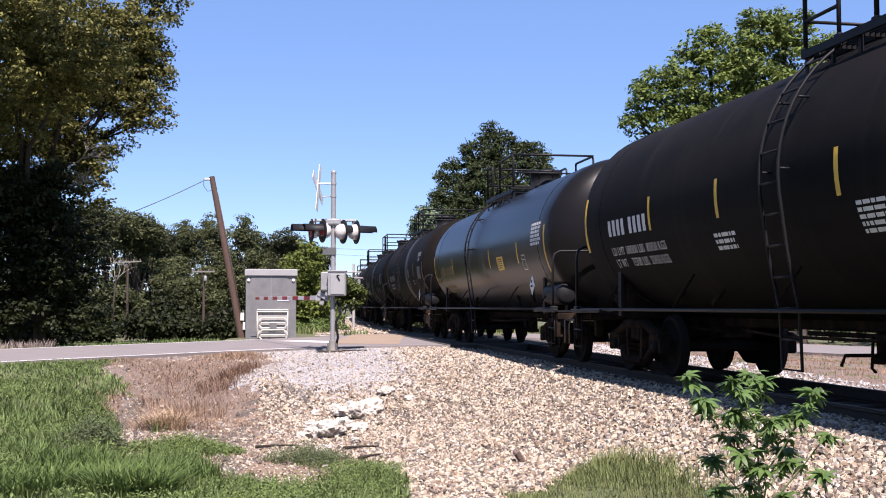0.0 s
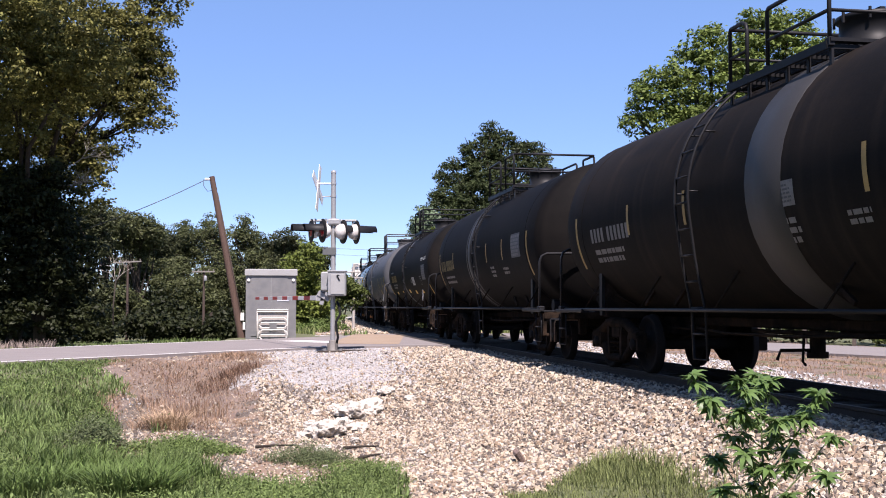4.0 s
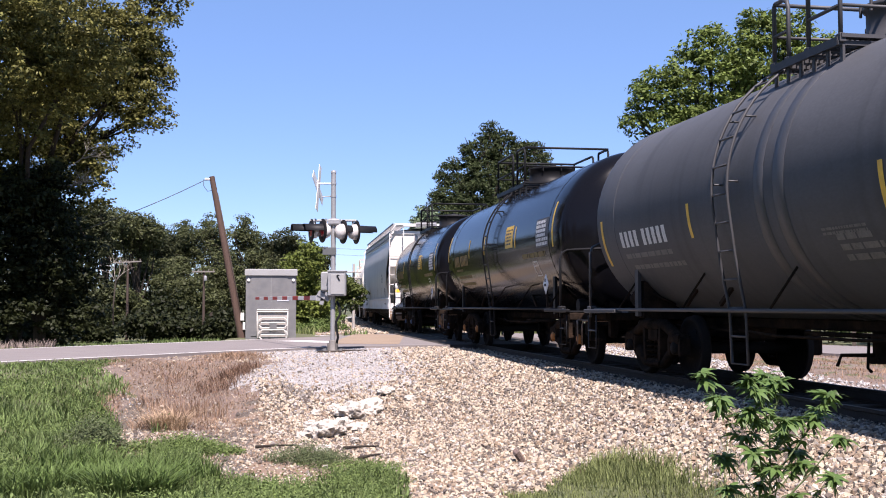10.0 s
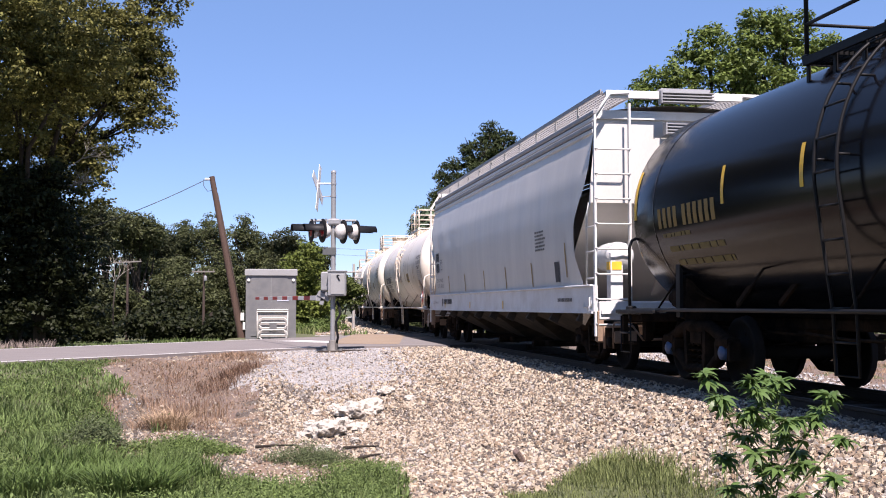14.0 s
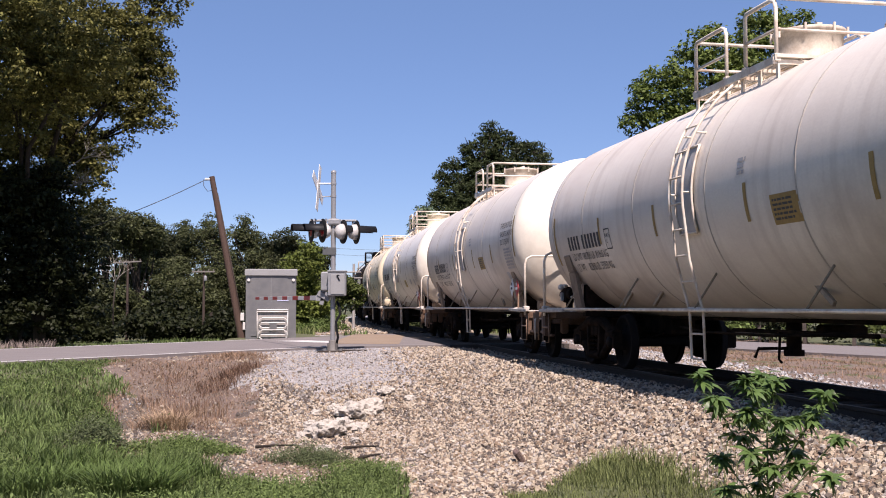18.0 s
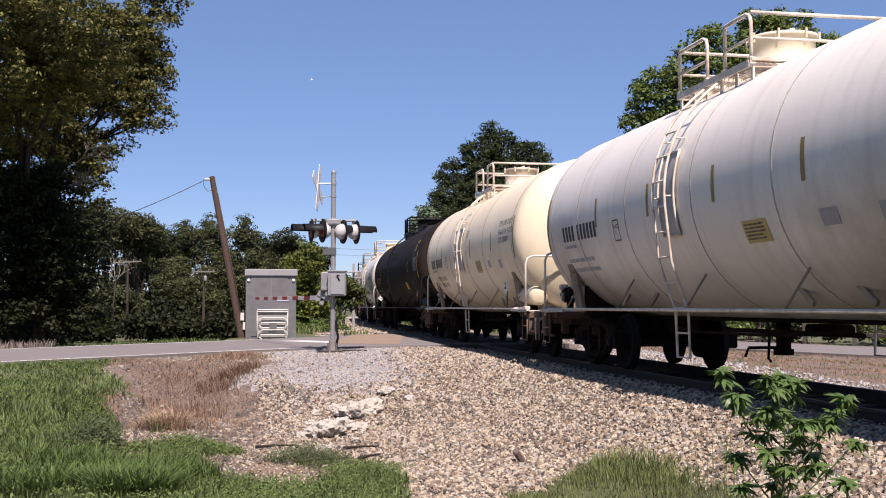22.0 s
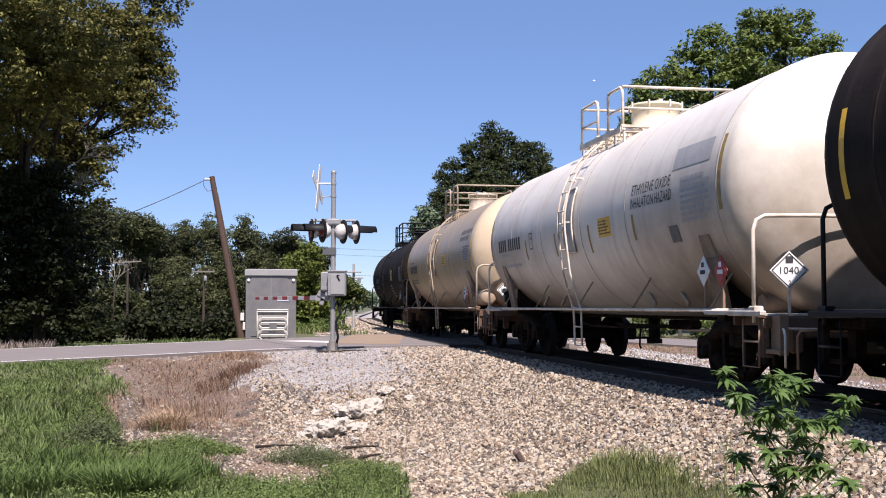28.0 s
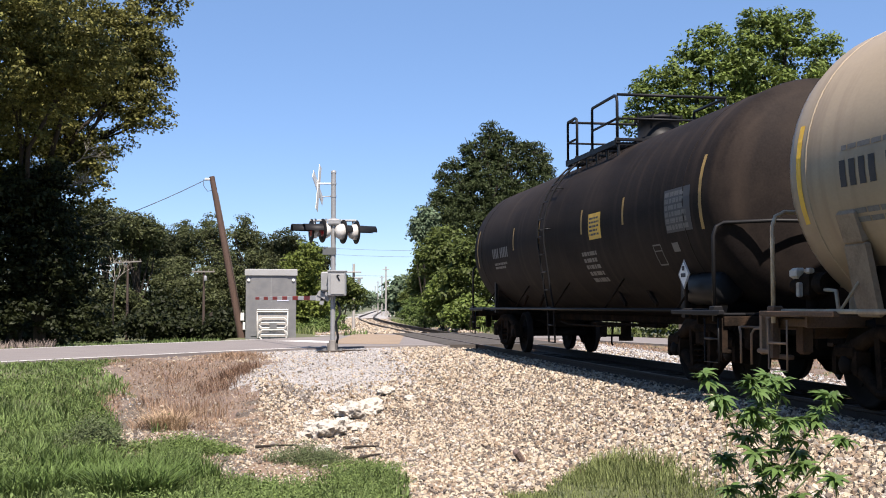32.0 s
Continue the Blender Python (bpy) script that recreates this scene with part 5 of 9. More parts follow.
    valve = part("brake_valve", MB().box((vx, -1.0, vz), (0.3, 0.24, 0.3), chamfer=0.05).cyl((vx + 0.22, -1.02, vz + 0.02), (vx + 0.4, -1.02, vz + 0.02), 0.12, 12).cyl((vx - 0.3, -1.02, vz), (vx - 0.14, -1.02, vz), 0.09, 10).cyl((vx, -1.0, DECK_Z - 0.02), (vx, -1.0, vz - 0.1), 0.07, 8), M_IRON, car, "grimy brake control valve")
    if end_paint is not None:
        part("valve_cover", MB().box((vx - 0.12, -1.1, vz + 0.14), (0.16, 0.12, 0.12), chamfer=0.03).box((vx + 0.16, -1.12, vz + 0.16), (0.1, 0.06, 0.06), chamfer=0.015).box((vx - 0.02, -1.14, vz - 0.04), (0.07, 0.04, 0.16), chamfer=0.01), M_PLATFORM, valve, "pale dusty cover")
        part("valve_pipe", MB().tube([(vx + 0.3, -1.08, vz - 0.04), (vx + 0.62, -1.08, vz - 0.06), (vx + 0.68, -1.08, DECK_Z - 0.05)], 0.022, 6).tube([(vx - 0.1, -0.8, vz + 0.02), (vx + 0.7, -0.6, vz + 0.05), (vx + 1.2, -0.5, vz)], 0.025, 6), trim, valve)
    else:
        part("brake_pipe", MB().tube([(vx - 0.3, -1.1, DECK_Z + 0.42), (vx + 0.1, -1.1, DECK_Z + 0.42), (vx + 0.55, -1.1, DECK_Z + 0.3), (vx + 0.8, -0.8, DECK_Z + 0.1)], 0.02, 6).tube([(vx, -1.0, DECK_Z), (vx + 0.3, -0.7, 0.9), (vx + 2.5, -0.5, 0.82)], 0.018, 6), M_IRON, car)
    # knee brackets, brake beam and rods round the couplers
    for sx in (-1, 1):
        xs = sx * (half - 0.62)
        part("corner_post", MB().box((xs, -1.46, 0.82), (0.09, 0.07, 0.42), chamfer=0.012).box((xs - sx * 0.12, -1.4, 0.63), (0.3, 0.06, 0.05), chamfer=0.01), M_RUST if end_paint is not None else M_IRON, car)
        part("draft_plate", MB().box((sx * (half - 0.5), 0, 0.86), (0.06, 0.66, 0.44), chamfer=0.03), M_RUST if end_paint is not None else M_IRON, car)
        part("coupler_carrier", MB().box((sx * (half - 0.42), 0, 0.72), (0.16, 0.42, 0.06), chamfer=0.012), M_RUST, car)
        part("brake_rod", MB().tube([(sx * (half - 1.0), -0.45, 0.6), (sx * (half - 2.4), -0.4, 0.56), (sx * (half - 3.6), -0.3, 0.72)], 0.02, 6), M_IRON, car)
    return car, Skin(r, cz, None, th - dh, dh), half


def hopper_car(label, length):
    """A covered hopper with bulging sides, x towards its leading end."""
    car = thing("hopper_car", None, label, "hopper car", "cars of the train")
    half = length / 2
    off, hb = 0.36, 8.88                     # middle of the body, and half its length over the ladders plus half a metre
    bl = hb - 0.77
    on = pose(off, 0, 0)
    side = [(1.05, 1.5), (1.5, 1.545), (2.1, 1.6), (2.7, 1.625), (3.3, 1.6), (3.85, 1.52), (4.12, 1.46)]

    def bp(name, shape, material, label=""):
        return part(name, shape, material, car, label, on)

    def width(z):
        return float(np.interp(z, [a for a, b in side], [b for a, b in side]))

    def skin(z):
        return -width(z)
    # side sheets: their ends are cut back in a curve over the slope sheets
    for sy in (-1, 1):
        def sheet(i, j, sy=sy):
            z = 1.2 + (4.09 - 1.2) * j
            a = float(np.interp(z, [1.2, 1.6, 2.0, 2.3, 2.55, 2.9, 3.2, 3.4], [0.22, 0.3, 0.5, 0.52, 0.5, 0.28, 0.06, 0.0]))
            x = -bl + 1.5 * a + (2 * bl - 3.0 * a) * i
            ripple = 0.004 * math.cos(2 * math.pi * i * 8) * float(smooth(1.3, 2.0, z) * (1 - smooth(3.2, 3.9, z))) + 0.0015 * math.sin(i * 61 + z * 2)
            return x, sy * (width(z) + ripple), z
        bp("side_sheet", MB().grid(sheet, 120, 22), M_CAR_HOPPER)
        for k in range(4):
            bp("roof_moulding", MB().box((0, sy * (1.49 - 0.012 * k), 4.02 + 0.105 * k), (2 * bl, 0.05 + 0.03 * (k % 2), 0.09), chamfer=0.02), M_HOP_DARK if k % 2 else M_CAR_HOPPER)
        bp("side_sill", MB().box((0, sy * 1.56, 1.29), (2 * bl + 0.55, 0.07, 0.44), chamfer=0.012).box((0, sy * 1.585, 1.5), (2 * bl + 0.4, 0.1, 0.035), chamfer=0.01).box((0, sy * 1.575, 1.07), (2 * bl + 0.5, 0.1, 0.03)), M_HOP_SILL, "white side sill")
        for k in range(int(2 * bl / 1.45)):
            x = -bl + 0.4 + 1.45 * k
            bp("roof_stanchion", MB().box((x, sy * 1.36, 4.5), (0.04, 0.03, 0.36)), M_ALU_TOP)
        for k in range(9):
            x = -bl + 1.6 + 1.75 * k
            bp("sill_gusset", MB().box((x, sy * 1.5, 0.98), (0.1, 0.16, 0.2), Matrix.Rotation(sy * 0.5, 3, "X")), M_CHUTE_SHADE)
        for x in (-bl + 0.05, bl + 0.05):
            bp("jacking_eye", MB().lathe([(0.035, -0.02), (0.075, -0.02), (0.075, 0.02), (0.035, 0.02), (0.035, -0.02)], 12, "y", (x, sy * 1.6, 1.12)).box((x, sy * 1.6, 1.24), (0.12, 0.04, 0.16)), M_HOP_SILL)
    # end sheets and slope sheets
    for sx in (-1, 1):
        end = MB().add([(sx * bl, -1.58, 2.85), (sx * bl, 1.58, 2.85), (sx * bl, 1.45, 4.24), (sx * bl, -1.45, 4.24)], [(0, 1, 2, 3)] if sx > 0 else [(3, 2, 1, 0)])
        bp("end_sheet", end, M_CAR_HOPPER)
        slope = MB().add([(sx * bl, -1.58, 2.85), (sx * bl, 1.58, 2.85), (sx * (bl - 2.1), 1.53, 1.1), (sx * (bl - 2.1), -1.53, 1.1)], [(3, 2, 1, 0)] if sx > 0 else [(0, 1, 2, 3)])
        bp("slope_sheet", slope, M_CAR_HOPPER)
        bp("end_cap", MB().box((sx * (bl + 0.02), 0, 4.29), (0.06, 2.9, 0.14)), M_WHITE)
        for y in (-0.75, 0.0, 0.75):
            bp("end_stiffener", MB().box((sx * (bl - 0.62), y, 2.0), (0.06, 0.09, 1.9), Matrix.Rotation(sx * 0.86, 3, "Y")), M_CAR_HOPPER)
        for sy in (-1, 1):
            xs = sx * (hb - 0.5) - (0.12 if sx < 0 else 0.0)
            lad = bp("end_ladder", MB().box((xs, sy * 1.56, 2.465), (0.07, 0.035, 3.54)).box((xs, sy * 0.98, 2.795), (0.07, 0.035, 3.29)).tube([(xs, sy * 1.56, 4.2), (xs, sy * 1.3, 4.59), (xs, sy * 0.98, 4.61)], 0.03, 6), M_WHITE, "white end ladder")
            for z in np.arange(0.9, 4.1, 0.4):
                part("rung", MB().tube([(xs + sx * 0.03, sy * 1.56, float(z)), (xs + sx * 0.08, sy * 1.52, float(z) - 0.02), (xs + sx * 0.08, sy * 1.02, float(z) - 0.02), (xs + sx * 0.03, sy * 0.98, float(z))], 0.016, 5), M_WHITE, lad)
            xi = sx * (hb - 0.92)
            for z in (1.62, 2.05, 2.45):
                part("grab_iron", MB().tube([(xs, sy * 1.57, z), (xi, sy * 1.57, z)], 0.016, 5), M_WHITE, lad)
            part("grab_rail", MB().tube([(xi, sy * 1.57, 1.42), (xi, sy * 1.57, 2.65), (sx * bl, sy * 1.57, 2.85)], 0.02, 5), M_WHITE, lad)
            part("top_frame", MB().box((xs - sx * 0.02, sy * 1.43, 4.37), (0.06, 0.05, 0.55), Matrix.Rotation(sy * 0.55, 3, "X"), 0.01), M_WHITE, lad)
            part("stirrup", MB().tube([(xs - sx * 0.5, sy * 1.57, 1.3), (xs - sx * 0.5, sy * 1.6, 1.16), (xs - sx * 0.1, sy * 1.6, 1.16), (xs - sx * 0.1, sy * 1.57, 1.34)], 0.018, 5), M_WHITE, lad)
        for y in (-0.85, 0.85):
            bp("end_beam", MB().box((sx * (hb - 0.55), y, 4.59), (0.05, 1.0, 0.13), chamfer=0.01), M_WHITE)
        bp("end_platform", MB().box((sx * (hb - 0.75), 0, 1.08), (0.75, 3.0, 0.06)).box((sx * (hb - 0.45), 0, 1.1), (0.08, 3.05, 0.3), chamfer=0.02), M_HOP_SILL, "stained end platform")
        bp("corner_post", MB().box((sx * (hb - 0.5), -1.5, 0.85), (0.16, 0.1, 0.5), chamfer=0.02).box((sx * (hb - 0.42), -1.1, 0.68), (0.05, 0.36, 0.2), chamfer=0.02), M_RUST_PALE, "rust-stained corner post")
        bp("uncoupling_lever", MB().tube([(sx * (hb - 0.4), -1.45, 0.5), (sx * (hb - 0.4), -1.45, 0.84), (sx * (hb - 0.36), -1.0, 0.86), (sx * (hb - 0.3), -0.85, 0.64), (sx * (hb - 0.25), -0.1, 0.66)], 0.02, 6), M_RUST_PALE)
        part("stub_sill", MB().box((sx * (half - 2.0), 0, 0.88), (3.4, 0.42, 0.34), chamfer=0.02), M_IRON, car)
        part("coupler", COUPLER, None, car, m=pose(sx * (half - 0.3), 0, 0.86, 0, 0, 0 if sx > 0 else 180))
        part("air_hose", HOSE, None, car, m=pose(sx * (half - 0.35), 0, 0.78, 0, 0, 0 if sx > 0 else 180))
        truck(car, sx * (half - 2.1))
    # roof and running boards
    bp("roof", MB().grid(lambda i, j: (-bl + 2 * bl * i, -1.46 + 2.92 * j, 4.31 + 0.16 * (1 - (2 * j - 1) ** 2)), 2, 12), M_CAR_HOPPER)
    for y in (-1.1, 1.1):
        gr = MB()
        for k in range(9):
            gr.box((0, y - 0.27 + 0.068 * k, 4.64), (2 * hb - 1.3, 0.014, 0.03))
        for k in range(int(2 * hb / 0.12)):
            gr.box((-hb + 0.8 + 0.12 * k if -hb + 0.8 + 0.12 * k < hb - 0.8 else hb - 0.8, y, 4.635), (0.012, 0.56, 0.025))
        gr.box((0, y - 0.3, 4.65), (2 * hb - 1.3, 0.02, 0.07)).box((0, y + 0.3, 4.65), (2 * hb - 1.3, 0.02, 0.07))
        bp("running_board", gr, M_HOP_DARK, "grey grating running board")
    for x in (-hb + 0.85, hb - 0.85):
        walkway = bp("roof_walkway", MB().box((x, 0, 4.66), (0.7, 0.8, 0.02)), M_HOP_DARK, "grey grating walkway across the roof's end")
        for k in range(14):
            part("slat", MB().box((x - 0.33 + 0.05 * k, 0, 4.69), (0.014, 0.85, 0.04)), M_HOP_DARK, walkway)
        sx = 1 if x > 0 else -1
        for z, dx, w in ((4.55, 0.36, 0.9), (4.05, 0.3, 0.7)):
            for k in range(4):
                part("step_slat", MB().box((x + sx * dx, 0, z - 0.075 + 0.05 * k), (0.16, w, 0.016)), M_HOP_DARK, walkway)
            part("step_side", MB().box((x + sx * dx, -w / 2, z), (0.16, 0.02, 0.2)), M_HOP_DARK, walkway)
    for k in range(4):
        x = (k - 1.5) * bl * 0.42
        bp("discharge_hopper", MB().add([(x - 1.5, -1.45, 1.06), (x + 1.5, -1.45, 1.06), (x + 1.5, 1.45, 1.06), (x - 1.5, 1.45, 1.06), (x - 0.35, -0.3, 0.42), (x + 0.35, -0.3, 0.42), (x + 0.35, 0.3, 0.42), (x - 0.35, 0.3, 0.42)],
             [(0, 1, 5, 4), (1, 2, 6, 5), (2, 3, 7, 6), (3, 0, 4, 7), (4, 5, 6, 7)]), M_CHUTE_SHADE)
        bp("outlet_gate", MB().box((x, 0, 0.36), (0.8, 1.3, 0.12), chamfer=0.02).cyl((x, -0.9, 0.36), (x, 0.9, 0.36), 0.07, 10), M_IRON)
    # brake gear on the leading end
    bp("brake_stand", MB().box((hb - 0.62, -1.2, 1.6), (0.2, 0.2, 0.9), chamfer=0.03).cyl((hb - 0.62, -1.2, 2.05), (hb - 0.62, -1.2, 2.12), 0.07, 10), M_HOP_SILL)
    bp("air_reservoir", MB().lathe([(0.001, -0.5), (0.15, -0.48), (0.22, -0.4), (0.235, -0.3), (0.235, 0.3), (0.22, 0.4), (0.15, 0.48), (0.001, 0.5)][::-1], 18, "x", (hb - 1.0, -1.1, 1.98)), M_HOP_SILL, "rounded white air reservoir")
    wheel = MB().tube([(hb - 0.4, -0.55 + 0.27 * math.cos(a), 2.3 + 0.27 * math.sin(a)) for a in np.linspace(0, 2 * math.pi, 20)], 0.02, 6)
    for k in range(5):
        wheel.tube([(hb - 0.42, -0.55, 2.3), (hb - 0.4, -0.55 + 0.27 * math.cos(k * 1.257), 2.3 + 0.27 * math.sin(k * 1.257))], 0.012, 5)
    bp("brake_wheel", wheel, M_HOP_SILL)
    bp("warning_tag", MB().box((hb - 0.515, -1.2, 1.82), (0.01, 0.16, 0.13)).box((hb - 0.62, -1.305, 1.82), (0.16, 0.012, 0.13)), M_YELLOW)
    sk = Skin(1.6, 2.6, skin)
    sk.characters("car_mark", -6.42, 2.59, 0.66, 0.25, 4, M_TEXT_K, car, "black stencilled marks")
    sk.characters("car_mark", -6.42, 2.28, 0.66, 0.25, 4, M_TEXT_K, car)
    part("clearance_mark", sk.words(-5.81, 2.42, "PLATE", 0.075), M_TEXT_K, car)
    part("clearance_mark", sk.words(-5.81, 2.3, "C", 0.1), M_TEXT_K, car)
    fr = MB()
    for dx, dz, w, h in ((0, 0.14, 0.28, 0.014), (0, -0.14, 0.28, 0.014), (-0.135, 0, 0.014, 0.28), (0.135, 0, 0.014, 0.28)):
        sk.patch(fr, -5.81 + dx, 2.36 + dz, w, h)
    part("clearance_frame", fr, M_TEXT_K, car)
    part("weight_lettering", sk.fitted(-6.71, -5.67, 1.92, 0.1, "LD LMT 193700 LBS"), M_TEXT_MID, car)
    part("weight_lettering", sk.fitted(-6.71, -5.67, 1.76, 0.1, "LT WT    65300 LBS"), M_TEXT_MID, car)
    part("end_reflector", sk.patch(MB(), -7.16, 1.97, 0.08, 0.75), M_OCHRE, car)
    for x in (-4.71, -2.35, 0.1, 2.4, 4.7):
        part("reflector", sk.patch(MB(), x, 1.78, 0.075, 0.46), M_OCHRE, car)
    part("end_reflector", sk.patch(MB(), 7.14, 1.97, 0.06, 0.6), M_OCHRE, car)
    tagged(part("fine_lettering", sk.bars(5.49, 2.4, 0.8, 0.4, 6, 5), M_TEXT_FAINT, car), kind="stuff")
    part("data_panel", sk.patch(MB(), 6.54, 1.78, 0.3, 0.36), M_TEXT_K, car)
    sl = Skin(1.6, 2.6, lambda z: -1.595)
    tagged(part("maker_lettering", sl.bars(-4.84, 1.3, 1.34, 0.14, 1, 6, 0.0, 9), M_TEXT_K, car, "black lettering on the sill"), kind="stuff")
    part("maker_badge", sl.patch(MB(), -5.71, 1.28, 0.16, 0.22), M_TEXT_MID, car)
    for x in (-5.26, -1.56, 2.2):
        part("sill_reflector", sl.patch(MB(), x, 1.2, 0.1, 0.16), M_YELLOW, car)
    part("shoe_lettering", sl.fitted(-7.31, -6.41, 1.28, 0.06, "2 INCH HI COMP BRK SHOES"), M_TEXT_MID, car)
    tagged(part("fine_lettering", sl.bars(7.09, 1.28, 0.9, 0.06, 1, 9, 0.0), M_TEXT_FAINT, car), kind="stuff")
    return car, half


# ---- make-up of the train, leading car first ----
SPEED = 7.3
PASS = [-2.011, 0.089, 2.268, 4.218, 6.132, 8.112, 9.986, 11.891, 13.767, 16.279, 18.374, 20.363, 22.367, 24.36, 26.981, 29.046, 31.124, 33.314]
HERE = 18.05                                 # where along the track a coupling is at its time in PASS
LEN = [SPEED * (b - a) for a, b in zip(PASS, PASS[1:])]
cars = []


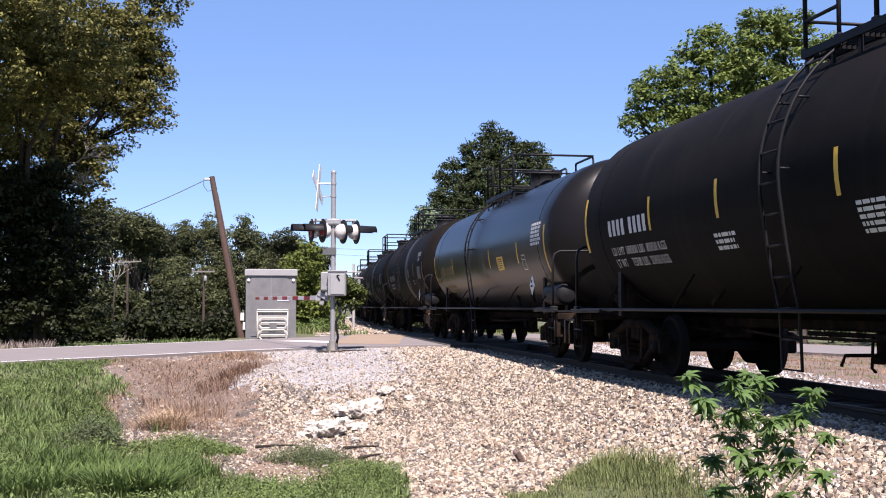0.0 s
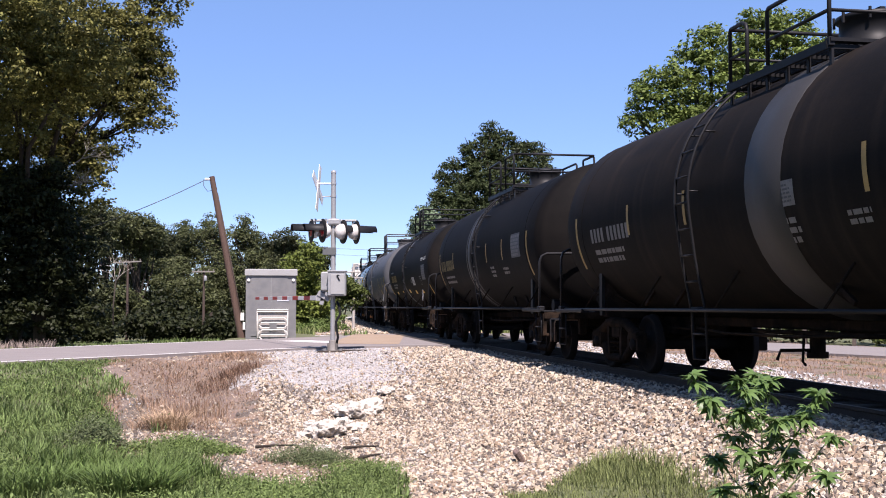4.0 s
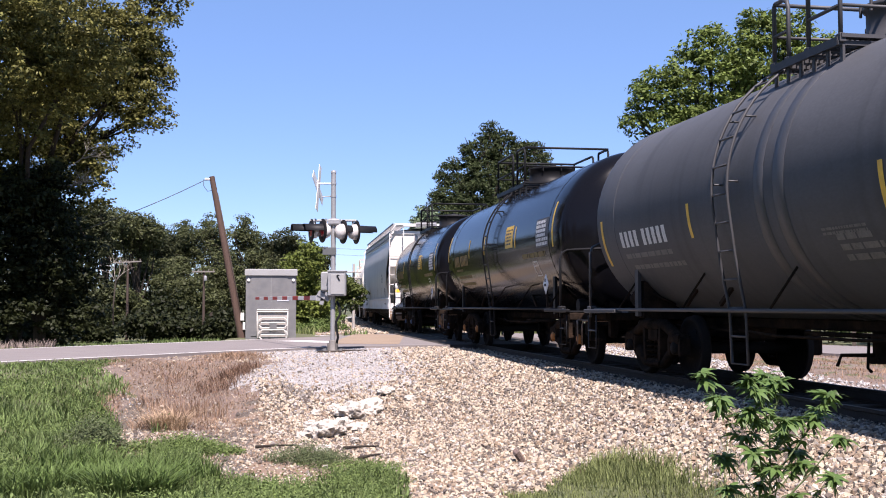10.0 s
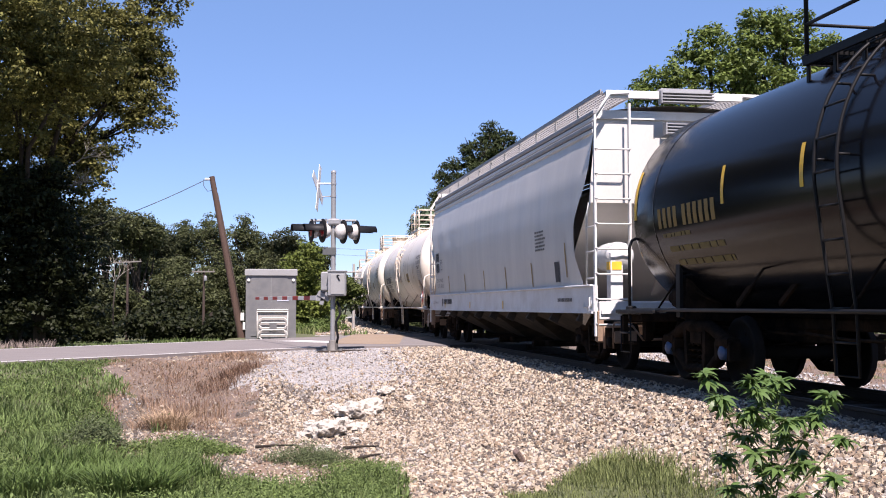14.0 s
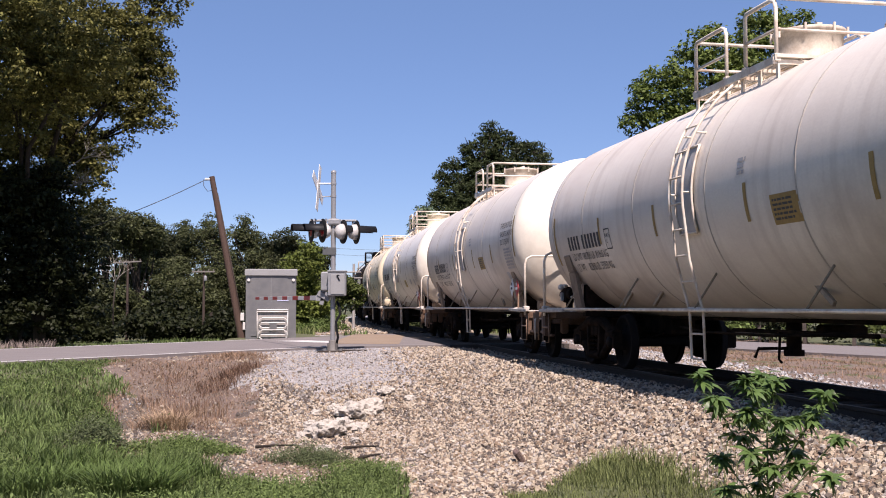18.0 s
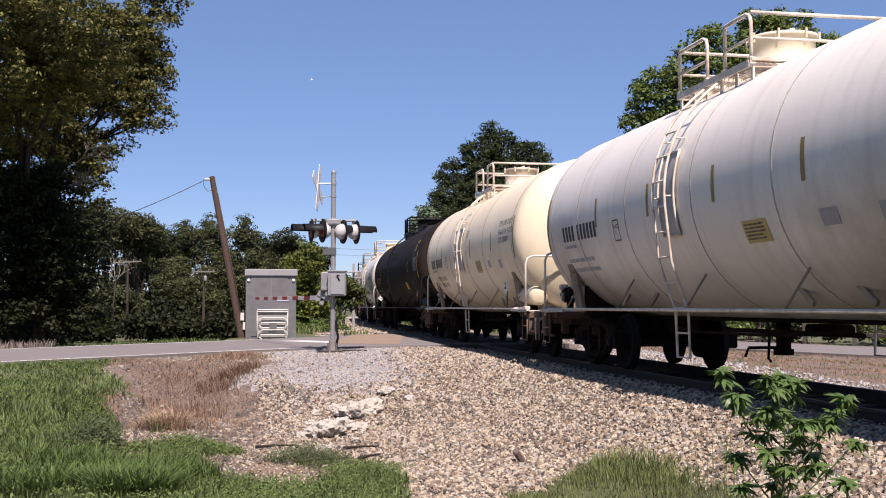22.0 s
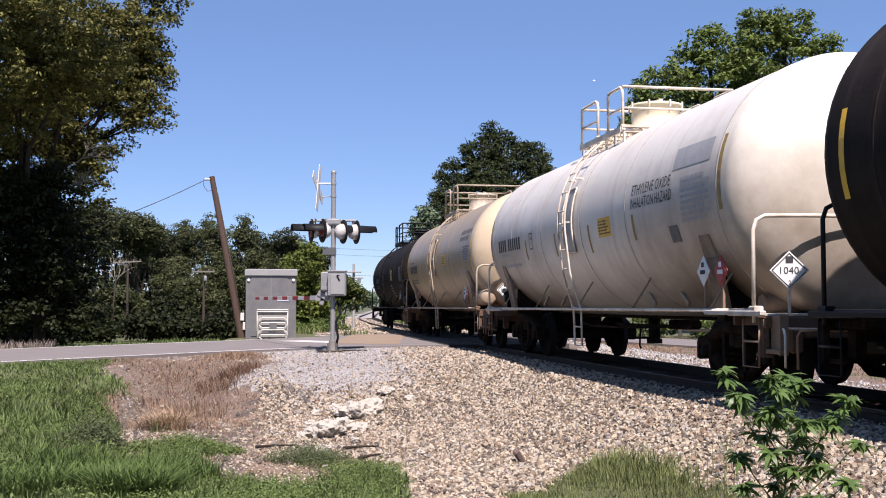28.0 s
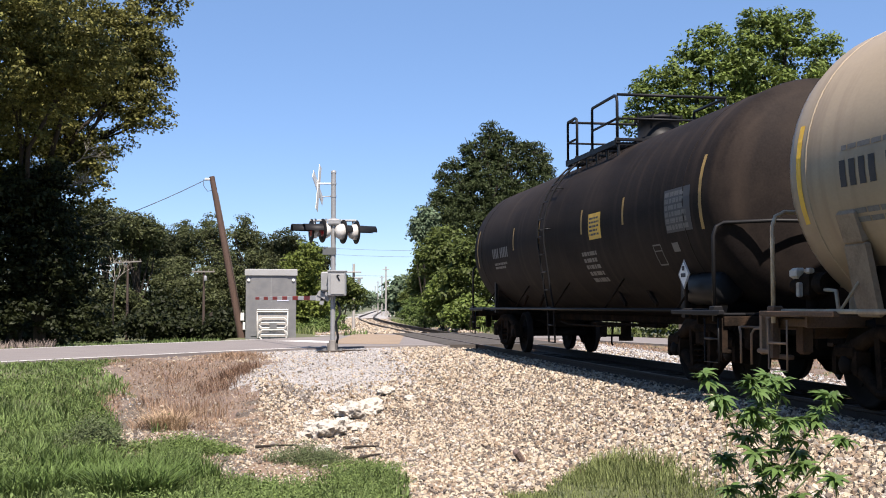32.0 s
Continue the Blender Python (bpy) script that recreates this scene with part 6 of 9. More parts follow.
# What is painted on each car, x along the car. r, e: reflector (x, z0, z1), on the shell or near a head; m: marks (x0, x1, z, h, characters);
# w: words (x0, x1, z, h); l: words in rows; b, y: unreadable print (x0, x1, z0, z1, rows); s: sticker; p: data panel; f: frame; q, g, k: patches; c: clearance mark; d: dash
STENCILS = {
    0: [("e", -6.47, 2.05, 2.92), ("r", -3.52, 2.23, 2.7), ("r", -1.31, 2.23, 2.7), ("r", 1.42, 2.23, 2.7), ("r", 3.55, 2.23, 2.7), ("e", 5.65, 2.05, 2.92), ("m", -5.29, -3.64, 2.36, 0.24, 8), ("w", -5.28, -3.11, 2.01, 0.12, "LD LMT 189300 LBS  85850 KGS"), ("w", -5.27, -3.17, 1.83, 0.12, "LT WT     73700 LBS  33450 KGS"), ("b", -1.55, -0.89, 1.84, 2.07, 3), ("b", 1.67, 2.75, 1.84, 2.17, 5)],
    1: [("e", -6.66, 1.8, 2.67), ("r", -3.6, 2.06, 2.5), ("r", -1.57, 2.06, 2.51), ("r", 1.35, 2.06, 2.5), ("r", 4.21, 2.07, 2.51), ("e", 6.46, 1.76, 2.72), ("m", -5.6, -3.67, 2.17, 0.26, 10), ("b", -5.46, -4.67, 1.87, 1.98, 1), ("b", -5.47, -4.05, 1.67, 1.8, 1), ("b", -5.38, -4.04, 1.55, 1.67, 1), ("b", 0.6, 0.82, 1.84, 2.31, 4), ("s", 2.16, 2.78, 1.98, 2.28), ("p", 5.42, 6.28, 2.34, 2.84, 6), ("f", 4.54, 4.82, 1.93, 2.22)],
    2: [("e", 5.76, 1.75, 2.64), ("r", 3.41, 2.22, 2.68), ("r", 1.4, 2.28, 2.67), ("r", -0.8, 2.22, 2.66), ("r", -2.9, 2.22, 2.66), ("e", -5.4, 1.8, 2.65), ("m", -4.7, -2.9, 2.3, 0.22, 10), ("b", -4.6, -3.2, 1.85, 2.1, 2), ("q", 4.52, 5.32, 2.86, 3), ("q", 4.65, 5.1, 2.7, 2.82), ("p", 4.48, 5.3, 2.1, 2.52, 5), ("f", 3.81, 3.98, 1.79, 2.08), ("s", 1.55, 2.07, 2.22, 2.49), ("b", 1.63, 2.07, 1.82, 2.12, 3), ("b", 2.99, 3.41, 1.93, 2.1, 2)],
    3: [("e", -5.53, 1.8, 2.69), ("r", -3.33, 2.2, 2.64), ("r", -1.25, 2.2, 2.65), ("r", 1.15, 2.2, 2.65), ("r", 2.85, 2.2, 2.65), ("e", 5.15, 1.8, 2.69), ("m", -5.27, -3.42, 2.31, 0.28, 10), ("b", -4.85, -3.47, 1.94, 2.04, 1), ("b", -4.87, -3.47, 1.8, 1.91, 1), ("b", 1.39, 1.87, 1.84, 2.11, 3), ("b", 2.69, 3.2, 1.87, 2.05, 2), ("p", 3.75, 4.55, 2.2, 2.7, 6)],
    4: [("e", -5.87, 1.64, 2.05), ("m", -5.01, -3.31, 2.27, 0.25, 9), ("b", -5.03, -4.22, 2.48, 2.57, 1), ("b", -4.7, -3.35, 1.87, 2.08, 2), ("d", -4.47, -4.16, 1.66, 1.76), ("d", -2.49, -2.17, 1.67, 1.77), ("d", -0.29, 0.04, 1.68, 1.79), ("d", 1.34, 1.71, 1.63, 1.74), ("d", 3.04, 3.49, 1.63, 1.72), ("s", 1.6, 2.26, 1.92, 2.2), ("b", 1.19, 1.51, 2, 2.14, 3), ("w", 4.22, 5.55, 2.75, 0.11, "METHYLENE DIPHENYL DIISOCYANATE"), ("p", 4.4, 5.2, 2.05, 2.55, 6), ("f", 3.76, 4.1, 1.92, 2.18), ("e", 5.65, 1.58, 1.98)],
    5: [("e", -5.48, 1.8, 2.5), ("m", -4.75, -2.91, 2.16, 0.23, 9), ("b", -4.68, -2.9, 1.86, 1.97, 1), ("b", -4.54, -2.64, 1.7, 1.8, 1), ("r", -2.1, 2.04, 2.48), ("r", 0.32, 2.03, 2.49), ("r", 2.23, 2.03, 2.48), ("r", 4.2, 2.02, 2.48), ("e", 5.54, 1.68, 2.48), ("b", 0.99, 1.88, 1.87, 1.96, 2), ("s", 2.51, 3.1, 1.66, 1.93), ("b", 1.21, 2.01, 1.6, 1.9, 3), ("p", 4.51, 5.36, 2.05, 2.55, 6), ("f", 4.19, 4.5, 1.66, 1.94)],
    6: [("e", -5.74, 2.41, 3.11), ("m", -4.82, -2.93, 2.36, 0.27, 10), ("b", -4.69, -3.79, 2.08, 2.17, 1), ("b", -4.59, -2.89, 1.88, 2, 1), ("b", -4.49, -2.79, 1.7, 1.82, 1), ("r", -2.73, 2.39, 2.85), ("r", -0.84, 2.39, 2.85), ("s", 1.43, 2.14, 2.42, 2.89), ("r", 2.36, 2.39, 2.85), ("p", 4.11, 5.06, 2.3, 2.85, 6), ("y", 2.91, 4.71, 2.1, 2.26, 1), ("f", 3.62, 3.97, 1.78, 2.05), ("e", 5.34, 2.27, 3.1)],
    9: [("e", -6, 1.9, 2.75), ("m", -5.27, -3.54, 2.24, 0.23, 10), ("w", -5.17, -3.36, 2.01, 0.12, "LD LMT 180700 LB  81960 KG"), ("w", -5.14, -3.34, 1.83, 0.12, "LT WT     82300 LB  37350 KG"), ("r", -3.53, 2.15, 2.57), ("c", -3.18, 2.22), ("r", -1.16, 2.13, 2.56), ("r", 1.65, 2.12, 2.56), ("b", 1.47, 1.72, 2.65, 2.87, 3), ("s", 2.22, 2.83, 2.04, 2.36), ("r", 4.21, 2.13, 2.56), ("w", 5.21, 6.32, 2.83, 0.12, "ETHYLENE OXIDE"), ("w", 5.21, 6.35, 2.65, 0.12, "INHALATION HAZARD"), ("w", 5.23, 6.1, 2.46, 0.12, "DOT 105J500W"), ("b", 5.38, 6.32, 1.96, 2.4, 7), ("q", 4.73, 5, 1.64, 1.87), ("e", 6.57, 1.9, 2.78)],
    10: [("e", -6.14, 1.9, 3), ("m", -4.62, -2.74, 2.26, 0.25, 10), ("w", -4.64, -2.53, 2.02, 0.13, "LD LMT 179600 LB  81460 KG"), ("w", -4.55, -2.54, 1.82, 0.13, "LT WT     83400 LB  37830 KG"), ("r", -3.78, 2.3, 2.57), ("c", -2.43, 2.21), ("r", -1.35, 2.12, 2.57), ("r", 1.42, 2.11, 2.56), ("b", 1.06, 1.31, 2.65, 2.87, 3), ("s", 2.1, 2.68, 2.05, 2.34), ("r", 3.62, 2.16, 2.57), ("w", 4.7, 5.78, 2.9, 0.12, "ETHYLENE OXIDE"), ("w", 4.7, 5.84, 2.72, 0.12, "INHALATION HAZARD"), ("w", 4.72, 5.56, 2.53, 0.12, "DOT 105J500W"), ("b", 4.96, 5.69, 1.96, 2.42, 7), ("q", 4.62, 4.86, 1.72, 1.92), ("e", 6.01, 2.2, 3.05)],
    11: [("e", -6.1, 2.17, 3.1), ("m", -5.09, -3.24, 2.4, 0.25, 10), ("b", -5.08, -4.37, 2.14, 2.23, 1), ("b", -5.08, -3.69, 1.9, 2, 1), ("b", -5.01, -3.67, 1.74, 1.84, 1), ("r", -3.21, 2.42, 2.87), ("c", -2.32, 2.31), ("r", -0.96, 2.41, 2.86), ("r", 1.2, 2.41, 2.85), ("s", 1.79, 2.38, 1.88, 2.13), ("r", 3.35, 2.42, 2.86), ("q", 3.51, 3.83, 1.96, 2.13), ("q", 4.54, 4.83, 1.9, 2.11), ("w", 4.83, 5.88, 2.83, 0.12, "ETHYLENE OXIDE"), ("w", 4.83, 5.96, 2.66, 0.12, "INHALATION HAZARD"), ("w", 4.84, 5.63, 2.49, 0.12, "DOT 105J500W"), ("b", 5.04, 5.8, 2.01, 2.42, 7), ("e", 6.07, 2.23, 3.09)],
    12: [("e", -6.17, 2.1, 3.05), ("m", -5.12, -3.23, 2.41, 0.25, 10), ("b", -5.07, -4.27, 2.17, 2.25, 1), ("w", -4.88, -3.08, 1.98, 0.12, "LD LMT 180000 LB  81 650 KG"), ("w", -4.88, -3.08, 1.8, 0.12, "LT WT     83000 LB  37 650 KG"), ("r", -3.16, 2.39, 2.85), ("c", -2.5, 2.4), ("r", -0.88, 2.41, 2.88), ("b", 0.47, 0.9, 2.88, 3.1, 3), ("r", 1.11, 2.37, 2.83), ("s", 1.62, 2.23, 1.98, 2.27), ("q", 3.05, 3.34, 2.07, 2.23), ("q", 4.19, 4.47, 2.02, 2.21), ("r", 3.65, 2.42, 2.84), ("w", 4.49, 5.73, 2.97, 0.12, "ETHYLENE OXIDE"), ("w", 4.49, 5.83, 2.78, 0.12, "INHALATION HAZARD"), ("w", 4.51, 5.43, 2.59, 0.12, "DOT 105J500W"), ("e", 5.87, 2.19, 3.05)],
    13: [("e", -8.31, 2.17, 3.02), ("m", -7.31, -5.4, 2.32, 0.3, 10), ("b", -7.25, -6.39, 2.08, 2.17, 1), ("b", -7.31, -6.03, 1.84, 1.94, 1), ("b", -7.16, -5.86, 1.68, 1.78, 1), ("r", -5.12, 2.35, 2.8), ("g", -3.8, 3.16, 2.18, 2.98), ("s", 4.1, 4.62, 1.8, 2.05), ("b", 4.17, 4.46, 1.62, 1.75, 2), ("r", 5.48, 2.4, 2.79), ("f", 6.1, 6.33, 1.82, 2.04), ("p", 7.16, 8.02, 2.38, 2.86, 5), ("q", 7.23, 7.75, 1.97, 2.32), ("l", 7.16, 7.94, 3.17, 0.5, "NON-ODORIZED\nLIQUEFIED\nPETROLEUM\nGAS"), ("e", 8.33, 2.14, 3.05)],
    14: [("e", -6.21, 2.2, 3.1), ("m", -5.51, -3.56, 2.46, 0.25, 10), ("b", -5.41, -4.61, 2.22, 2.3, 1), ("b", -5.41, -3.81, 1.98, 2.08, 1), ("r", -3.13, 2.1, 2.48), ("c", -2.72, 2.44), ("r", -1.02, 2.07, 2.48), ("r", 0.99, 2.04, 2.49), ("s", 1.49, 2.09, 2.25, 2.55), ("r", 3.09, 2.12, 2.49), ("w", 3.07, 4.54, 2.83, 0.15, "ETHYLENE OXIDE"), ("w", 3.04, 4.61, 2.64, 0.15, "INHALATION HAZARD"), ("q", 4.57, 5.77, 2.95, 3.23), ("b", 4.9, 5.84, 2.23, 2.83, 8), ("k", 4.4, 4.7, 2.01, 2.23), ("e", 6.09, 2.31, 3.21)],
    15: [("e", -6.2, 2, 3), ("m", -5.47, -3.74, 2.42, 0.25, 10), ("b", -5.4, -4.5, 2.62, 2.7, 1), ("b", -5.3, -3.9, 1.94, 2.1, 2), ("r", -3.18, 2.22, 2.66), ("r", -1.41, 2.3, 2.75), ("r", 1.48, 2.33, 2.77), ("s", 1.5, 2.16, 2.36, 2.66), ("r", 2.97, 2.6, 2.93), ("b", 4.45, 6, 2.86, 3.2, 2), ("p", 5.07, 6.02, 2.34, 2.76, 6), ("q", 4.38, 4.6, 1.95, 2.16), ("q", 4.85, 5.1, 1.98, 2.14), ("e", 6.18, 2.02, 2.94)],
    16: [("e", -6.7, 2.1, 3), ("m", -5.09, -3.56, 2.36, 0.22, 9), ("b", -5, -3.7, 2, 2.16, 2), ("r", -3.02, 2.35, 2.82), ("r", -0.93, 2.37, 2.81), ("r", 1.86, 2.38, 2.79), ("s", 2.26, 2.89, 2.26, 2.68), ("r", 3.96, 2.39, 2.8), ("p", 5.65, 6.53, 2.15, 2.72, 6), ("f", 5, 5.28, 1.75, 2.02), ("q", 5.7, 5.92, 1.9, 2.02), ("b", 1.68, 2.48, 1.56, 2.1, 5), ("e", 6.85, 2.13, 3.06)],
}
STENCILS[7] = STENCILS[6]
# diamond placards over the leading truck, x and z, and whether red
PLACARDS = {1: [(5.58, 1.6, 0)], 2: [(4.94, 1.58, 0)], 4: [(4.88, 1.56, 0)], 5: [(5.15, 1.56, 0)], 6: [(4.85, 1.6, 0)], 7: [(4.79, 1.6, 0)], 9: [(5.99, 1.5, 0), (6.41, 1.49, 1)], 10: [(5.26, 1.58, 0), (5.71, 1.57, 1)], 11: [(5.20, 1.59, 0), (5.69, 1.57, 1)], 12: [(4.63, 1.6, 0)], 13: [(7.55, 1.58, 1)], 14: [(5.38, 1.62, 0), (5.89, 1.61, 1)], 15: [(5.07, 1.54, 0), (5.48, 1.52, 1)], 16: [(6.28, 1.6, 0)]}


def stuff(ob):
    return tagged(ob, kind="stuff")


def stencil(i, car, sk, mark_m, strip_m, sticker_m, fine_m, patch_m=None, number=""):
    """Paints car i: its marks, reflectors, stickers and panels."""
    dark = i < 9 or i in (13, 16)
    for k, row in enumerate(STENCILS[i]):
        kind, q = row[0], row[1:]
        if kind in "re":
            wide = 0.04 if kind == "r" else 0.045
            at = max(0.06 - sk.knuckle, min(sk.knuckle - 0.06, q[0]))
            part("reflector" if kind == "r" else "end_reflector", MB().grid(lambda a, b: sk.at(at - wide + 2 * wide * a, q[1] + (q[2] - q[1]) * b), 1, 6, False), strip_m, car)
        elif kind == "m":
            sk.characters("car_mark", (q[0] + q[1]) / 2, q[2], q[1] - q[0], q[3], int(q[4]), mark_m, car, "stencilled car marks")
        elif kind in "wl":
            part("lettering", sk.fitted(q[0], q[1], q[2], q[3], q[4]), (M_TEXT_W if i < 9 else M_TEXT_Y) if dark else M_TEXT_K, car, "stencilled wording")
        elif kind in "by":
            stuff(part("fine_lettering", sk.bars((q[0] + q[1]) / 2, (q[2] + q[3]) / 2, q[1] - q[0], q[3] - q[2], int(q[4]), i * 7 + k, 0.4), M_TEXT_YD if kind == "y" else fine_m, car))
        elif kind == "c":
            frame_ = MB()
            for dx, dz, w, h in ((0, 0.15, 0.26, 0.018), (0, -0.15, 0.26, 0.018), (-0.12, 0, 0.018, 0.3), (0.12, 0, 0.018, 0.3)):
                sk.patch(frame_, q[0] + dx, q[1] + dz, w, h, n=2)
            part("clearance_frame", frame_, M_TEXT_K, car)
            part("clearance_mark", sk.words(q[0], q[1] + 0.01, "PLATE\n  C", 0.085), M_TEXT_K, car)
        else:
            x, z, w, h = (q[0] + q[1]) / 2, (q[2] + q[3]) / 2, q[1] - q[0], q[3] - q[2]
            if kind == "s":
                part("sticker", sk.patch(MB(), x, z, w, h), sticker_m, car, "square sticker with small print")
                stuff(part("fine_lettering", sk.bars(x, z, w * 0.86, h * 0.78, 5, i + 60, 0.5), M_PANEL_D, car))
            elif kind == "p":
                part("data_panel", sk.patch(MB(), x, z, w, h), M_PANEL_D if dark else M_PANEL_G, car)
                stuff(part("panel_lettering", sk.bars(x, z, w * 0.94, h * 0.92, int(q[4]), i + 40, 0.3), (M_TEXT_W if i in (1, 6, 7) else M_TEXT_MID) if dark else M_TEXT_MID, car))
            elif kind == "f":
                frame_ = MB()
                for dx, dz, fw, fh in ((0, h / 2, w, 0.02), (0, -h / 2, w, 0.02), (-w / 2, 0, 0.02, h), (w / 2, 0, 0.02, h), (0, h * 0.2, w, 0.015)):
                    sk.patch(frame_, x + dx, z + dz, fw, fh, n=2)
                part("data_frame", frame_, M_TEXT_W if i in (1, 6, 7) else M_TEXT_MID, car)
            elif kind == "d":
                part("reflector", sk.patch(MB(), x, z, w, h), M_YELLOW, car)
            elif kind == "k":
                part("panel", sk.patch(MB(), x, z, w, h), M_TEXT_MID, car, "small dark stencilled square")
            else:
                part("patch", sk.patch(MB(), x, z, w, h, n=6), patch_m or ((M_PATCH if i == 13 else M_TEXT_MID) if dark else M_PANEL_G), car, "repainted patch")
    for x, z, red in PLACARDS.get(i, ()):
        p = part("placard", sk.diamond(MB(), x, z, 0.19, y=-1.5), M_PLACARD_R if red else (M_PANEL_G if i in (2, 16) else M_PLACARD), car, "red diamond placard on a bracket" if red else "white diamond placard on a bracket")
        part("bracket", MB().box((x, -1.47, z - 0.3), (0.05, 0.03, 0.4)), M_IRON if dark else M_RUST_PALE, p)
        if number:
            co, faces = text_mesh(number, 0.13)
            c = (co.min(0) + co.max(0)) / 2
            part("number", MB().add([(x + v[0] - c[0], -1.508, z - 0.01 + v[1] - c[1]) for v in co], faces), M_TEXT_K, p)
            for j in range(5):
                part("stripe", MB().box((x + 0.028 * (j - 2), -1.506, z + 0.085), (0.013, 0.004, 0.05 - 0.018 * abs(j - 2))), M_TEXT_K, p)
        else:
            part("rim", sk.diamond(MB(), x, z, 0.15, y=-1.506), M_PLACARD_R if red else M_PLACARD, p)
            part("symbol", MB().box((x, -1.51, z + 0.06), (0.07, 0.006, 0.06)), M_PLACARD if red else M_TEXT_K, p)
            part("class_mark", MB().box((x, -1.51, z - 0.03), (0.14, 0.006, 0.05)), M_PLACARD if red else M_TEXT_K, p)


def black_car(i, label, paint, mark_m, strip_m=None, sticker_m=None, fine_m=None, number="", trim=None, **kw):
    car, sk, half = tank_car(label, LEN[i], paint=paint, trim=trim or M_BLACK, **kw)
    stencil(i, car, sk, mark_m, strip_m or M_YELLOW, sticker_m or M_YELLOW, fine_m or M_TEXT_FAINT, number=number)
    cars.append((car, i))
    return car


M_TRIM_WHITE = mat("car_trim", (0.7, 0.64, 0.54), 0.5, vary=0.1, scale=6, dirt=(0.36, 0.23, 0.15), dirt_amount=0.7, dirt_scale=4)
M_TRIM_SOILED = mat("rust_stained_trim", (0.42, 0.35, 0.26), 0.6, vary=0.2, scale=6, dirt=(0.16, 0.1, 0.065), dirt_amount=0.8, dirt_scale=4)
M_PLATFORM = mat("stained_white_platform", (0.5, 0.47, 0.42), 0.6, vary=0.2, scale=5, dirt=(0.24, 0.16, 0.11), dirt_amount=0.8, dirt_scale=4)
M_BAND_SOFT = mat("paler_soot_band", (0.019, 0.0175, 0.0165), 0.6, vary=0.3, scale=1.5)
M_BAND_DARK = mat("dark_spill_streak", (0.045, 0.046, 0.05), 0.5, vary=0.3, scale=1.5)


def white_car(i, label, paint, strip_m=M_OCHRE, placard=None, placard_y=-1.12, reservoir=False, sticker_m=M_OCHRE, head=None, trim=None, plate_z=2.1, **kw):
    L = LEN[i]
    e = L / 2 - 0.6
    car, sk, half = tank_car(label, L, paint=paint, trim=trim or M_TRIM_WHITE, dome=(0.42, 0.5), rail_z=4.8, seams=(-e * 0.62, -e * 0.28, e * 0.08, e * 0.4), plate_z=plate_z, keel=0.06, end_paint=M_RUST if paint is M_CAR_SOILED else M_PLATFORM, head_tone=head, air_tank=reservoir, seam_paint=M_GRIME if paint in (M_CAR_SOILED, M_CAR_CREAM) else M_SEAM, skirt=0.26, overhang=0.7, bulge=0.36, dome_paint=M_HEAD_CREAM if paint in (M_CAR_BRIGHT, M_CAR_STAINED) else M_DOME, plate=M_GRIME if paint is M_CAR_SOILED else M_PANEL_G, **kw)
    stencil(i, car, sk, M_TEXT_K, strip_m, sticker_m, M_PANEL_G if paint is not M_CAR_SOILED else M_TEXT_MID)
    if placard:
        # hangs on the handrail and faces along the track
        d = 0.215
        turn = pose(half - 0.68, placard_y, 1.57, 0, 0, 75)
        p = part("placard", MB().add([(-d, 0, 0), (0, 0, -d), (d, 0, 0), (0, 0, d), (-d, 0.01, 0), (0, 0.01, -d), (d, 0.01, 0), (0, 0.01, d)], [(0, 1, 2, 3), (7, 6, 5, 4), (0, 4, 5, 1), (1, 5, 6, 2), (2, 6, 7, 3), (3, 7, 4, 0)]), M_PLACARD, car, "white diamond placard reading 1040", m=turn)
        co, faces = text_mesh(placard, 0.115)
        c = (co.min(0) + co.max(0)) / 2
        part("number", MB().add([(q[0] - c[0], -0.006, q[1] - c[1]) for q in co], faces), M_TEXT_K, p)
        part("symbol", MB().box((0, -0.004, 0.12), (0.08, 0.006, 0.07)), M_TEXT_K, p)
        co, faces = text_mesh("2", 0.07)
        part("class_mark", MB().add([(q[0] - co[:, 0].mean(), -0.006, q[1] - 0.16) for q in co], faces), M_TEXT_K, p)
        for a, b in (((-1, 0), (0, 1)), ((0, 1), (1, 0)), ((1, 0), (0, -1)), ((0, -1), (-1, 0))):
            part("rim", MB().tube([(0.19 * a[0], -0.002, 0.19 * a[1]), (0.19 * b[0], -0.002, 0.19 * b[1])], 0.006, 4), M_TEXT_K, p)
        part("bracket", MB().box((0, 0.03, -0.34), (0.03, 0.02, 0.3)), trim or M_TRIM_WHITE, p)
    cars.append((car, i))
    return car


def sized(r):
    """Radius and axis height of a tank whose belly hangs a metre over the rails."""
    return {"r": r, "cz": 1.0 + r}


black_car(0, "satin black tank car with white stencilled marks and yellow reflectors", M_CAR_MATT, M_TEXT_W, fine_m=M_TEXT_W, air_tank=False, ladder_x=0.30, hoops=(-0.15, 0.55, 1.25, 2.55), dome_x=1.85, overhang=0.68, **sized(1.54))
black_car(1, "glossy black tank car with dull yellow marks and a yellow sticker", M_CAR_SEMI, M_TEXT_YD, fine_m=M_TEXT_YD, ladder_x=-0.74, hoops=(-1.19, -0.57, 0.27, 1.73), dome_x=0.98, overhang=0.68, **sized(1.495))
black_car(2, "brownish matt black tank car with a worn paler band", M_CAR_BROWN, M_TEXT_FAINT, strip_m=M_OCHRE, sticker_m=M_TEXT_FAINT, bands=((1.39, 0.85, M_BAND_SOFT),), ladder_x=-0.55, hoops=(-0.57, -0.09, 0.45, 1.86), dome_x=1.09, overhang=0.68, **sized(1.54))
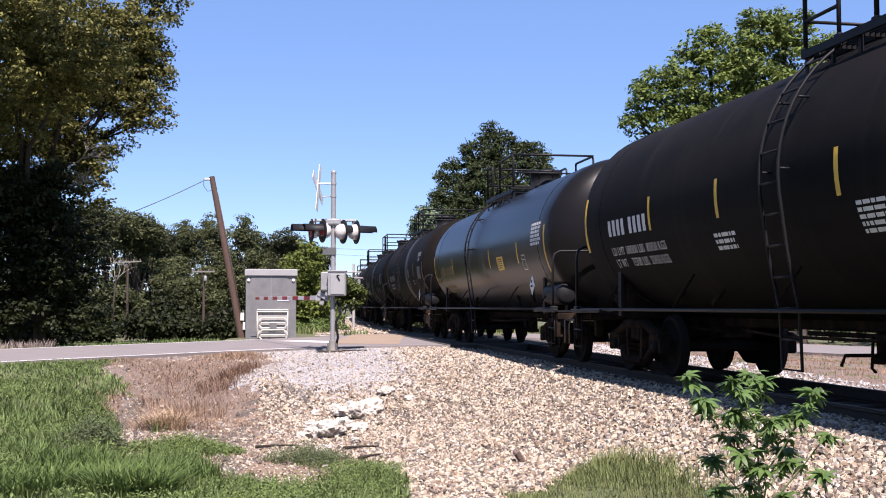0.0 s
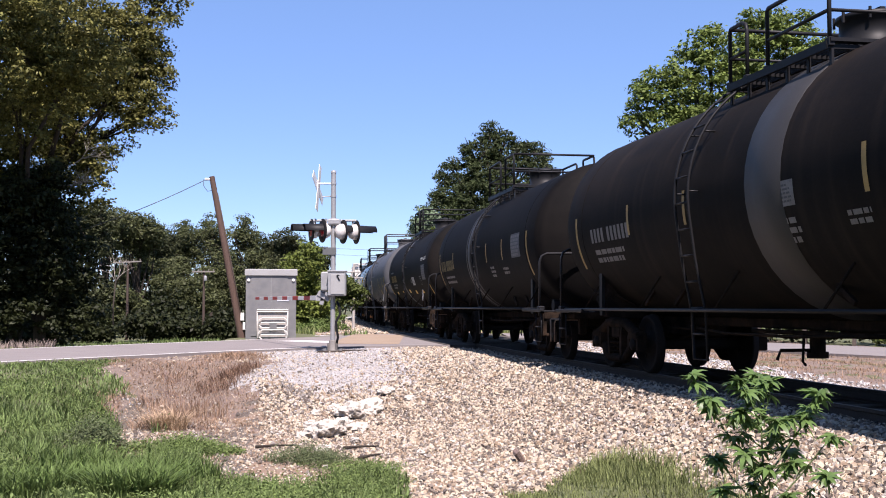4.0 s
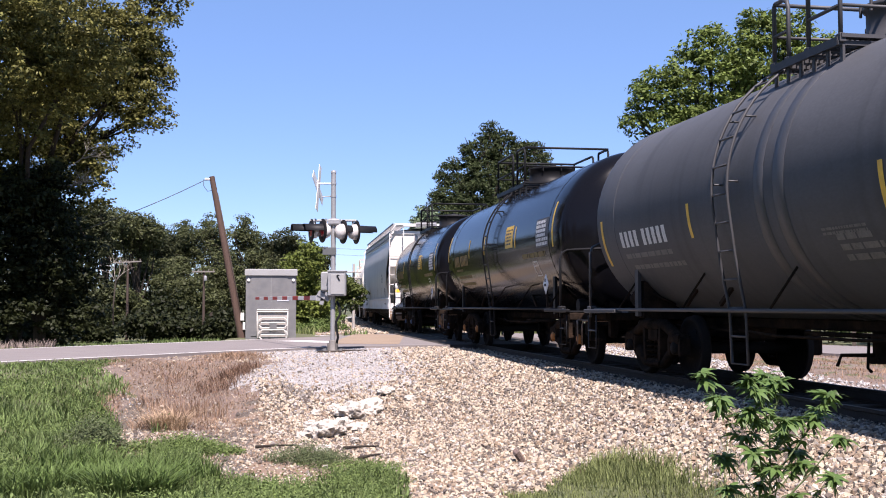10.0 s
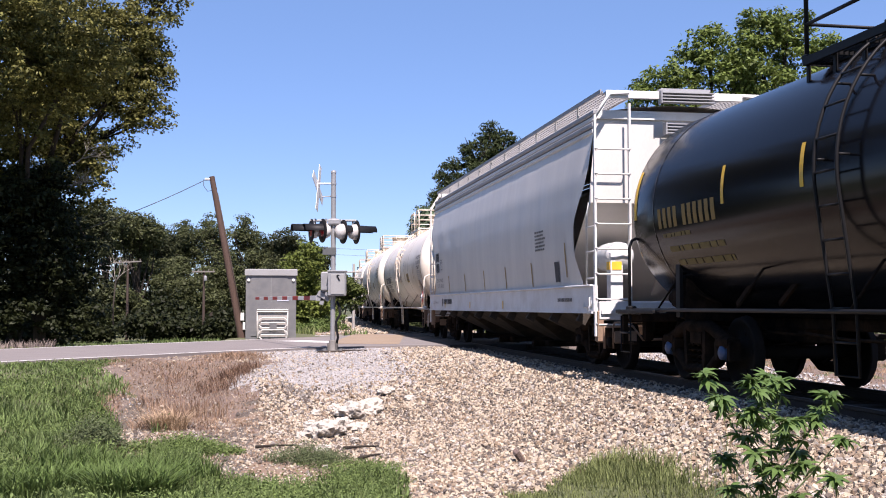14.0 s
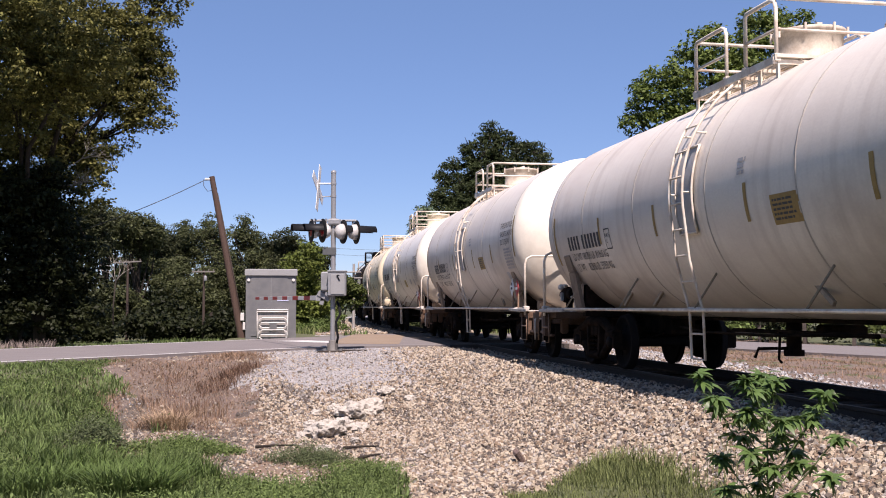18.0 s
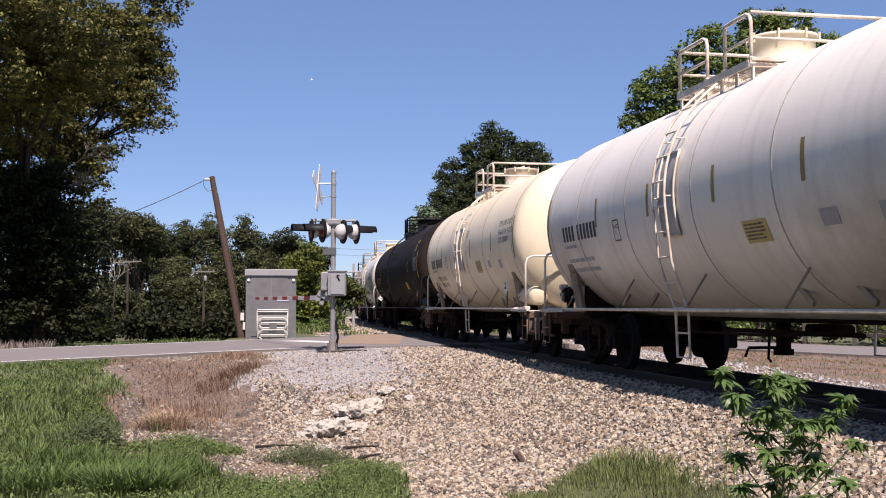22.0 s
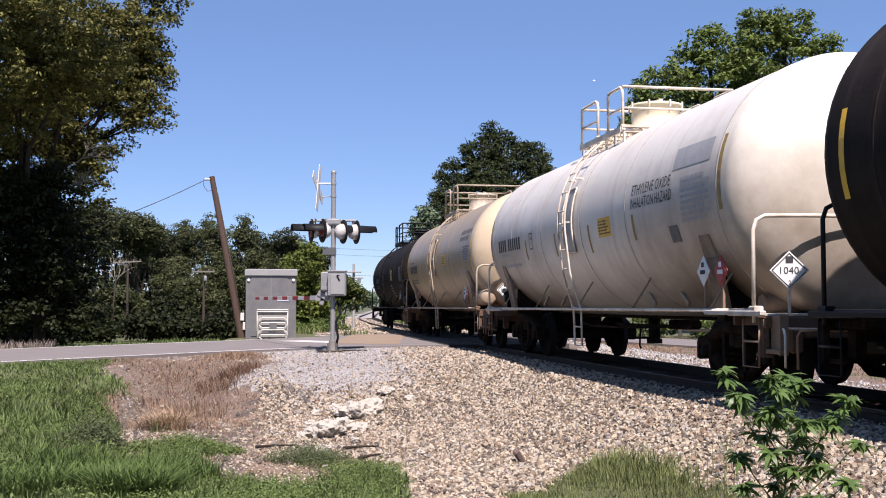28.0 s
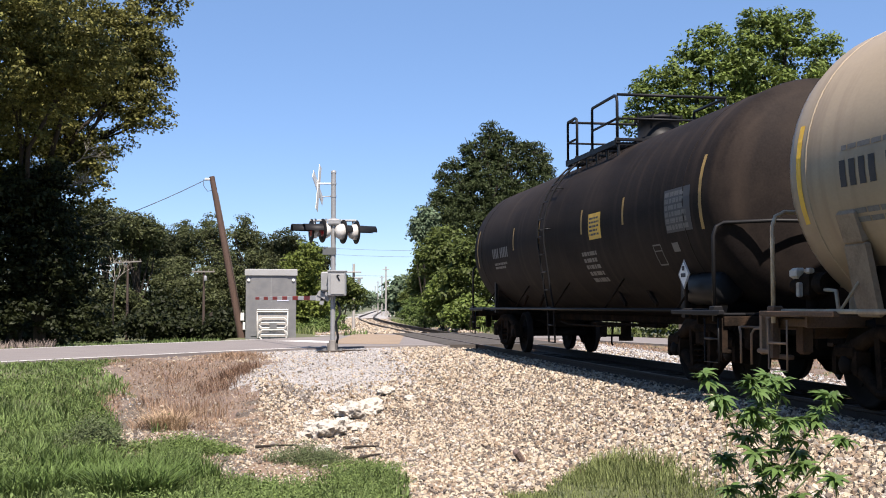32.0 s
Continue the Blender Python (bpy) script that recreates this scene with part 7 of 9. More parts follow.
black_car(3, "dirty black tank car with worn grey bands and ochre reflectors", M_CAR_SOOT, M_TEXT_YD, strip_m=M_OCHRE, bands=((-1.27, 0.1, M_BAND_SOFT), (-0.97, 0.3, M_BAND_SOFT), (-0.61, 0.12, M_BAND_SOFT)), ladder_x=0.26, hoops=(-0.93, 0.36, 0.89, 1.79), dome_x=0.89, air_tank=False, overhang=0.68, **sized(1.515))
black_car(4, "matt black tank car with low yellow dashes along its side", M_CAR_MATT, M_TEXT_YM, bands=((-0.98, 0.16, M_BAND),), sticker_m=M_STICKER_W, number="3082", ladder_x=0.23, hoops=(-1.19, 0.01, 0.36, 0.95), dome_x=-0.09, air_tank=False, overhang=0.68, **sized(1.51))
black_car(5, "dark grey tank car with yellow reflectors", M_CAR_GREY, M_TEXT_W, sticker_m=M_OCHRE, fine_m=M_TEXT_MID, number="3082", bands=((-0.13, 0.22, M_BAND_DARK), (0.33, 0.24, M_BAND_DARK)), ladder_x=-0.85, hoops=(-0.79, -0.45, 0.00, 0.66), dome_x=0.24, trim=M_PANEL_D, air_tank=False, overhang=0.6, **sized(1.535))
black_car(6, "glossy black tank car with a yellow sticker", M_CAR_GLOSS, M_TEXT_YM, fine_m=M_TEXT_YD, cap=M_ORANGE, ladder_x=-0.16, hoops=(-1.61, -0.01, 0.39, 1.12), dome_x=-0.27, dome=(0.5, 0.42), rail_in=1.0, air_tank=False, overhang=0.6, **sized(1.502))
black_car(7, "glossy black tank car with yellow marks and blue bearing caps", M_CAR_GLOSS, M_TEXT_YM, fine_m=M_TEXT_YD, cap=M_CAP_BLUE, ladder_x=-0.15, hoops=(-1.65, -0.05, 0.40, 1.15), dome_x=-0.25, dome=(0.5, 0.42), rail_in=1.0, air_tank=False, overhang=0.6, **sized(1.502))
hop, _ = hopper_car("pale grey covered hopper car with white ladders and sill", LEN[8])
cars.append((hop, 8))
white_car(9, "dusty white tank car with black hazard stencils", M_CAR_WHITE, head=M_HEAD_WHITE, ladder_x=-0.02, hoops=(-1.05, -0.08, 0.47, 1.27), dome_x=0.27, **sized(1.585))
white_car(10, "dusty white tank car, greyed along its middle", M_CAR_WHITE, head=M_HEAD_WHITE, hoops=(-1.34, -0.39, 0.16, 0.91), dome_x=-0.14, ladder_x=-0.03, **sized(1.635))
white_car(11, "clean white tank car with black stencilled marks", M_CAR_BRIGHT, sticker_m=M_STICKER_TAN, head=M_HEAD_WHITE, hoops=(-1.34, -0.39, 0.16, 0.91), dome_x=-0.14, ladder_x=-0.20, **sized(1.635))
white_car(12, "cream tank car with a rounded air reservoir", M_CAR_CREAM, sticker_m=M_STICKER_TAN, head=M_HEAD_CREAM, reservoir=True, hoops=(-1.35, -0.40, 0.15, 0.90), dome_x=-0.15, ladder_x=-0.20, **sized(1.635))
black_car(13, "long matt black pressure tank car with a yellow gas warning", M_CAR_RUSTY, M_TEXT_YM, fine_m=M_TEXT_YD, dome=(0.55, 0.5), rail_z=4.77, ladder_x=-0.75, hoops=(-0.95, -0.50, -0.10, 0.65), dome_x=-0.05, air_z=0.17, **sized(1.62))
white_car(14, "white tank car, stained brown and shaded darker over its wheels", M_CAR_STAINED, head=M_HEAD_STAINED, high_brake=True, placard="1040", sticker_m=M_YELLOW, hoops=(-1.30, -0.35, 0.20, 0.95), dome_x=-0.10, ladder_x=-0.10, **sized(1.6))
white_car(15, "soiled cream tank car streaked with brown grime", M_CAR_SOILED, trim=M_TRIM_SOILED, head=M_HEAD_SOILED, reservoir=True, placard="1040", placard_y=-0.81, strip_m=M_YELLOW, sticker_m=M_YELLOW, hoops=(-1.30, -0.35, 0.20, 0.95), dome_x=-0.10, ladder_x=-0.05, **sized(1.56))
black_car(16, "dull brownish black tank car at the end of the train", M_CAR_RUSTY, M_TEXT_MID, strip_m=M_OCHRE, ladder_x=-0.30, hoops=(-0.74, -0.13, 0.80, 2.17), dome_x=1.52, overhang=0.39, **sized(1.515))


# ---- loose stones ----
def scatter_stones(name, x, y, size, material, label, lift=0.3, small=False):
    n = len(x)
    base = np.array([(-1, -1, -1), (1, -1, -1), (1, 1, -1), (-1, 1, -1), (-1, -1, 1), (1, -1, 1), (1, 1, 1), (-1, 1, 1)]) * 0.62
    face = np.array([(0, 2, 1), (0, 3, 2), (4, 5, 6), (4, 6, 7), (0, 1, 5), (0, 5, 4), (1, 2, 6), (1, 6, 5), (2, 3, 7), (2, 7, 6), (3, 0, 4), (3, 4, 7)])
    if small:
        base = np.array([(1, 0, 0), (-1, 0, 0), (0, 1, 0), (0, -1, 0), (0, 0, 1), (0, 0, -1)]) * 0.95
        face = np.array([(0, 2, 4), (2, 1, 4), (1, 3, 4), (3, 0, 4), (2, 0, 5), (1, 2, 5), (3, 1, 5), (0, 3, 5)])
    m = len(base)
    v = base[None] * RNG.uniform(0.55, 1.3, (n, m, 3)) + RNG.uniform(-0.25, 0.25, (n, m, 3)) * small
    v = v * RNG.uniform(0.65, 1.2, (n, 1, 3)) * size[:, None, None]
    ang = RNG.uniform(0, 2 * math.pi, (3, n))
    for k, (a, b) in enumerate(((0, 1), (1, 2), (0, 2))):
        c, s_ = np.cos(ang[k])[:, None], np.sin(ang[k])[:, None]
        p, q = v[..., a] * c - v[..., b] * s_, v[..., a] * s_ + v[..., b] * c
        v[..., a], v[..., b] = p, q
    z = height(x, y) + size * lift * RNG.uniform(0.2, 1.6, n)
    v += np.stack([x, y, z], 1)[:, None]
    F = (face[None] + (np.arange(n) * m)[:, None, None]).reshape(-1, 3)
    return tagged(new(name, mesh_np(name, v.reshape(-1, 3), F, material)), label, "gravel", kind="stuff")


def along(n, s0, s1, u0, u1, power=1.0):
    s = s0 + (s1 - s0) * RNG.random(n) ** power
    u = RNG.uniform(u0, u1, n)
    x, y, _ = on_track(s, u)
    return x, y, s, u


def keep_off_road(x, y):
    return road_gap(x, y) > 0.12


def zoned(x, y, kinds):
    z = zone(x, y)
    return np.isin(z, kinds)


x, y, s, u = along(106000, 7.2, 33.5, -6.8, -0.82, 1.45)
size = RNG.uniform(0.015, 0.042, len(x)) * (1 + 0.2 * (s > 20))
ok = keep_off_road(x, y) & (zoned(x, y, [0, 5]) | (u > -1.2)) & (RNG.random(len(x)) < np.where(x / y < -0.02, 0.95, 1.0))
grey = RNG.random(len(x)) < smooth(0.0, -0.06, x / y) * smooth(20.6, 23.0, y + 0.5 * np.sin(1.9 * x))
ok1 = ok & ~grey
near = ok1 & (s < 14)
scatter_stones("track_ballast", x[near], y[near], size[near], M_STONE, "pale cream and tan crushed ballast banked against the track")
far = ok1 & (s >= 14)
scatter_stones("track_ballast", x[far], y[far], size[far], M_STONE, "pale crushed ballast near the crossing", small=True)
x, y, s, u = along(52000, 16, 33.5, -9.5, -1.6, 0.9)
ok = keep_off_road(x, y) & zoned(x, y, [0, 5]) & (RNG.random(len(x)) < smooth(0.01, -0.06, x / y) * smooth(20.2, 23.0, y + 0.5 * np.sin(1.9 * x)))
scatter_stones("grey_gravel", x[ok], y[ok], RNG.uniform(0.012, 0.03, ok.sum()), M_CHIP, "fine grey gravel beside the road", small=True)
# stones between the rails, darkened in colour for the train's shade
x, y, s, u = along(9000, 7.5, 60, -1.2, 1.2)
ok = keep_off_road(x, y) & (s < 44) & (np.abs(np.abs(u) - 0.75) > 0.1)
scatter_stones("oily_ballast", x[ok], y[ok], RNG.uniform(0.028, 0.05, ok.sum()), M_SHADE_STONE, "ballast between the rails, coloured dark for the train's shade")
x, y, s, u = along(4500, 10, 60, 1.2, 3.4)
ok = keep_off_road(x, y)
scatter_stones("track_ballast", x[ok], y[ok], RNG.uniform(0.03, 0.05, ok.sum()), M_STONE, "pale ballast between and beyond the rails", small=True)
x, y, s, u = along(24000, 45.5, 110, -4.6, 2.4, 1.5)
ok = (np.abs(np.abs(u) - 0.75) > 0.12) & keep_off_road(x, y)
scatter_stones("track_ballast", x[ok], y[ok], RNG.uniform(0.05, 0.09, ok.sum()), M_STONE, "pale ballast along the bend beyond the crossing", small=True)
# scattered stones over dry patch
n = 17000
y = RNG.uniform(13, 29, n); x = y * RNG.uniform(-0.305, -0.04, n)
ok = keep_off_road(x, y) & zoned(x, y, [2, 3, 0, 5]) & (zoned(x, y, [3, 0, 5]) | (RNG.random(n) < 0.4))
scatter_stones("scattered_stones", x[ok], y[ok], RNG.uniform(0.011, 0.028, ok.sum()) * (1 + 0.9 * (RNG.random(ok.sum()) < 0.06)), M_STONE, "stones strewn over the dry grass", small=True)


# ---- broken concrete, stick, brick ----
def lump(name, px, py_d, size, seed, label, category, material=M_CONCRETE, flat=0.7):
    r = random.Random(seed)
    wide = r.uniform(1.0, 1.3)
    x = at_bearing(px, py_d)
    bm = bmesh.new()
    bmesh.ops.create_icosphere(bm, subdivisions=4, radius=1.0)
    for v in bm.verts:
        q = v.co.copy()
        k = 1 + sum(g * noise.noise(q * f + Vector((seed * 3.1, seed * 1.7, 0))) for f, g in ((1.1, 0.42), (2.4, 0.3), (5.5, 0.14), (12.0, 0.06)))
        v.co = q * k
        v.co = Vector((v.co.x * size * wide, v.co.y * size * 0.95, max(-0.35, v.co.z) * size * flat))
    me = bpy.data.meshes.new(name)
    bm.to_mesh(me); bm.free()
    me.materials.append(material)
    ob = new(name, me)
    ob.matrix_world = pose(x, py_d, put(x, py_d) + size * flat * 0.45, r.uniform(-12, 12), r.uniform(-12, 12), r.uniform(0, 360))
    return tagged(ob, label, category, "lumps of broken concrete" if category == "concrete rubble" else "")


for k, (px, d, sz) in enumerate(((622, 19.9, 0.22), (648, 20.2, 0.19), (606, 20.1, 0.13), (582, 17.3, 0.22), (566, 17.4, 0.15), (598, 17.6, 0.14), (611, 18.1, 0.17), (683, 21.5, 0.13), (553, 18.8, 0.11), (640, 18.2, 0.12), (573, 15.9, 0.09), (725, 21.0, 0.08), (536, 17.4, 0.08), (660, 20.6, 0.1), (745, 15.8, 0.05), (592, 20.5, 0.1), (630, 16.8, 0.07), (560, 20.2, 0.08))):
    lump("concrete_lump", px, d, sz * 1.22, k + 1, "broken lump of pale concrete lying on the gravel", "concrete rubble")
bx, by = at_bearing(919, 13.9), 13.9
tagged(part("brick", MB().box((0, 0, 0), (0.23, 0.11, 0.08), chamfer=0.02), mat("weathered_brick", (0.13, 0.09, 0.075), 0.9, vary=0.3, scale=12, bump=0.5)), "old brown brick half buried in the ballast", "brick").matrix_world = pose(bx, by, put(bx, by) + 0.07, 25, 50, 40)
for px, d, ln, yaw in ((488, 16.2, 0.55, 12), (640, 16.2, 0.55, 25), (655, 15.4, 0.5, 60)):
    x = at_bearing(px, d)
    z = put(x, d)
    a = radians(yaw)
    tagged(part("stick", MB().tube([(x - ln / 2 * math.cos(a), d - ln / 2 * math.sin(a), put(x - ln / 2 * math.cos(a), d - ln / 2 * math.sin(a)) + 0.05), (x, d, z + 0.06), (x + ln / 2 * math.cos(a), d + ln / 2 * math.sin(a), put(x + ln / 2 * math.cos(a), d + ln / 2 * math.sin(a)) + 0.05)], 0.024, 6, 0.012), M_BARK), "dead stick lying on the gravel", "stick")


# ---- grass ----
def blades(name, x, y, h, w, material, label, lean=0.5, category="grass"):
    n = len(x)
    a = RNG.uniform(0, 2 * math.pi, n)
    d = np.stack([np.cos(a), np.sin(a)], 1)
    side = np.stack([-d[:, 1], d[:, 0]], 1)
    ln = h * lean * RNG.uniform(0.2, 1.5, n)
    z0 = height(x, y) - 0.02
    V = np.zeros((n, 5, 3))
    for k, (f, wf, bend) in enumerate(((0, 1, 0), (0, -1, 0), (0.55, 0.8, 0.35), (0.55, -0.8, 0.35), (1.0, 0, 1.0))):
        V[:, k, :2] = np.stack([x, y], 1) + side * (w * wf)[:, None] + d * (ln * bend)[:, None]
        V[:, k, 2] = z0 + h * f * (1 - 0.12 * (f == 1))
    F = (np.array([(0, 1, 3), (0, 3, 2), (2, 3, 4)])[None] + (np.arange(n) * 5)[:, None, None]).reshape(-1, 3)
    return tagged(new(name, mesh_np(name, V.reshape(-1, 3), F, material, True)), label, category, kind="stuff")


def patch_xy(n, y0, y1, b0, b1, power=1.0):
    y = y0 + (y1 - y0) * RNG.random(n) ** power
    return y * RNG.uniform(b0, b1, n), y


x, y = patch_xy(60000, 9.5, 32.0, -0.43, -0.2, 0.8)
ok = zoned(x, y, [1]) & keep_off_road(x, y)
x, y = x[ok], y[ok]
clump = 0.6 + 0.5 * np.sin(2.3 * x + 1.1 * y) * np.sin(1.7 * y - 2.9 * x)
blades("meadow_grass", x, y, (0.1 + 0.17 * RNG.random(len(x))) * (0.7 + 0.6 * clump) * (0.4 + 0.6 * smooth(0.5, 6.0, road_gap(x, y))), RNG.uniform(0.006, 0.014, len(x)), M_GRASS, "lush green grass on the bank below the road")
x, y = patch_xy(30000, 9.0, 16.5, -0.4, -0.03)
ok = zoned(x, y, [1])
x, y = x[ok], y[ok]
blades("meadow_grass", x, y, RNG.uniform(0.08, 0.24, len(x)), RNG.uniform(0.005, 0.01, len(x)), M_GRASS, "short green grass in the foreground")
x, y = patch_xy(30000, 9.6, 13.4, 0.03, 0.28)
ok = zoned(x, y, [1])
x, y = x[ok], y[ok]
blades("olive_grass", x, y, RNG.uniform(0.05, 0.22, len(x)) * (0.75 + 0.35 * np.sin(2.9 * x + 1.7 * y)), RNG.uniform(0.002, 0.006, len(x)), M_GRASS_OLIVE, "thin olive grass at the foot of the ballast")
x, y = patch_xy(62000, 14.5, 31.5, -0.34, -0.15)
ok = (zoned(x, y, [2]) | (RNG.random(len(x)) < 0.1)) & keep_off_road(x, y)
x, y = x[ok], y[ok]
blades("dry_grass", x, y, RNG.uniform(0.04, 0.17, len(x)) * (0.55 + 0.45 * np.sin(1.7 * x + 0.6 * y) * np.sin(1.1 * y - 0.8 * x)), RNG.uniform(0.003, 0.007, len(x)), M_STRAW, "dry reddish straw grass on the bank", lean=1.3)
x, y, s, u = along(30000, 8, 60, 2.2, 13)
ok = keep_off_road(x, y)
x, y = x[ok], y[ok]
blades("dry_grass", x, y, RNG.uniform(0.02, 0.09, len(x)), RNG.uniform(0.006, 0.012, len(x)), M_STRAW, "short dry grass on the far side of the track", lean=1.2)
x, y = patch_xy(12000, 38.5, 75, -0.26, -0.05)
ok = zoned(x, y, [1]) & keep_off_road(x, y) & ~((x / y > -0.24) & (x / y < -0.09) & (y < 47))
x, y = x[ok], y[ok]
blades("verge_grass", x, y, RNG.uniform(0.1, 0.4, len(x)), RNG.uniform(0.012, 0.025, len(x)), M_GRASS, "tall green grass beyond the road")
x, y, s, u = along(9000, 46, 110, -9.0, -4.4)
ok = keep_off_road(x, y)
blades("verge_grass", x[ok], y[ok], RNG.uniform(0.15, 0.5, ok.sum()), RNG.uniform(0.015, 0.03, ok.sum()), M_GRASS_OLIVE, "rank green grass beside the ballast past the crossing")
x, y, s, u = along(18000, 44, 110, 2.4, 9.0)
ok = keep_off_road(x, y)
blades("verge_grass", x[ok], y[ok], RNG.uniform(0.12, 0.5, ok.sum()), RNG.uniform(0.015, 0.03, ok.sum()), M_GRASS_OLIVE, "green grass on the bank beside the bend")
x, y = patch_xy(14000, 29.5, 60, -0.45, -0.2)
ok = keep_off_road(x, y)
blades("verge_grass", x[ok], y[ok], RNG.uniform(0.05, 0.2, ok.sum()), RNG.uniform(0.01, 0.02, ok.sum()), M_GRASS, "short green grass under the trees")
x, y = patch_xy(3200, 29.0, 33.0, -0.45, -0.35)
ok = keep_off_road(x, y)
blades("dry_weeds", x[ok], y[ok], RNG.uniform(0.12, 0.4, ok.sum()), RNG.uniform(0.005, 0.01, ok.sum()), M_STRAW_GREY, "pale grey dry weeds along the road's far edge", lean=0.5)


x, y = RNG.uniform(-11, 3.2, 16000), RNG.uniform(-7, 9.5, 16000)
ok = zoned(x, y, [1])
blades("meadow_grass", x[ok], y[ok], RNG.uniform(0.08, 0.24, ok.sum()), RNG.uniform(0.006, 0.012, ok.sum()), M_GRASS, "short green grass round the viewpoint")
x, y, s, u = along(7000, -20, 7.5, -4.2, 3.4)
ok = np.abs(np.abs(u) - 0.75) > 0.12
scatter_stones("track_ballast", x[ok], y[ok], RNG.uniform(0.035, 0.06, ok.sum()), M_STONE, "pale crushed ballast along the near track", small=True)


def tussock(px, d, n, h, spread, w, material, label, lean=0.9):
    cx = at_bearing(px, d)
    r = spread * np.sqrt(RNG.random(n))
    a = RNG.uniform(0, 6.283, n)
    return blades("tussock", cx + r * np.cos(a), d + r * np.sin(a), RNG.uniform(0.5, 1.0, n) * h, RNG.uniform(0.7, 1.2, n) * w, material, label, lean, "grass tuft")


tussock(303, 18.5, 420, 0.46, 0.3, 0.007, M_STRAW_PALE, "pale drooping tuft of long dry grass", 1.5)
tussock(280, 18.9, 260, 0.3, 0.45, 0.006, M_STRAW, "flattened reddish dry grass", 1.7)
tussock(330, 20.6, 700, 0.27, 0.9, 0.005, M_STRAW, "reddish tuft of dry grass", 0.7)
tussock(400, 22.6, 700, 0.22, 0.6, 0.004, M_STRAW_BROWN, "brown tuft of dry weeds", 0.9)
tussock(425, 23.0, 450, 0.26, 0.45, 0.004, M_STRAW_BROWN, "brown tuft of dry weeds", 0.9)
tussock(360, 22.0, 300, 0.2, 0.7, 0.004, M_STRAW_BROWN, "brown tuft of dry weeds", 0.9)
tussock(345, 20.8, 60, 0.55, 0.5, 0.004, M_STRAW_BROWN, "tall bare brown stalks", 0.2)
tussock(358, 20.4, 26, 0.6, 0.25, 0.004, M_STRAW_BROWN, "tall bare brown stalks", 0.2)
tussock(330, 20.2, 60, 0.36, 0.7, 0.004, M_STRAW, "tall dry stalks", 0.25)
tussock(240, 11.6, 1600, 0.45, 0.4, 0.013, M_GRASS_DARK, "tuft of broad green grass", 0.8)
tussock(200, 12.1, 1200, 0.4, 0.4, 0.012, M_GRASS_DARK, "tuft of broad green grass", 0.8)
tussock(60, 11.8, 1200, 0.42, 0.5, 0.012, M_GRASS_DARK, "tuft of broad green grass", 0.8)
tussock(1075, 12.3, 500, 0.22, 0.5, 0.003, M_GRASS_OLIVE, "olive tuft of grass at the ballast's edge", 0.4)
tussock(1250, 10.4, 60, 0.6, 0.5, 0.003, M_GRASS_OLIVE, "thin tall weed stalks", 0.25)
tussock(300, 12.6, 900, 0.5, 0.6, 0.008, M_GRASS_DARK, "tuft of long dark grass", 0.6)
tussock(130, 13.4, 700, 0.5, 0.6, 0.008, M_GRASS_DARK, "tuft of long dark grass", 0.6)


def leafy(name, x, y, top, size, material, label, aspect=0.5, category="weeds", clump=9, kind="stuff"):
    """Low leafy cover: small tufts of leaves up to a height over the ground."""
    n = len(x) * clump
    r = np.repeat(top, clump)
    X = np.repeat(x, clump) + RNG.normal(0, 1, n) * np.minimum(0.09, 0.25 * r + 0.02)
    Y = np.repeat(y, clump) + RNG.normal(0, 1, n) * np.minimum(0.09, 0.25 * r + 0.02)
    Z = height(X, Y) + r * RNG.random(n) ** 0.7
    nrm = RNG.normal(0, 0.75, (n, 3)) + np.array([0, -0.2, 0.9])
    nrm /= np.linalg.norm(nrm, axis=1)[:, None]
    t = np.cross(nrm, RNG.normal(size=(n, 3)))
    t /= np.linalg.norm(t, axis=1)[:, None]
    w = np.cross(nrm, t)
    q = (size * RNG.uniform(0.6, 1.3, n))[:, None]
    c = np.stack([X, Y, Z], 1)
    V = np.stack([c - t * q, c + w * q * aspect, c + t * q - nrm * q * 0.3, c - w * q * aspect], 1)
    return tagged(new(name, mesh_np(name, V.reshape(-1, 3), np.arange(n * 4).reshape(-1, 4), material, True)), label, category, kind=kind)


x, y = patch_xy(9000, 10.5, 31.0, -0.42, -0.2, 0.8)
ok = zoned(x, y, [1]) & keep_off_road(x, y) & (np.sin(1.9 * x + 0.8 * y) * np.sin(1.3 * y - 1.7 * x + 1) > -0.25)
leafy("ground_cover", x[ok], y[ok], RNG.uniform(0.08, 0.28, ok.sum()) * (0.4 + 0.6 * smooth(0.5, 6.0, road_gap(x[ok], y[ok]))), 0.02, M_LEAF_COVER, "leafy green ground cover on the bank")
x, y = patch_xy(6000, 10.2, 15.5, -0.28, -0.04)
ok = zoned(x, y, [1])
leafy("ground_cover", x[ok], y[ok], RNG.uniform(0.06, 0.22, ok.sum()), 0.016, M_LEAF_COVER, "low green weeds along the foot of the bank")


def shrub(px, d, rx, ry, top, n, size, material, label, aspect=0.45, category="weed clump"):
    a, q = RNG.uniform(0, 6.283, n), np.sqrt(RNG.random(n))
    f = 1 + 0.3 * np.sin(3 * a + px) + 0.2 * np.sin(7 * a)
    x, y = at_bearing(px, d) + rx * q * f * np.cos(a), d + ry * q * f * np.sin(a)
    return leafy("weed_clump", x, y, top * (1.05 - 0.75 * q ** 2) * RNG.uniform(0.5, 1.1, n), size, material, label, aspect, category, kind="")


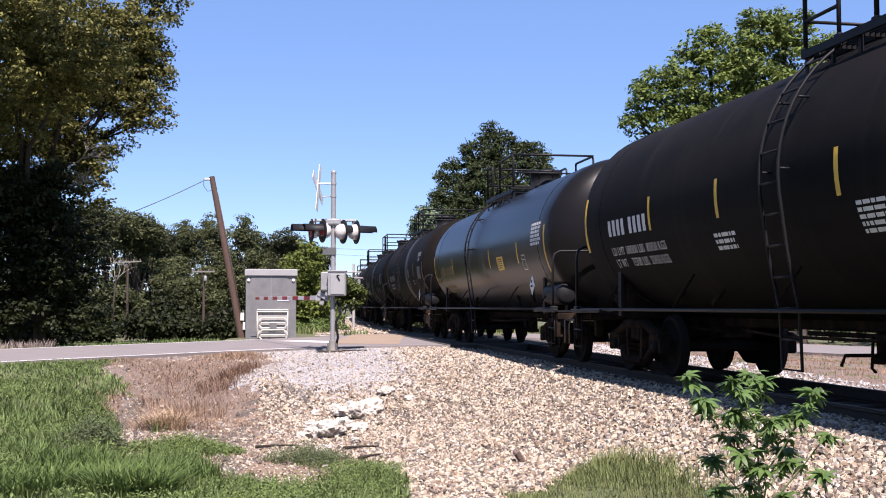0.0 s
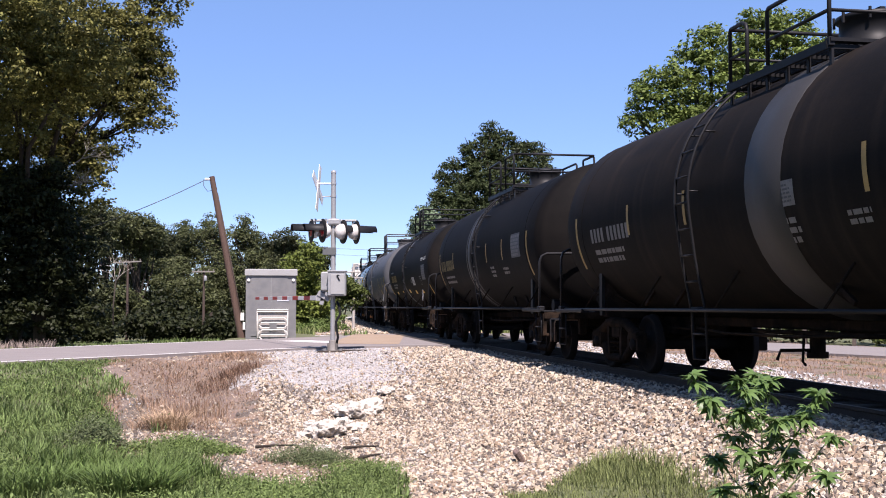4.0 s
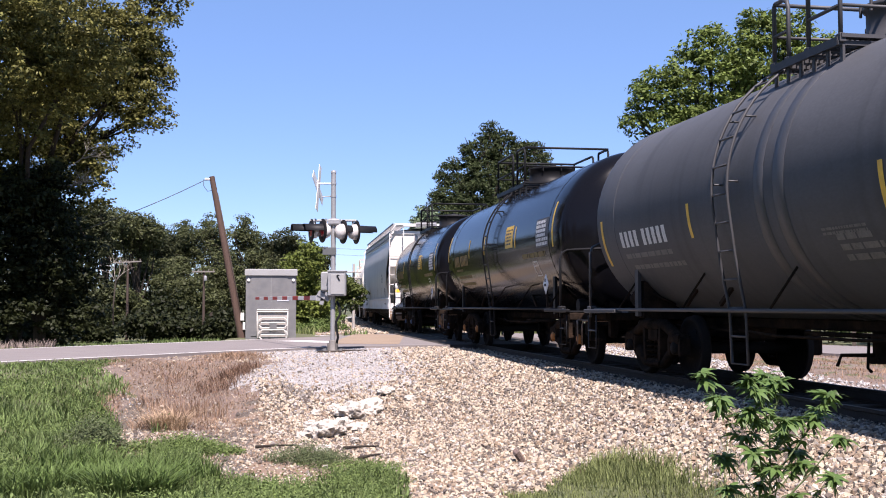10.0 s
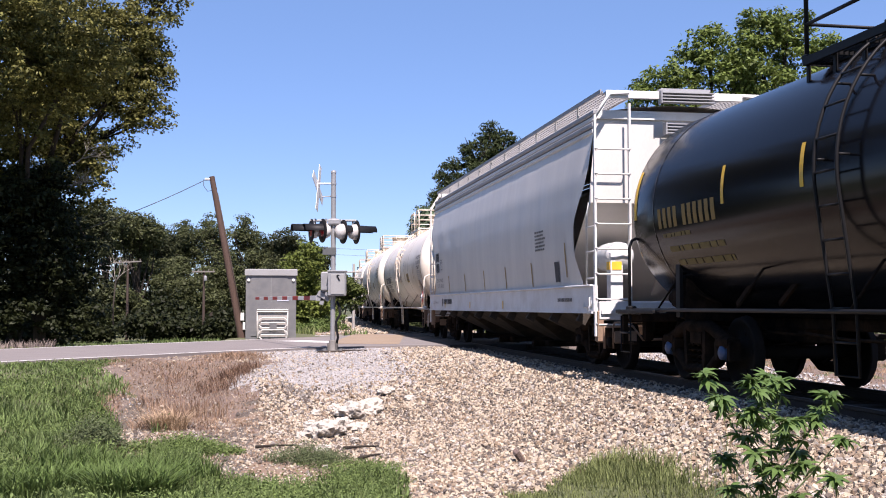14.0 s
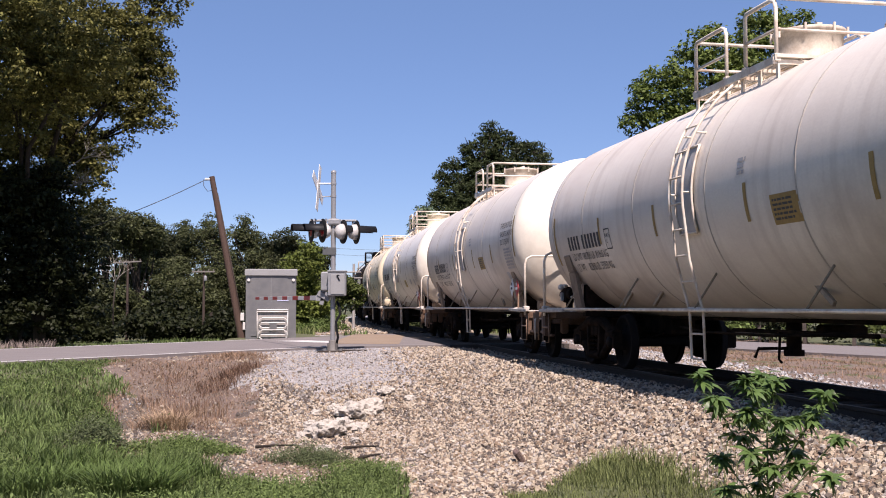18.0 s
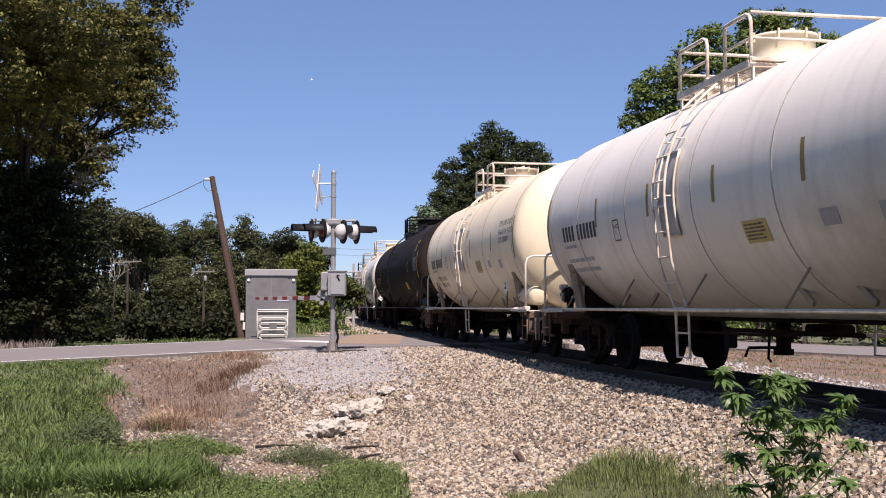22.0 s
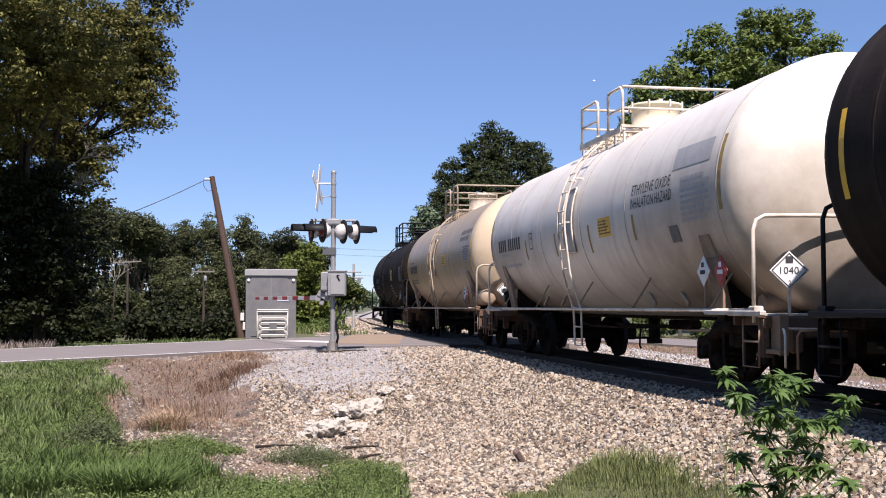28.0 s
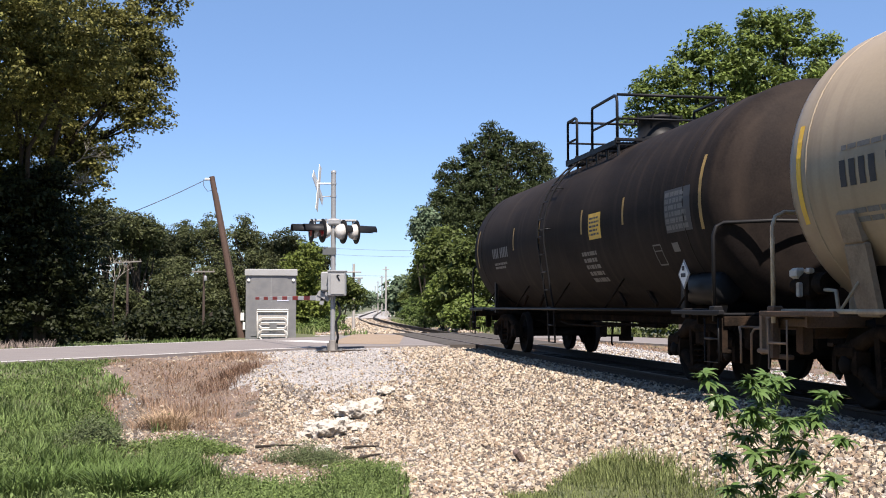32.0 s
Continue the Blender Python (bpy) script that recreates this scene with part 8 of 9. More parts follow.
shrub(172, 15.5, 0.36, 0.36, 0.5, 650, 0.022, M_LEAF_SAGE, "round grey-green weed clump on the bank", 0.4)
shrub(330, 15.6, 0.75, 0.5, 0.28, 800, 0.02, M_LEAF_COVER, "bright green weeds at the foot of the bank")
shrub(545, 14.6, 0.42, 0.42, 0.3, 620, 0.016, M_LEAF_SAGE, "sparse low weed among the stones", 0.35)
shrub(588, 14.9, 0.34, 0.3, 0.2, 240, 0.015, M_LEAF_SAGE, "sparse low weed among the stones", 0.35)
shrub(640, 14.2, 0.6, 0.5, 0.14, 260, 0.015, M_LEAF_COVER, "strip of low green weeds at the gravel's edge")


# ---- trees ----
def leaf_cloud(blobs, n, size, seed, fill=0.3, clump=42, flat=0.6, aspect=0.55, droop=0.0, spread=4.2):
    """Leaves in tufts that sit over blobs (cx, cy, cz, rx, ry, rz) and partly inside them."""
    r = np.random.default_rng(seed)
    b = np.array(blobs, float)
    vol = (b[:, 3] * b[:, 4] + b[:, 4] * b[:, 5] + b[:, 3] * b[:, 5])
    m = max(1, n // clump)
    k = r.choice(len(b), m, p=vol / vol.sum())
    d = r.normal(size=(m, 3))
    d /= np.linalg.norm(d, axis=1)[:, None]
    rad = np.where(r.random(m) < fill, r.random(m) ** 0.5 * 0.85, r.uniform(0.78, 1.14, m))
    lump_ = 1 + 0.3 * np.sin(d[:, 0] * 5 + k * 1.7) * np.sin(d[:, 1] * 6 + k) * np.sin(d[:, 2] * 5.5 + k * 0.6)
    c = b[k, :3] + d * b[k, 3:] * (rad * lump_)[:, None]
    e = r.normal(size=(m, clump, 3))
    e /= np.linalg.norm(e, axis=2)[..., None]
    e[..., 2] = np.where(r.random((m, clump)) < 0.7, np.abs(e[..., 2]), e[..., 2])
    big = size * spread * r.uniform(0.6, 1.35, (m, 1, 1))
    ctr = (c[:, None] + e * big * np.array([1.0, 1.0, 0.62]) * r.uniform(0.45, 1.1, (m, clump, 1))).reshape(-1, 3)
    N = len(ctr)
    nrm = 0.8 * e.reshape(-1, 3) + 0.6 * r.normal(size=(N, 3)) + np.array([0, 0, flat])
    nrm /= np.linalg.norm(nrm, axis=1)[:, None]
    t = np.cross(nrm, r.normal(size=(N, 3)))
    t[:, 2] -= droop
    t /= np.linalg.norm(t, axis=1)[:, None] + 1e-9
    w = np.cross(nrm, t)
    s_ = (size * r.uniform(0.6, 1.3, N))[:, None]
    V = np.stack([ctr - t * s_, ctr + w * s_ * aspect + nrm * s_ * 0.15, ctr + t * s_, ctr - w * s_ * aspect + nrm * s_ * 0.15], 1)
    F = (np.arange(N) * 4)[:, None] + np.arange(4)[None]
    return V.reshape(-1, 3), F


def limbs(mb, base, blobs, r0, seed, gnarl=0.12):
    """A tapered trunk with limbs that reach into the blobs."""
    r = random.Random(seed)
    b = [Vector(q[:3]) for q in blobs]
    top = max(b, key=lambda p: p.z)
    fork = Vector(base).lerp(Vector((top.x * 0.4, top.y * 0.4, top.z)), 0.42)
    pts = [Vector(base).lerp(fork, i / 6) + Vector((r.uniform(-1, 1), r.uniform(-1, 1), 0)) * gnarl * r0 * 2 for i in range(7)]
    pts[0] = Vector(base)
    mb.tube(pts, r0, 10, r0 * 0.62)
    mb.cyl(Vector(base) - Vector((0, 0, 0.2)), Vector(base) + Vector((0, 0, 0.35)), r0 * 1.5, 10, r0)
    for p in b:
        start = pts[3 + r.randrange(4)]
        mid = start.lerp(p, 0.5) + Vector((r.uniform(-1, 1), r.uniform(-1, 1), r.uniform(0, 1))) * 0.15 * (p - start).length
        q = [start.lerp(mid, i / 3) for i in range(3)] + [mid.lerp(p, i / 3) for i in range(4)]
        mb.tube(q, r0 * 0.42, 7, r0 * 0.1)
        for _ in range(3):
            e = p + Vector((r.uniform(-1, 1), r.uniform(-1, 1), r.uniform(-0.6, 0.8))) * 0.16 * min(6.0, (p - start).length)
            mb.tube([mid.lerp(p, r.uniform(0.1, 0.8)), p.lerp(e, 0.5), e], r0 * 0.14, 5, r0 * 0.04)
    return mb


def tree(name, x, y, z, blobs, n, size, leaf, label, seed, r0=0.25, bark=None, category="tree", group="", **kw):
    t = thing(name, pose(x, y, z), label, category, group)
    part("trunk", limbs(MB(), (0, 0, 0), blobs, r0, seed), bark or M_BARK, t)
    V, F = leaf_cloud(blobs, n, size, seed, **kw)
    part("crown", mesh_np("crown", V, F, leaf, True), None, t)
    return t


def px_blob(px, py, depth, rx_px, ry_px, x0, y0, z0, dy=0.0):
    """A blob given as it is seen over a tree that stands at x0, y0, z0."""
    k = (depth + dy) / 1960.0
    rx, rz = rx_px * k, ry_px * k
    return ((px - 784) * k - x0, dy, 1.17 + (542.3 - py) * k - z0, rx, (rx + rz) * 0.5, rz)


def seen_tree(name, depth, base_px, parts_px, n, size, leaf, label, seed, r0=0.25, base_z=-0.6, group="", **kw):
    x0 = at_bearing(base_px, depth)
    blobs = [px_blob(*p[:2], depth, *p[2:4], x0, depth, base_z, p[4] if len(p) > 4 else 0.0) for p in parts_px]
    return tree(name, x0, depth, base_z, blobs, n, size, leaf, label, seed, r0, group=group, **kw)


# the great tree at the road, with a lower crown coloured dark for shade
oak = seen_tree("broadleaf_tree", 42.0, 20, [(30, 40, 150, 90), (150, 90, 110, 100), (235, 45, 65, 65), (215, 150, 75, 55), (250, 195, 42, 42), (262, 105, 36, 40), (120, 210, 100, 80), (20, 200, 110, 100), (60, 330, 110, 90), (300, -20, 40, 40), (160, 285, 40, 36), (20, 70, 130, 80, -6.5), (130, 110, 85, 65, -5), (30, 190, 90, 60, -4)], 105000, 0.078, M_LEAF_OAK, "tall dark broadleaf tree with yellowing leaves beside the road", 11, 0.3, clump=66, spread=5.8, fill=0.3)
# crown out of view, its overhang added to shade the lower growth
OAK_UNSEEN = [px_blob(*p[:2], 42.0, *p[2:4], at_bearing(20, 42.0), 42.0, -0.6, p[4] if len(p) > 4 else 0.0) for p in ((-60, 120, 130, 160), (20, 450, 110, 80), (-80, 350, 120, 140), (-90, 40, 140, 110, -6), (60, -110, 190, 70, -8), (-150, -120, 160, 100, -8.5), (-140, 190, 120, 130, -5))]
OAK_V, OAK_F = leaf_cloud(OAK_UNSEEN, 26000, 0.13, 311, fill=0.35)
part("unseen_crown", mesh_np("unseen_crown", OAK_V, OAK_F, M_LEAF_OAK, True), None, oak)
seen_tree("broadleaf_tree", 40.0, 75, [(40, 420, 90, 90), (110, 470, 70, 70), (30, 540, 100, 60), (120, 560, 70, 40), (-70, 480, 90, 110), (60, 350, 60, 50)], 34000, 0.095, M_LEAF_SHADE, "dense undergrowth tree, its leaves coloured dark for deep shade", 12, 0.25)


def twigs(mb, p, d, ln, r, depth, rnd):
    """Bare forking twigs."""
    q = p + d * ln
    mb.tube([p, p.lerp(q, 0.5) + Vector((rnd.uniform(-1, 1), 0, rnd.uniform(-1, 1))) * 0.06 * ln, q], r, 5, r * 0.6)
    if depth:
        for _ in range(3):
            e = (d + Vector((rnd.uniform(-0.7, 0.7), rnd.uniform(-0.4, 0.4), rnd.uniform(-0.5, 0.5)))).normalized()
            twigs(mb, p.lerp(q, rnd.uniform(0.5, 1.0)), e, ln * rnd.uniform(0.5, 0.75), r * 0.55, depth - 1, rnd)
    return mb


GREAT_OAK = Vector((at_bearing(20, 42.0), 42.0, -0.6))
for px, py, dx, dz, ln in ((105, 300, 0.8, 0.45, 0.95), (95, 330, 0.95, 0.1, 0.8), (110, 345, 0.6, 0.75, 0.7)):
    p0 = Vector((at_bearing(px, 40.5), 40.5, 1.17 + (542.3 - py) / 1960 * 40.5)) - GREAT_OAK
    part("dead_branch", twigs(MB(), p0, Vector((dx, 0, dz)).normalized(), ln, 0.022, 4, random.Random(px)), M_BARK_PALE, oak, "bare pale dead branches")
dt = thing("dead_tree", pose(at_bearing(203, 60.5), 60.5, -0.6), "bare dead tree with pale twigs before the wood", "tree")
part("trunk", twigs(MB(), Vector((0, 0, 0)), Vector((0.02, 0, 1)), 3.2, 0.06, 0, random.Random(3)), M_BARK, dt)
for k in range(4):
    part("limb", twigs(MB(), Vector((0.06, 0, 3.1)), Vector((-0.5 + 0.4 * k, 0, 0.8)).normalized(), 0.75, 0.022, 3, random.Random(40 + k)), M_BARK_PALE, dt)
# wood along the far road: column, depth, row of the middle, half width, half height, leaf, how dense
far_row = [(150, 72, 405, 62, 60, M_LEAF_WOOD_DEEP, 1.0), (190, 78, 402, 46, 56, M_LEAF_WOOD, 0.9), (245, 80, 418, 44, 48, M_LEAF_WOOD, 1.0), (288, 88, 440, 34, 46, M_LEAF_WOOD_DEEP, 0.9), (272, 84, 505, 80, 80, M_LEAF_WOOD, 1.2), (325, 92, 432, 38, 44, M_LEAF_WOOD, 0.9), (330, 80, 525, 70, 66, M_LEAF_WOOD, 1.2), (375, 96, 420, 34, 46, M_LEAF_WOOD, 0.8), (400, 84, 505, 60, 70, M_LEAF_WOOD, 1.2), (436, 100, 420, 34, 40, M_LEAF_WOOD, 0.55), (470, 92, 482, 50, 55, M_LEAF_WOOD, 1.0), (515, 88, 448, 50, 54, M_LEAF_WOOD_DEEP, 1.0), (500, 80, 530, 60, 60, M_LEAF_WOOD, 1.2), (555, 92, 478, 38, 52, M_LEAF_WOOD_DEEP, 1.0), (90, 76, 450, 70, 90, M_LEAF_WOOD_DEEP, 1.2), (120, 66, 540, 80, 60, M_LEAF_WOOD_DEEP, 1.2), (200, 68, 540, 60, 50, M_LEAF_WOOD, 1.1), (300, 104, 470, 60, 60, M_LEAF_WOOD_DEEP, 1.0), (400, 108, 470, 60, 50, M_LEAF_WOOD_DEEP, 1.0), (470, 106, 450, 46, 40, M_LEAF_WOOD_DEEP, 1.0), (220, 100, 460, 70, 60, M_LEAF_WOOD_DEEP, 1.0), (350, 104, 540, 120, 50, M_LEAF_WOOD_DEEP, 1.2), (200, 98, 550, 110, 50, M_LEAF_WOOD_DEEP, 1.2), (490, 104, 540, 90, 50, M_LEAF_WOOD_DEEP, 1.2)]
for k, (px, d, py, rx, ry, leaf, dense) in enumerate(far_row):
    r = random.Random(k)
    blobs = [(px, py + ry * 0.1, rx * 0.5, ry * 0.55, 0.0)]
    for j in range(11):
        a = j * 2.399 + r.uniform(-0.4, 0.4)
        q = math.sqrt((j + 0.6) / 11)
        g = r.uniform(0.2, 0.36)
        blobs.append((px + rx * 0.78 * q * math.cos(a), py - ry * 0.72 * q * math.sin(a), rx * g, ry * g, r.uniform(-1.6, 1.0)))
    seen_tree("broadleaf_tree", d, px, blobs, int((12500 if d < 95 else 6000) * dense), 0.095 if d < 95 else 0.13, leaf, "green broadleaf tree in the wood beyond the road", 20 + k, 0.2, base_z=-0.9, group="wood beyond the road", fill=0.25, clump=36, spread=5.0)
seen_tree("bush", 52.0, 545, [(540, 480, 35, 40), (520, 520, 35, 35), (560, 530, 30, 30), (548, 455, 22, 25), (535, 560, 40, 30)], 14000, 0.08, M_LEAF_YELLOW, "bright yellow-green bush behind the signal cabinet", 60, 0.1, base_z=-0.5, category="bush")
seen_tree("bush", 58.0, 610, [(600, 515, 28, 24), (628, 522, 18, 18), (575, 530, 35, 25)], 13000, 0.075, M_LEAF_MID, "green bush beside the track", 61, 0.1, base_z=-0.5, category="bush")
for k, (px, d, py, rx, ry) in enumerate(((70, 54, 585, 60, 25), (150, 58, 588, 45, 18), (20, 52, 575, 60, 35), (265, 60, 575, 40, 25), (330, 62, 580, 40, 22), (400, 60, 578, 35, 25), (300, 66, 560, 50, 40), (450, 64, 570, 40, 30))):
    seen_tree("bush", d, px, [(px, py, rx * 0.8, ry * 0.8), (px - rx * 0.5, py + ry * 0.3, rx * 0.6, ry * 0.6), (px + rx * 0.5, py + ry * 0.3, rx * 0.6, ry * 0.6)], 4500, 0.125, M_LEAF_SHADE, "bush at the foot of the wood, coloured dark for shade", 180 + k, 0.08, base_z=-0.9, category="bush", group="bushes under the wood")
for k, (px, d, py, rx, ry) in enumerate(((553, 49, 583, 38, 20), (582, 52, 577, 28, 18), (575, 55, 560, 30, 18), (540, 52, 570, 30, 22), (770, 62, 555, 40, 26), (735, 72, 552, 26, 18), (790, 60, 520, 40, 40), (745, 80, 530, 24, 26))):
    seen_tree("bush", d, px, [(px, py, rx * 0.8, ry * 0.8), (px - rx * 0.6, py + ry * 0.4, rx * 0.6, ry * 0.6), (px + rx * 0.6, py + ry * 0.4, rx * 0.6, ry * 0.6)], 6500, 0.05, M_LEAF_BANK, "rank green growth on the bank behind the signal", 200 + k, 0.04, base_z=-0.7, category="bush", group="growth on the bank")
# beyond the track
seen_tree("conifer_tree", 70.0, 860, [(873, 230, 13, 12), (858, 248, 17, 13), (893, 246, 15, 11), (832, 264, 15, 11), (870, 268, 24, 16), (912, 262, 15, 10), (938, 264, 20, 12), (960, 278, 15, 11), (806, 294, 19, 12), (842, 288, 22, 15), (905, 288, 34, 20), (788, 316, 17, 14), (870, 312, 44, 26), (955, 308, 28, 22), (822, 322, 26, 20), (776, 344, 14, 16), (875, 352, 85, 36), (790, 382, 32, 32), (860, 410, 100, 60), (960, 370, 50, 60)], 66000, 0.125, M_LEAF_PINE, "dark grey-green tree with ragged spiky top", 62, 0.35, aspect=0.3, flat=0.1, spread=3.2, clump=30)
seen_tree("broadleaf_tree", 64.0, 1330, [(1130, 215, 25, 25), (1170, 170, 45, 45), (1230, 130, 50, 55), (1260, 75, 35, 35), (1350, 50, 40, 40), (1400, 55, 40, 40), (1300, 120, 70, 70), (1380, 130, 80, 80), (1460, 100, 30, 35), (1200, 240, 60, 50), (1300, 240, 90, 70), (1450, 220, 90, 80), (1530, 300, 90, 100), (1330, 350, 110, 70)], 66000, 0.13, M_LEAF_BRIGHT, "large bright green broadleaf tree behind the track", 63, 0.4, clump=60, spread=5.0)
bank = [(752, 62, 400, 22, 30, M_LEAF_FAR), (790, 58, 450, 50, 50, M_LEAF_MID), (752, 66, 480, 24, 50, M_LEAF_MID), (830, 52, 480, 45, 60, M_LEAF_MID), (785, 54, 525, 35, 40, M_LEAF_BRIGHT), (830, 50, 555, 40, 25, M_LEAF_BRIGHT), (728, 90, 528, 16, 14, M_LEAF_MID), (880, 54, 480, 50, 70, M_LEAF_SHADE), (940, 56, 480, 50, 80, M_LEAF_MID), (990, 60, 430, 50, 100, M_LEAF_MID), (1050, 60, 450, 50, 110, M_LEAF_SHADE), (1120, 62, 480, 60, 90, M_LEAF_MID)]
for k, (px, d, py, rx, ry, leaf) in enumerate(bank):
    seen_tree("bush", d, px, [(px, py, rx * 0.8, ry * 0.8), (px - rx * 0.5, py + ry * 0.4, rx * 0.6, ry * 0.6), (px + rx * 0.5, py + ry * 0.5, rx * 0.6, ry * 0.6), (px, py - ry * 0.5, rx * 0.5, ry * 0.5)], 7200, 0.1, leaf, "green bush on the bank beyond the track", 80 + k, 0.1, category="bush", group="bushes beyond the track")


def beside_lane(q, off):
    """A point along the lane beyond the track, off metres past its middle."""
    return 4.9 + 0.49 * q + 0.872 * off, 44.6 - 0.872 * q + 0.49 * off


for k in range(10):
    x0, d = beside_lane(0.5 + 3.6 * k, 5.6 + 0.5 * math.sin(k * 2.1))
    tree("bush", x0, d, put(x0, d) - 0.05, [(0, 0, 0.9, 1.6, 1.3, 0.9), (1.2, 0.3, 0.7, 1.3, 1.1, 0.75), (-1.1, 0.2, 0.8, 1.2, 1.1, 0.8), (0.2, 0, 1.6, 1.0, 0.9, 0.7)], 4200, 0.085, (M_LEAF_MID, M_LEAF_BANK, M_LEAF_SHADE)[k % 3], "green hedge bush behind the lane's fence", 120 + k, 0.07, category="bush", group="hedge behind the lane")
fx, fy = beside_lane(3, 3.4)
fence = thing("fence", pose(fx, fy, 0), "dark weathered post and rail fence along the lane", "fence")
for k in range(15):
    x0, y0 = beside_lane(3 + 2.1 * k, 3.4)
    x1, y1 = beside_lane(3 + 2.1 * (k + 1), 3.4)
    z0, z1 = put(x0, y0), put(x1, y1)
    part("post", MB().box((x0 - fx, y0 - fy, z0 + 0.5), (0.11, 0.11, 1.25), Matrix.Rotation(-0.5, 3, "Z"), 0.01), M_FENCE, fence)
    if k < 14:
        for h in (0.4, 0.98):
            a, b = Vector((x0 - fx, y0 - fy, z0 + h)), Vector((x1 - fx, y1 - fy, z1 + h))
            turn = (b - a).to_track_quat("X", "Z").to_matrix()
            part("rail", MB().box((a + b) / 2 + turn @ Vector((0, 0.06, 0)), ((b - a).length, 0.04, 0.12), turn, 0.006), M_FENCE, fence)
x, y, s, u = along(30000, 9, 40, 3.7, 11)
ok = (road_gap(x, y) > 0.5) & (np.sin(1.3 * x + 0.4 * y) * np.sin(0.9 * y - 0.5 * x) > -0.5)
blades("dry_grass", x[ok], y[ok], RNG.uniform(0.04, 0.15, ok.sum()), RNG.uniform(0.003, 0.006, ok.sum()), M_STRAW, "fluffy dry straw grass between the track and the lane", lean=1.6)
x, y, s, u = along(3600, 14, 42, 1.9, 3.9)
ok = keep_off_road(x, y)
scatter_stones("grey_gravel", x[ok], y[ok], RNG.uniform(0.03, 0.05, ok.sum()), M_CHIP, "grey gravel beyond the rails", small=True)
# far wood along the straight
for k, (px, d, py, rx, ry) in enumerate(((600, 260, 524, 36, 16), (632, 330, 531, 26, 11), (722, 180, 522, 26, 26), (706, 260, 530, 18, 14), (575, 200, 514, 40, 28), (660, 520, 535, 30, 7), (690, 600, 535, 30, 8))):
    seen_tree("broadleaf_tree", d, px, [(px, py, rx, ry), (px - rx * 0.7, py + ry * 0.4, rx * 0.7, ry * 0.7), (px + rx * 0.7, py + ry * 0.4, rx * 0.7, ry * 0.7)], 4000, 0.5, M_LEAF_FAR, "green trees far along the line, tinted pale for haze", 140 + k, 0.3, group="far trees")


# the wood goes on beside and behind the viewpoint
for k in range(15):
    a = radians(15 + 11 * k)                     # round from behind to the left side
    R = 34 + 5 * math.sin(k * 2.3)
    x0, y0 = -R * math.sin(a) - 4, -1.3 * R * math.cos(a)
    if y0 > 24:
        continue
    h = 11 + 2.5 * math.sin(k * 1.7)
    tree("broadleaf_tree", x0, y0, -0.7, [(0, 0, h * 0.8, 3.6, 3.6, h * 0.22), (2, 1, h * 0.55, 3.4, 3.2, h * 0.25), (-2, -1, h * 0.6, 3.2, 3.4, h * 0.25), (1.5, -2, h * 0.3, 3.4, 3.4, h * 0.25), (-1.5, 2, h * 0.28, 3.6, 3.2, h * 0.25)], 2600, 0.42, M_LEAF_SHADE if k % 2 else M_LEAF_WOOD, "dense broadleaf tree beside the viewpoint", 220 + k, 0.3, group="trees beside the viewpoint")


# ---- weed in front of the track ----
def weed():
    d = 5.4
    x0 = at_bearing(1345, d)
    t = thing("tall_weed", pose(x0, d, put(x0, d)), "tall green weed with lobed leaves at the ballast's edge", "weed")
    return t, x0, d


weed_thing, weed_x, weed_y = weed()
WEED_Z = weed_thing.matrix_world.translation.z


def lobed_leaf():
    """A hand-like leaf of five narrow lobes, pointing along +x."""
    vs, fs = [], []
    for a, ln in ((-1.25, 0.42), (-0.62, 0.78), (0, 1.0), (0.62, 0.78), (1.25, 0.42)):
        k = len(vs)
        c, s_ = math.cos(a), math.sin(a)
        for f, w, z in ((0.0, 0.03, 0), (0.42, 0.12, 0.03), (0.72, 0.085, 0.0), (1.0, 0.0, -0.1)):
            for sg in (-1, 1):
                x, y = ln * f, sg * w
                vs.append((x * c - y * s_, x * s_ + y * c, z - 0.12 * f * f - abs(a) * 0.03))
        fs += [(k, k + 2, k + 3, k + 1), (k + 2, k + 4, k + 5, k + 3), (k + 4, k + 6, k + 5)]
    return MB().add(vs, fs, True).mesh("leaf", M_LEAF_WEED)


LEAF = lobed_leaf()


def weed_px(px, py, dy=0.0):
    k = (weed_y + dy) / 1960.0
    return Vector(((px - 784) * k - weed_x, dy, 1.17 + (542.3 - py) * k - WEED_Z))


r = random.Random(5)
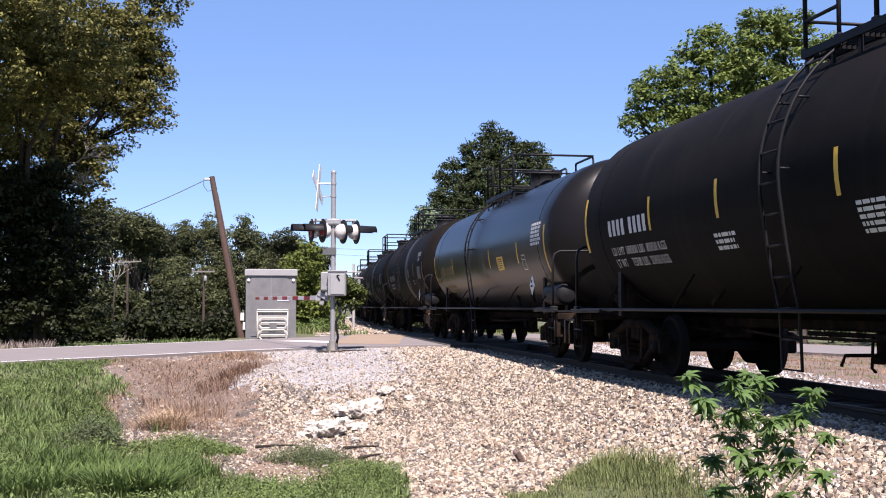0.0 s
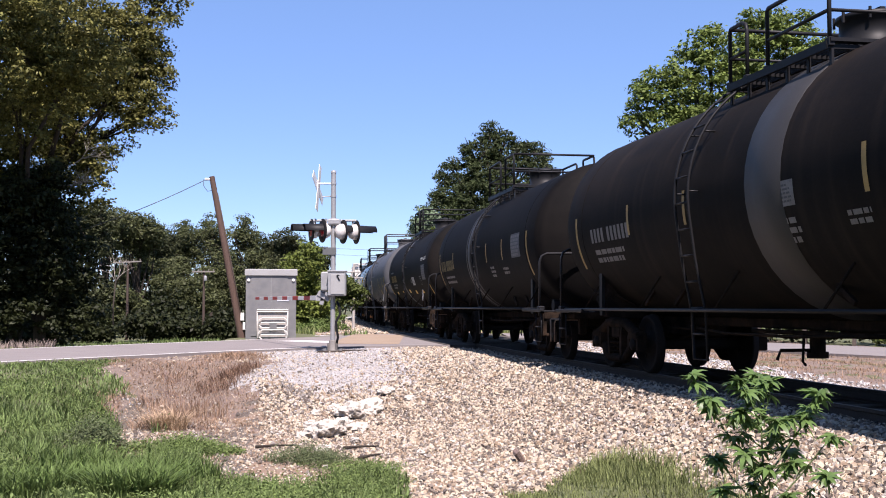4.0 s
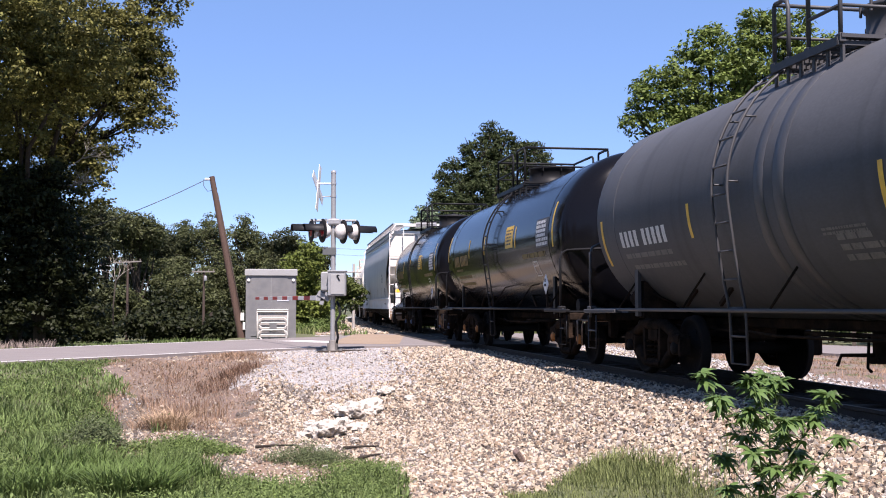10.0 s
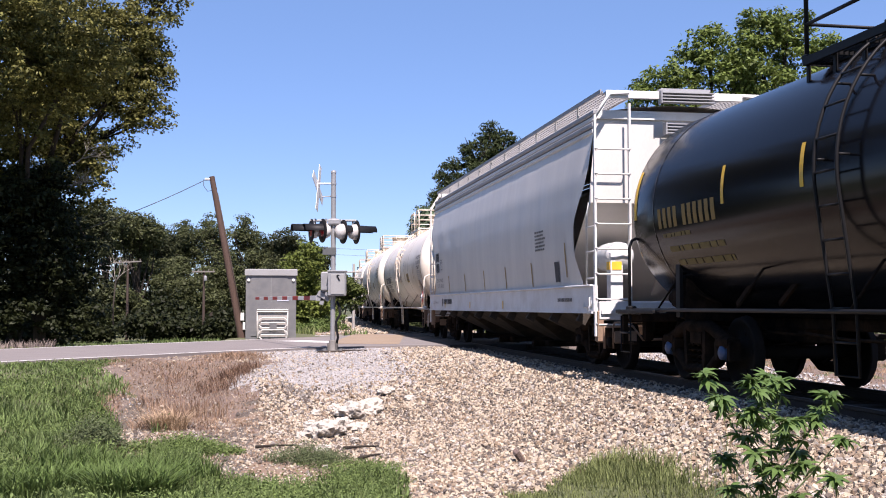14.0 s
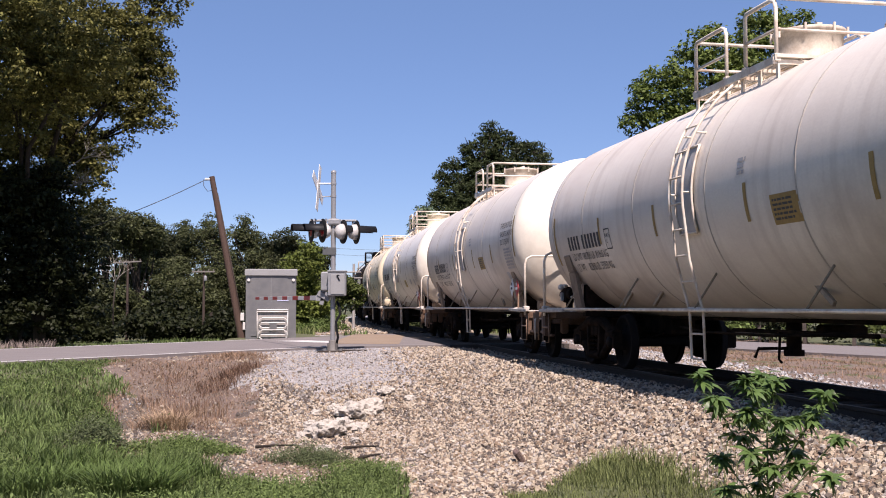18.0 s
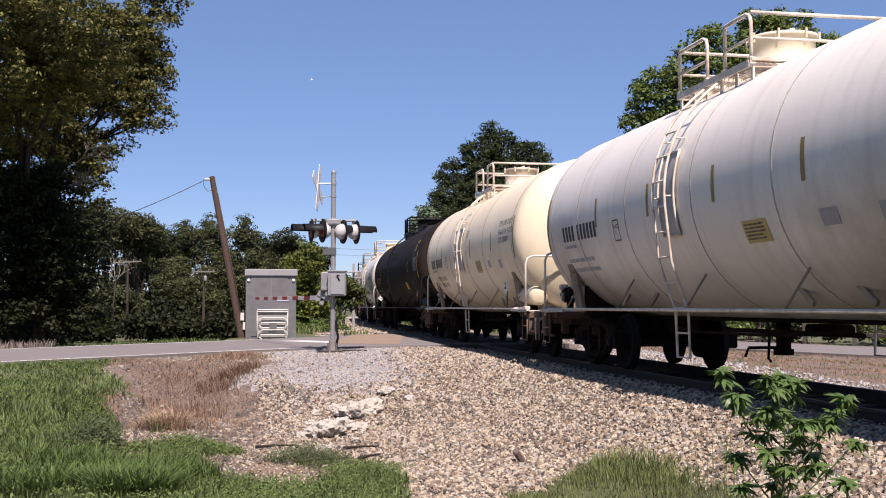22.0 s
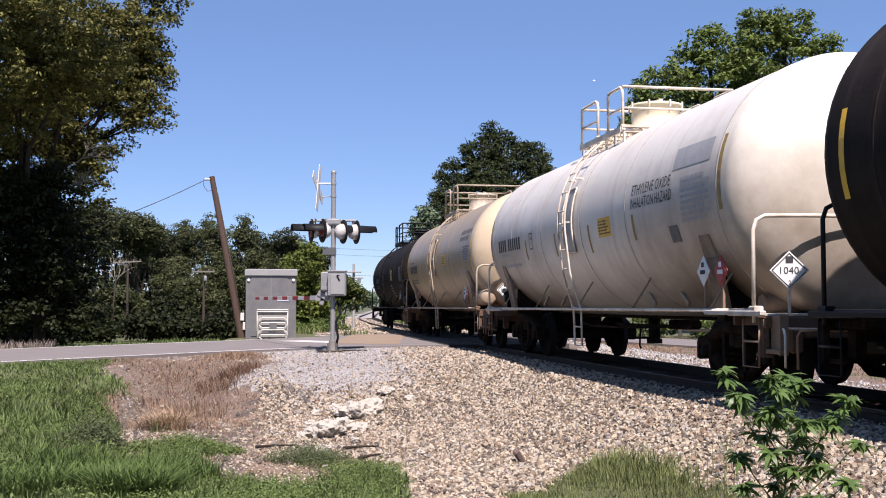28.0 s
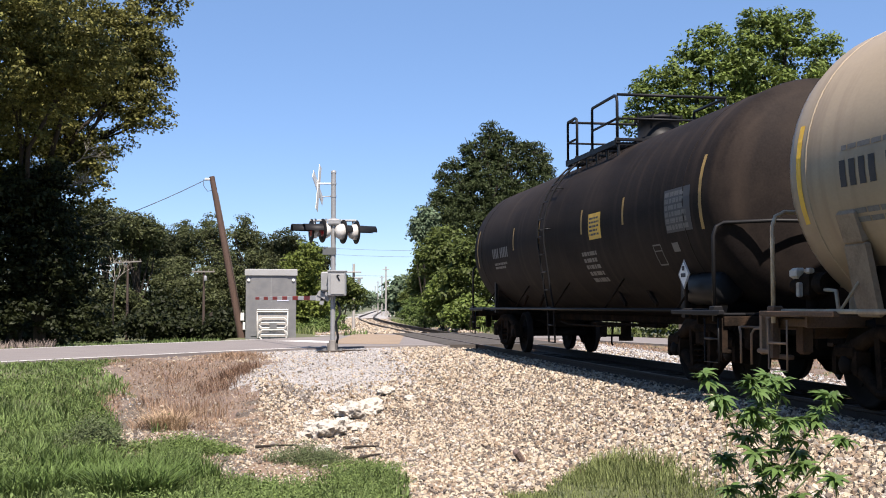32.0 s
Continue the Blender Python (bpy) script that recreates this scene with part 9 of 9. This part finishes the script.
STEMS = [((1345, 1010), (1338, 830), (1330, 665)), ((1338, 840), (1270, 760), (1212, 662)), ((1262, 745), (1246, 725), (1240, 705)), ((1337, 850), (1400, 760), (1442, 685)), ((1392, 770), (1412, 740), (1418, 718)), ((1334, 760), (1310, 745), (1296, 725)), ((1334, 770), (1362, 750), (1385, 738)), ((1340, 900), (1290, 850), (1248, 805)), ((1342, 900), (1410, 830), (1462, 765)), ((1343, 930), (1290, 900), (1262, 862)), ((1344, 940), (1400, 890), (1452, 835)), ((1341, 860), (1320, 830), (1305, 800)), ((1341, 870), (1370, 840), (1392, 815)), ((1342, 950), (1330, 900), (1322, 850)), ((1343, 960), (1370, 910), (1385, 868)), ((1344, 980), (1300, 930), (1285, 890)), ((1336, 800), (1350, 780), (1356, 762)), ((1336, 760), (1318, 715), (1305, 690)), ((1335, 740), (1350, 700), (1345, 672)), ((1336, 790), (1300, 760), (1285, 735)), ((1337, 800), (1368, 770), (1360, 740)), ((1338, 830), (1310, 800), (1292, 770)), ((1339, 850), (1370, 820), (1382, 790)), ((1342, 900), (1350, 860), (1345, 825)), ((1340, 880), (1325, 850), (1318, 822)), ((1333, 720), (1322, 690), (1322, 660)), ((1334, 730), (1300, 700), (1292, 672))]
for k, st in enumerate(STEMS):
    dy = 0.16 * math.sin(k * 2.1)
    pts = [weed_px(px, py, dy * (i / (len(st) - 1))) for i, (px, py) in enumerate(st)]
    if k == 0:
        pts[0] = Vector((0, 0, -0.05))
    pts = [pts[0], pts[0].lerp(pts[1], 0.5) + Vector((0, 0, -0.008)), pts[1], pts[1].lerp(pts[2], 0.5) + Vector((0, 0, 0.006)), pts[2]]
    part("stem", MB().tube(pts, 0.005 if k else 0.008, 6, 0.0022), M_STEM, weed_thing)
    for j in range(22 if k < 7 else 11):
        tip = j < 8
        f = 1 - 0.1 * r.random() if tip else r.uniform(0.35, 0.9)
        seg = f * (len(pts) - 1)
        i = min(int(seg), len(pts) - 2)
        p = pts[i].lerp(pts[i + 1], seg - i)
        sc = r.uniform(0.065, 0.12) if tip else r.uniform(0.05, 0.1)
        turn = Euler((r.uniform(-0.6, 0.6), radians(r.uniform(-30, 45)), radians(j * 137.5 + r.uniform(-30, 30))))
        part("leaf", LEAF, None, weed_thing, m=Matrix.Translation(p) @ turn.to_matrix().to_4x4() @ Matrix.Scale(sc, 4))


# ---- bird ----
bird = thing("bird", None, "small white bird gliding high over the trees", "bird")
M_FEATHER = mat("white_feathers", (0.85, 0.85, 0.83), 0.7, vary=0.05)
part("body", MB().lathe([(0.001, -0.34), (0.05, -0.25), (0.1, -0.05), (0.09, 0.12), (0.045, 0.26), (0.05, 0.34), (0.001, 0.42)][::-1], 10, "x"), M_FEATHER, bird)
for sy in (-1, 1):
    part("wing", MB().grid(lambda i, j, sy=sy: (0.12 - 0.3 * j * (1 - 0.5 * i) - 0.12 * i, sy * (0.05 + 0.6 * i), 0.05 + 0.1 * math.sin(2.4 * i) + 0.012 * (1 - j)), 6, 3), M_FEATHER, bird)
part("tail", MB().add([(-0.3, -0.04, 0), (-0.3, 0.04, 0), (-0.52, 0.1, 0.01), (-0.52, -0.1, 0.01), (-0.3, 0, 0.03), (-0.52, 0, 0.03)], [(0, 3, 5, 4), (4, 5, 2, 1), (0, 1, 2, 3)]), M_FEATHER, bird)
BIRD = [(t, pose((px - 784) * 300 / 1960, 300, 1.17 + (542.3 - py) * 300 / 1960, 25, 0, 0)) for t, px, py in ((0.0, -1240, 110), (8.0, -585, 112), (16.0, 65, 118), (19.0, 305, 130), (21.0, 468, 137), (23.0, 631, 143), (24.0, 715, 161), (25.0, 806, 165), (25.5, 850, 158), (27.5, 1017, 150), (28.0, 1054, 140), (29.0, 1116, 121), (32.0, 1330, 100))]


# ---- what moves ----
def car_rows(i):
    """Rows of a car: it rides the track on its two trucks."""
    half = LEN[i] / 2
    rows = []
    for k in range(65):
        t = k * 0.5
        s = HERE - SPEED * (t - PASS[i]) + half
        x0, y0, _ = on_track(s - (half - 2.25))
        x1, y1, _ = on_track(s + (half - 2.25))
        a = math.atan2(float(y0 - y1), float(x0 - x1))
        rows.append((t, pose(float(x0 + x1) / 2, float(y0 + y1) / 2, 0, 0, 0, math.degrees(a))))
    return rows


SWAY = [(0.0, 0), (1.0, 0.5), (2.0, -1.0), (3.0, 1.0), (6.0, 0.8), (7.0, 2.6), (8.0, 2.9), (9.0, 3.4), (10.0, 2.5), (11.0, 2.2), (12.0, 2.0), (13.0, 2.6), (14.0, 2.8), (17.0, 6.0), (18.0, 2.0), (19.0, 3.8), (20.0, 3.0), (21.0, 5.0), (22.0, 5.5), (23.0, 6.0), (24.0, 3.0), (25.0, 2.8), (28.0, 6.0), (29.0, 3.0), (30.0, 4.0), (31.0, 4.0), (32.0, 2.8)]


def motions():
    for car, i in cars:
        walk(car, car_rows(i))
    turn = SPEED / WHEEL_R
    for ob, x in wheelsets:
        walk(ob, [(k / 15, pose(x, 0, 0, 0, math.degrees(turn * k / 15), 0)) for k in range(481)])
    walk(bird, BIRD)
    walk(weed_thing, [(t, pose(weed_x, weed_y, WEED_Z, 0, a, 0)) for t, a in SWAY])


motions()
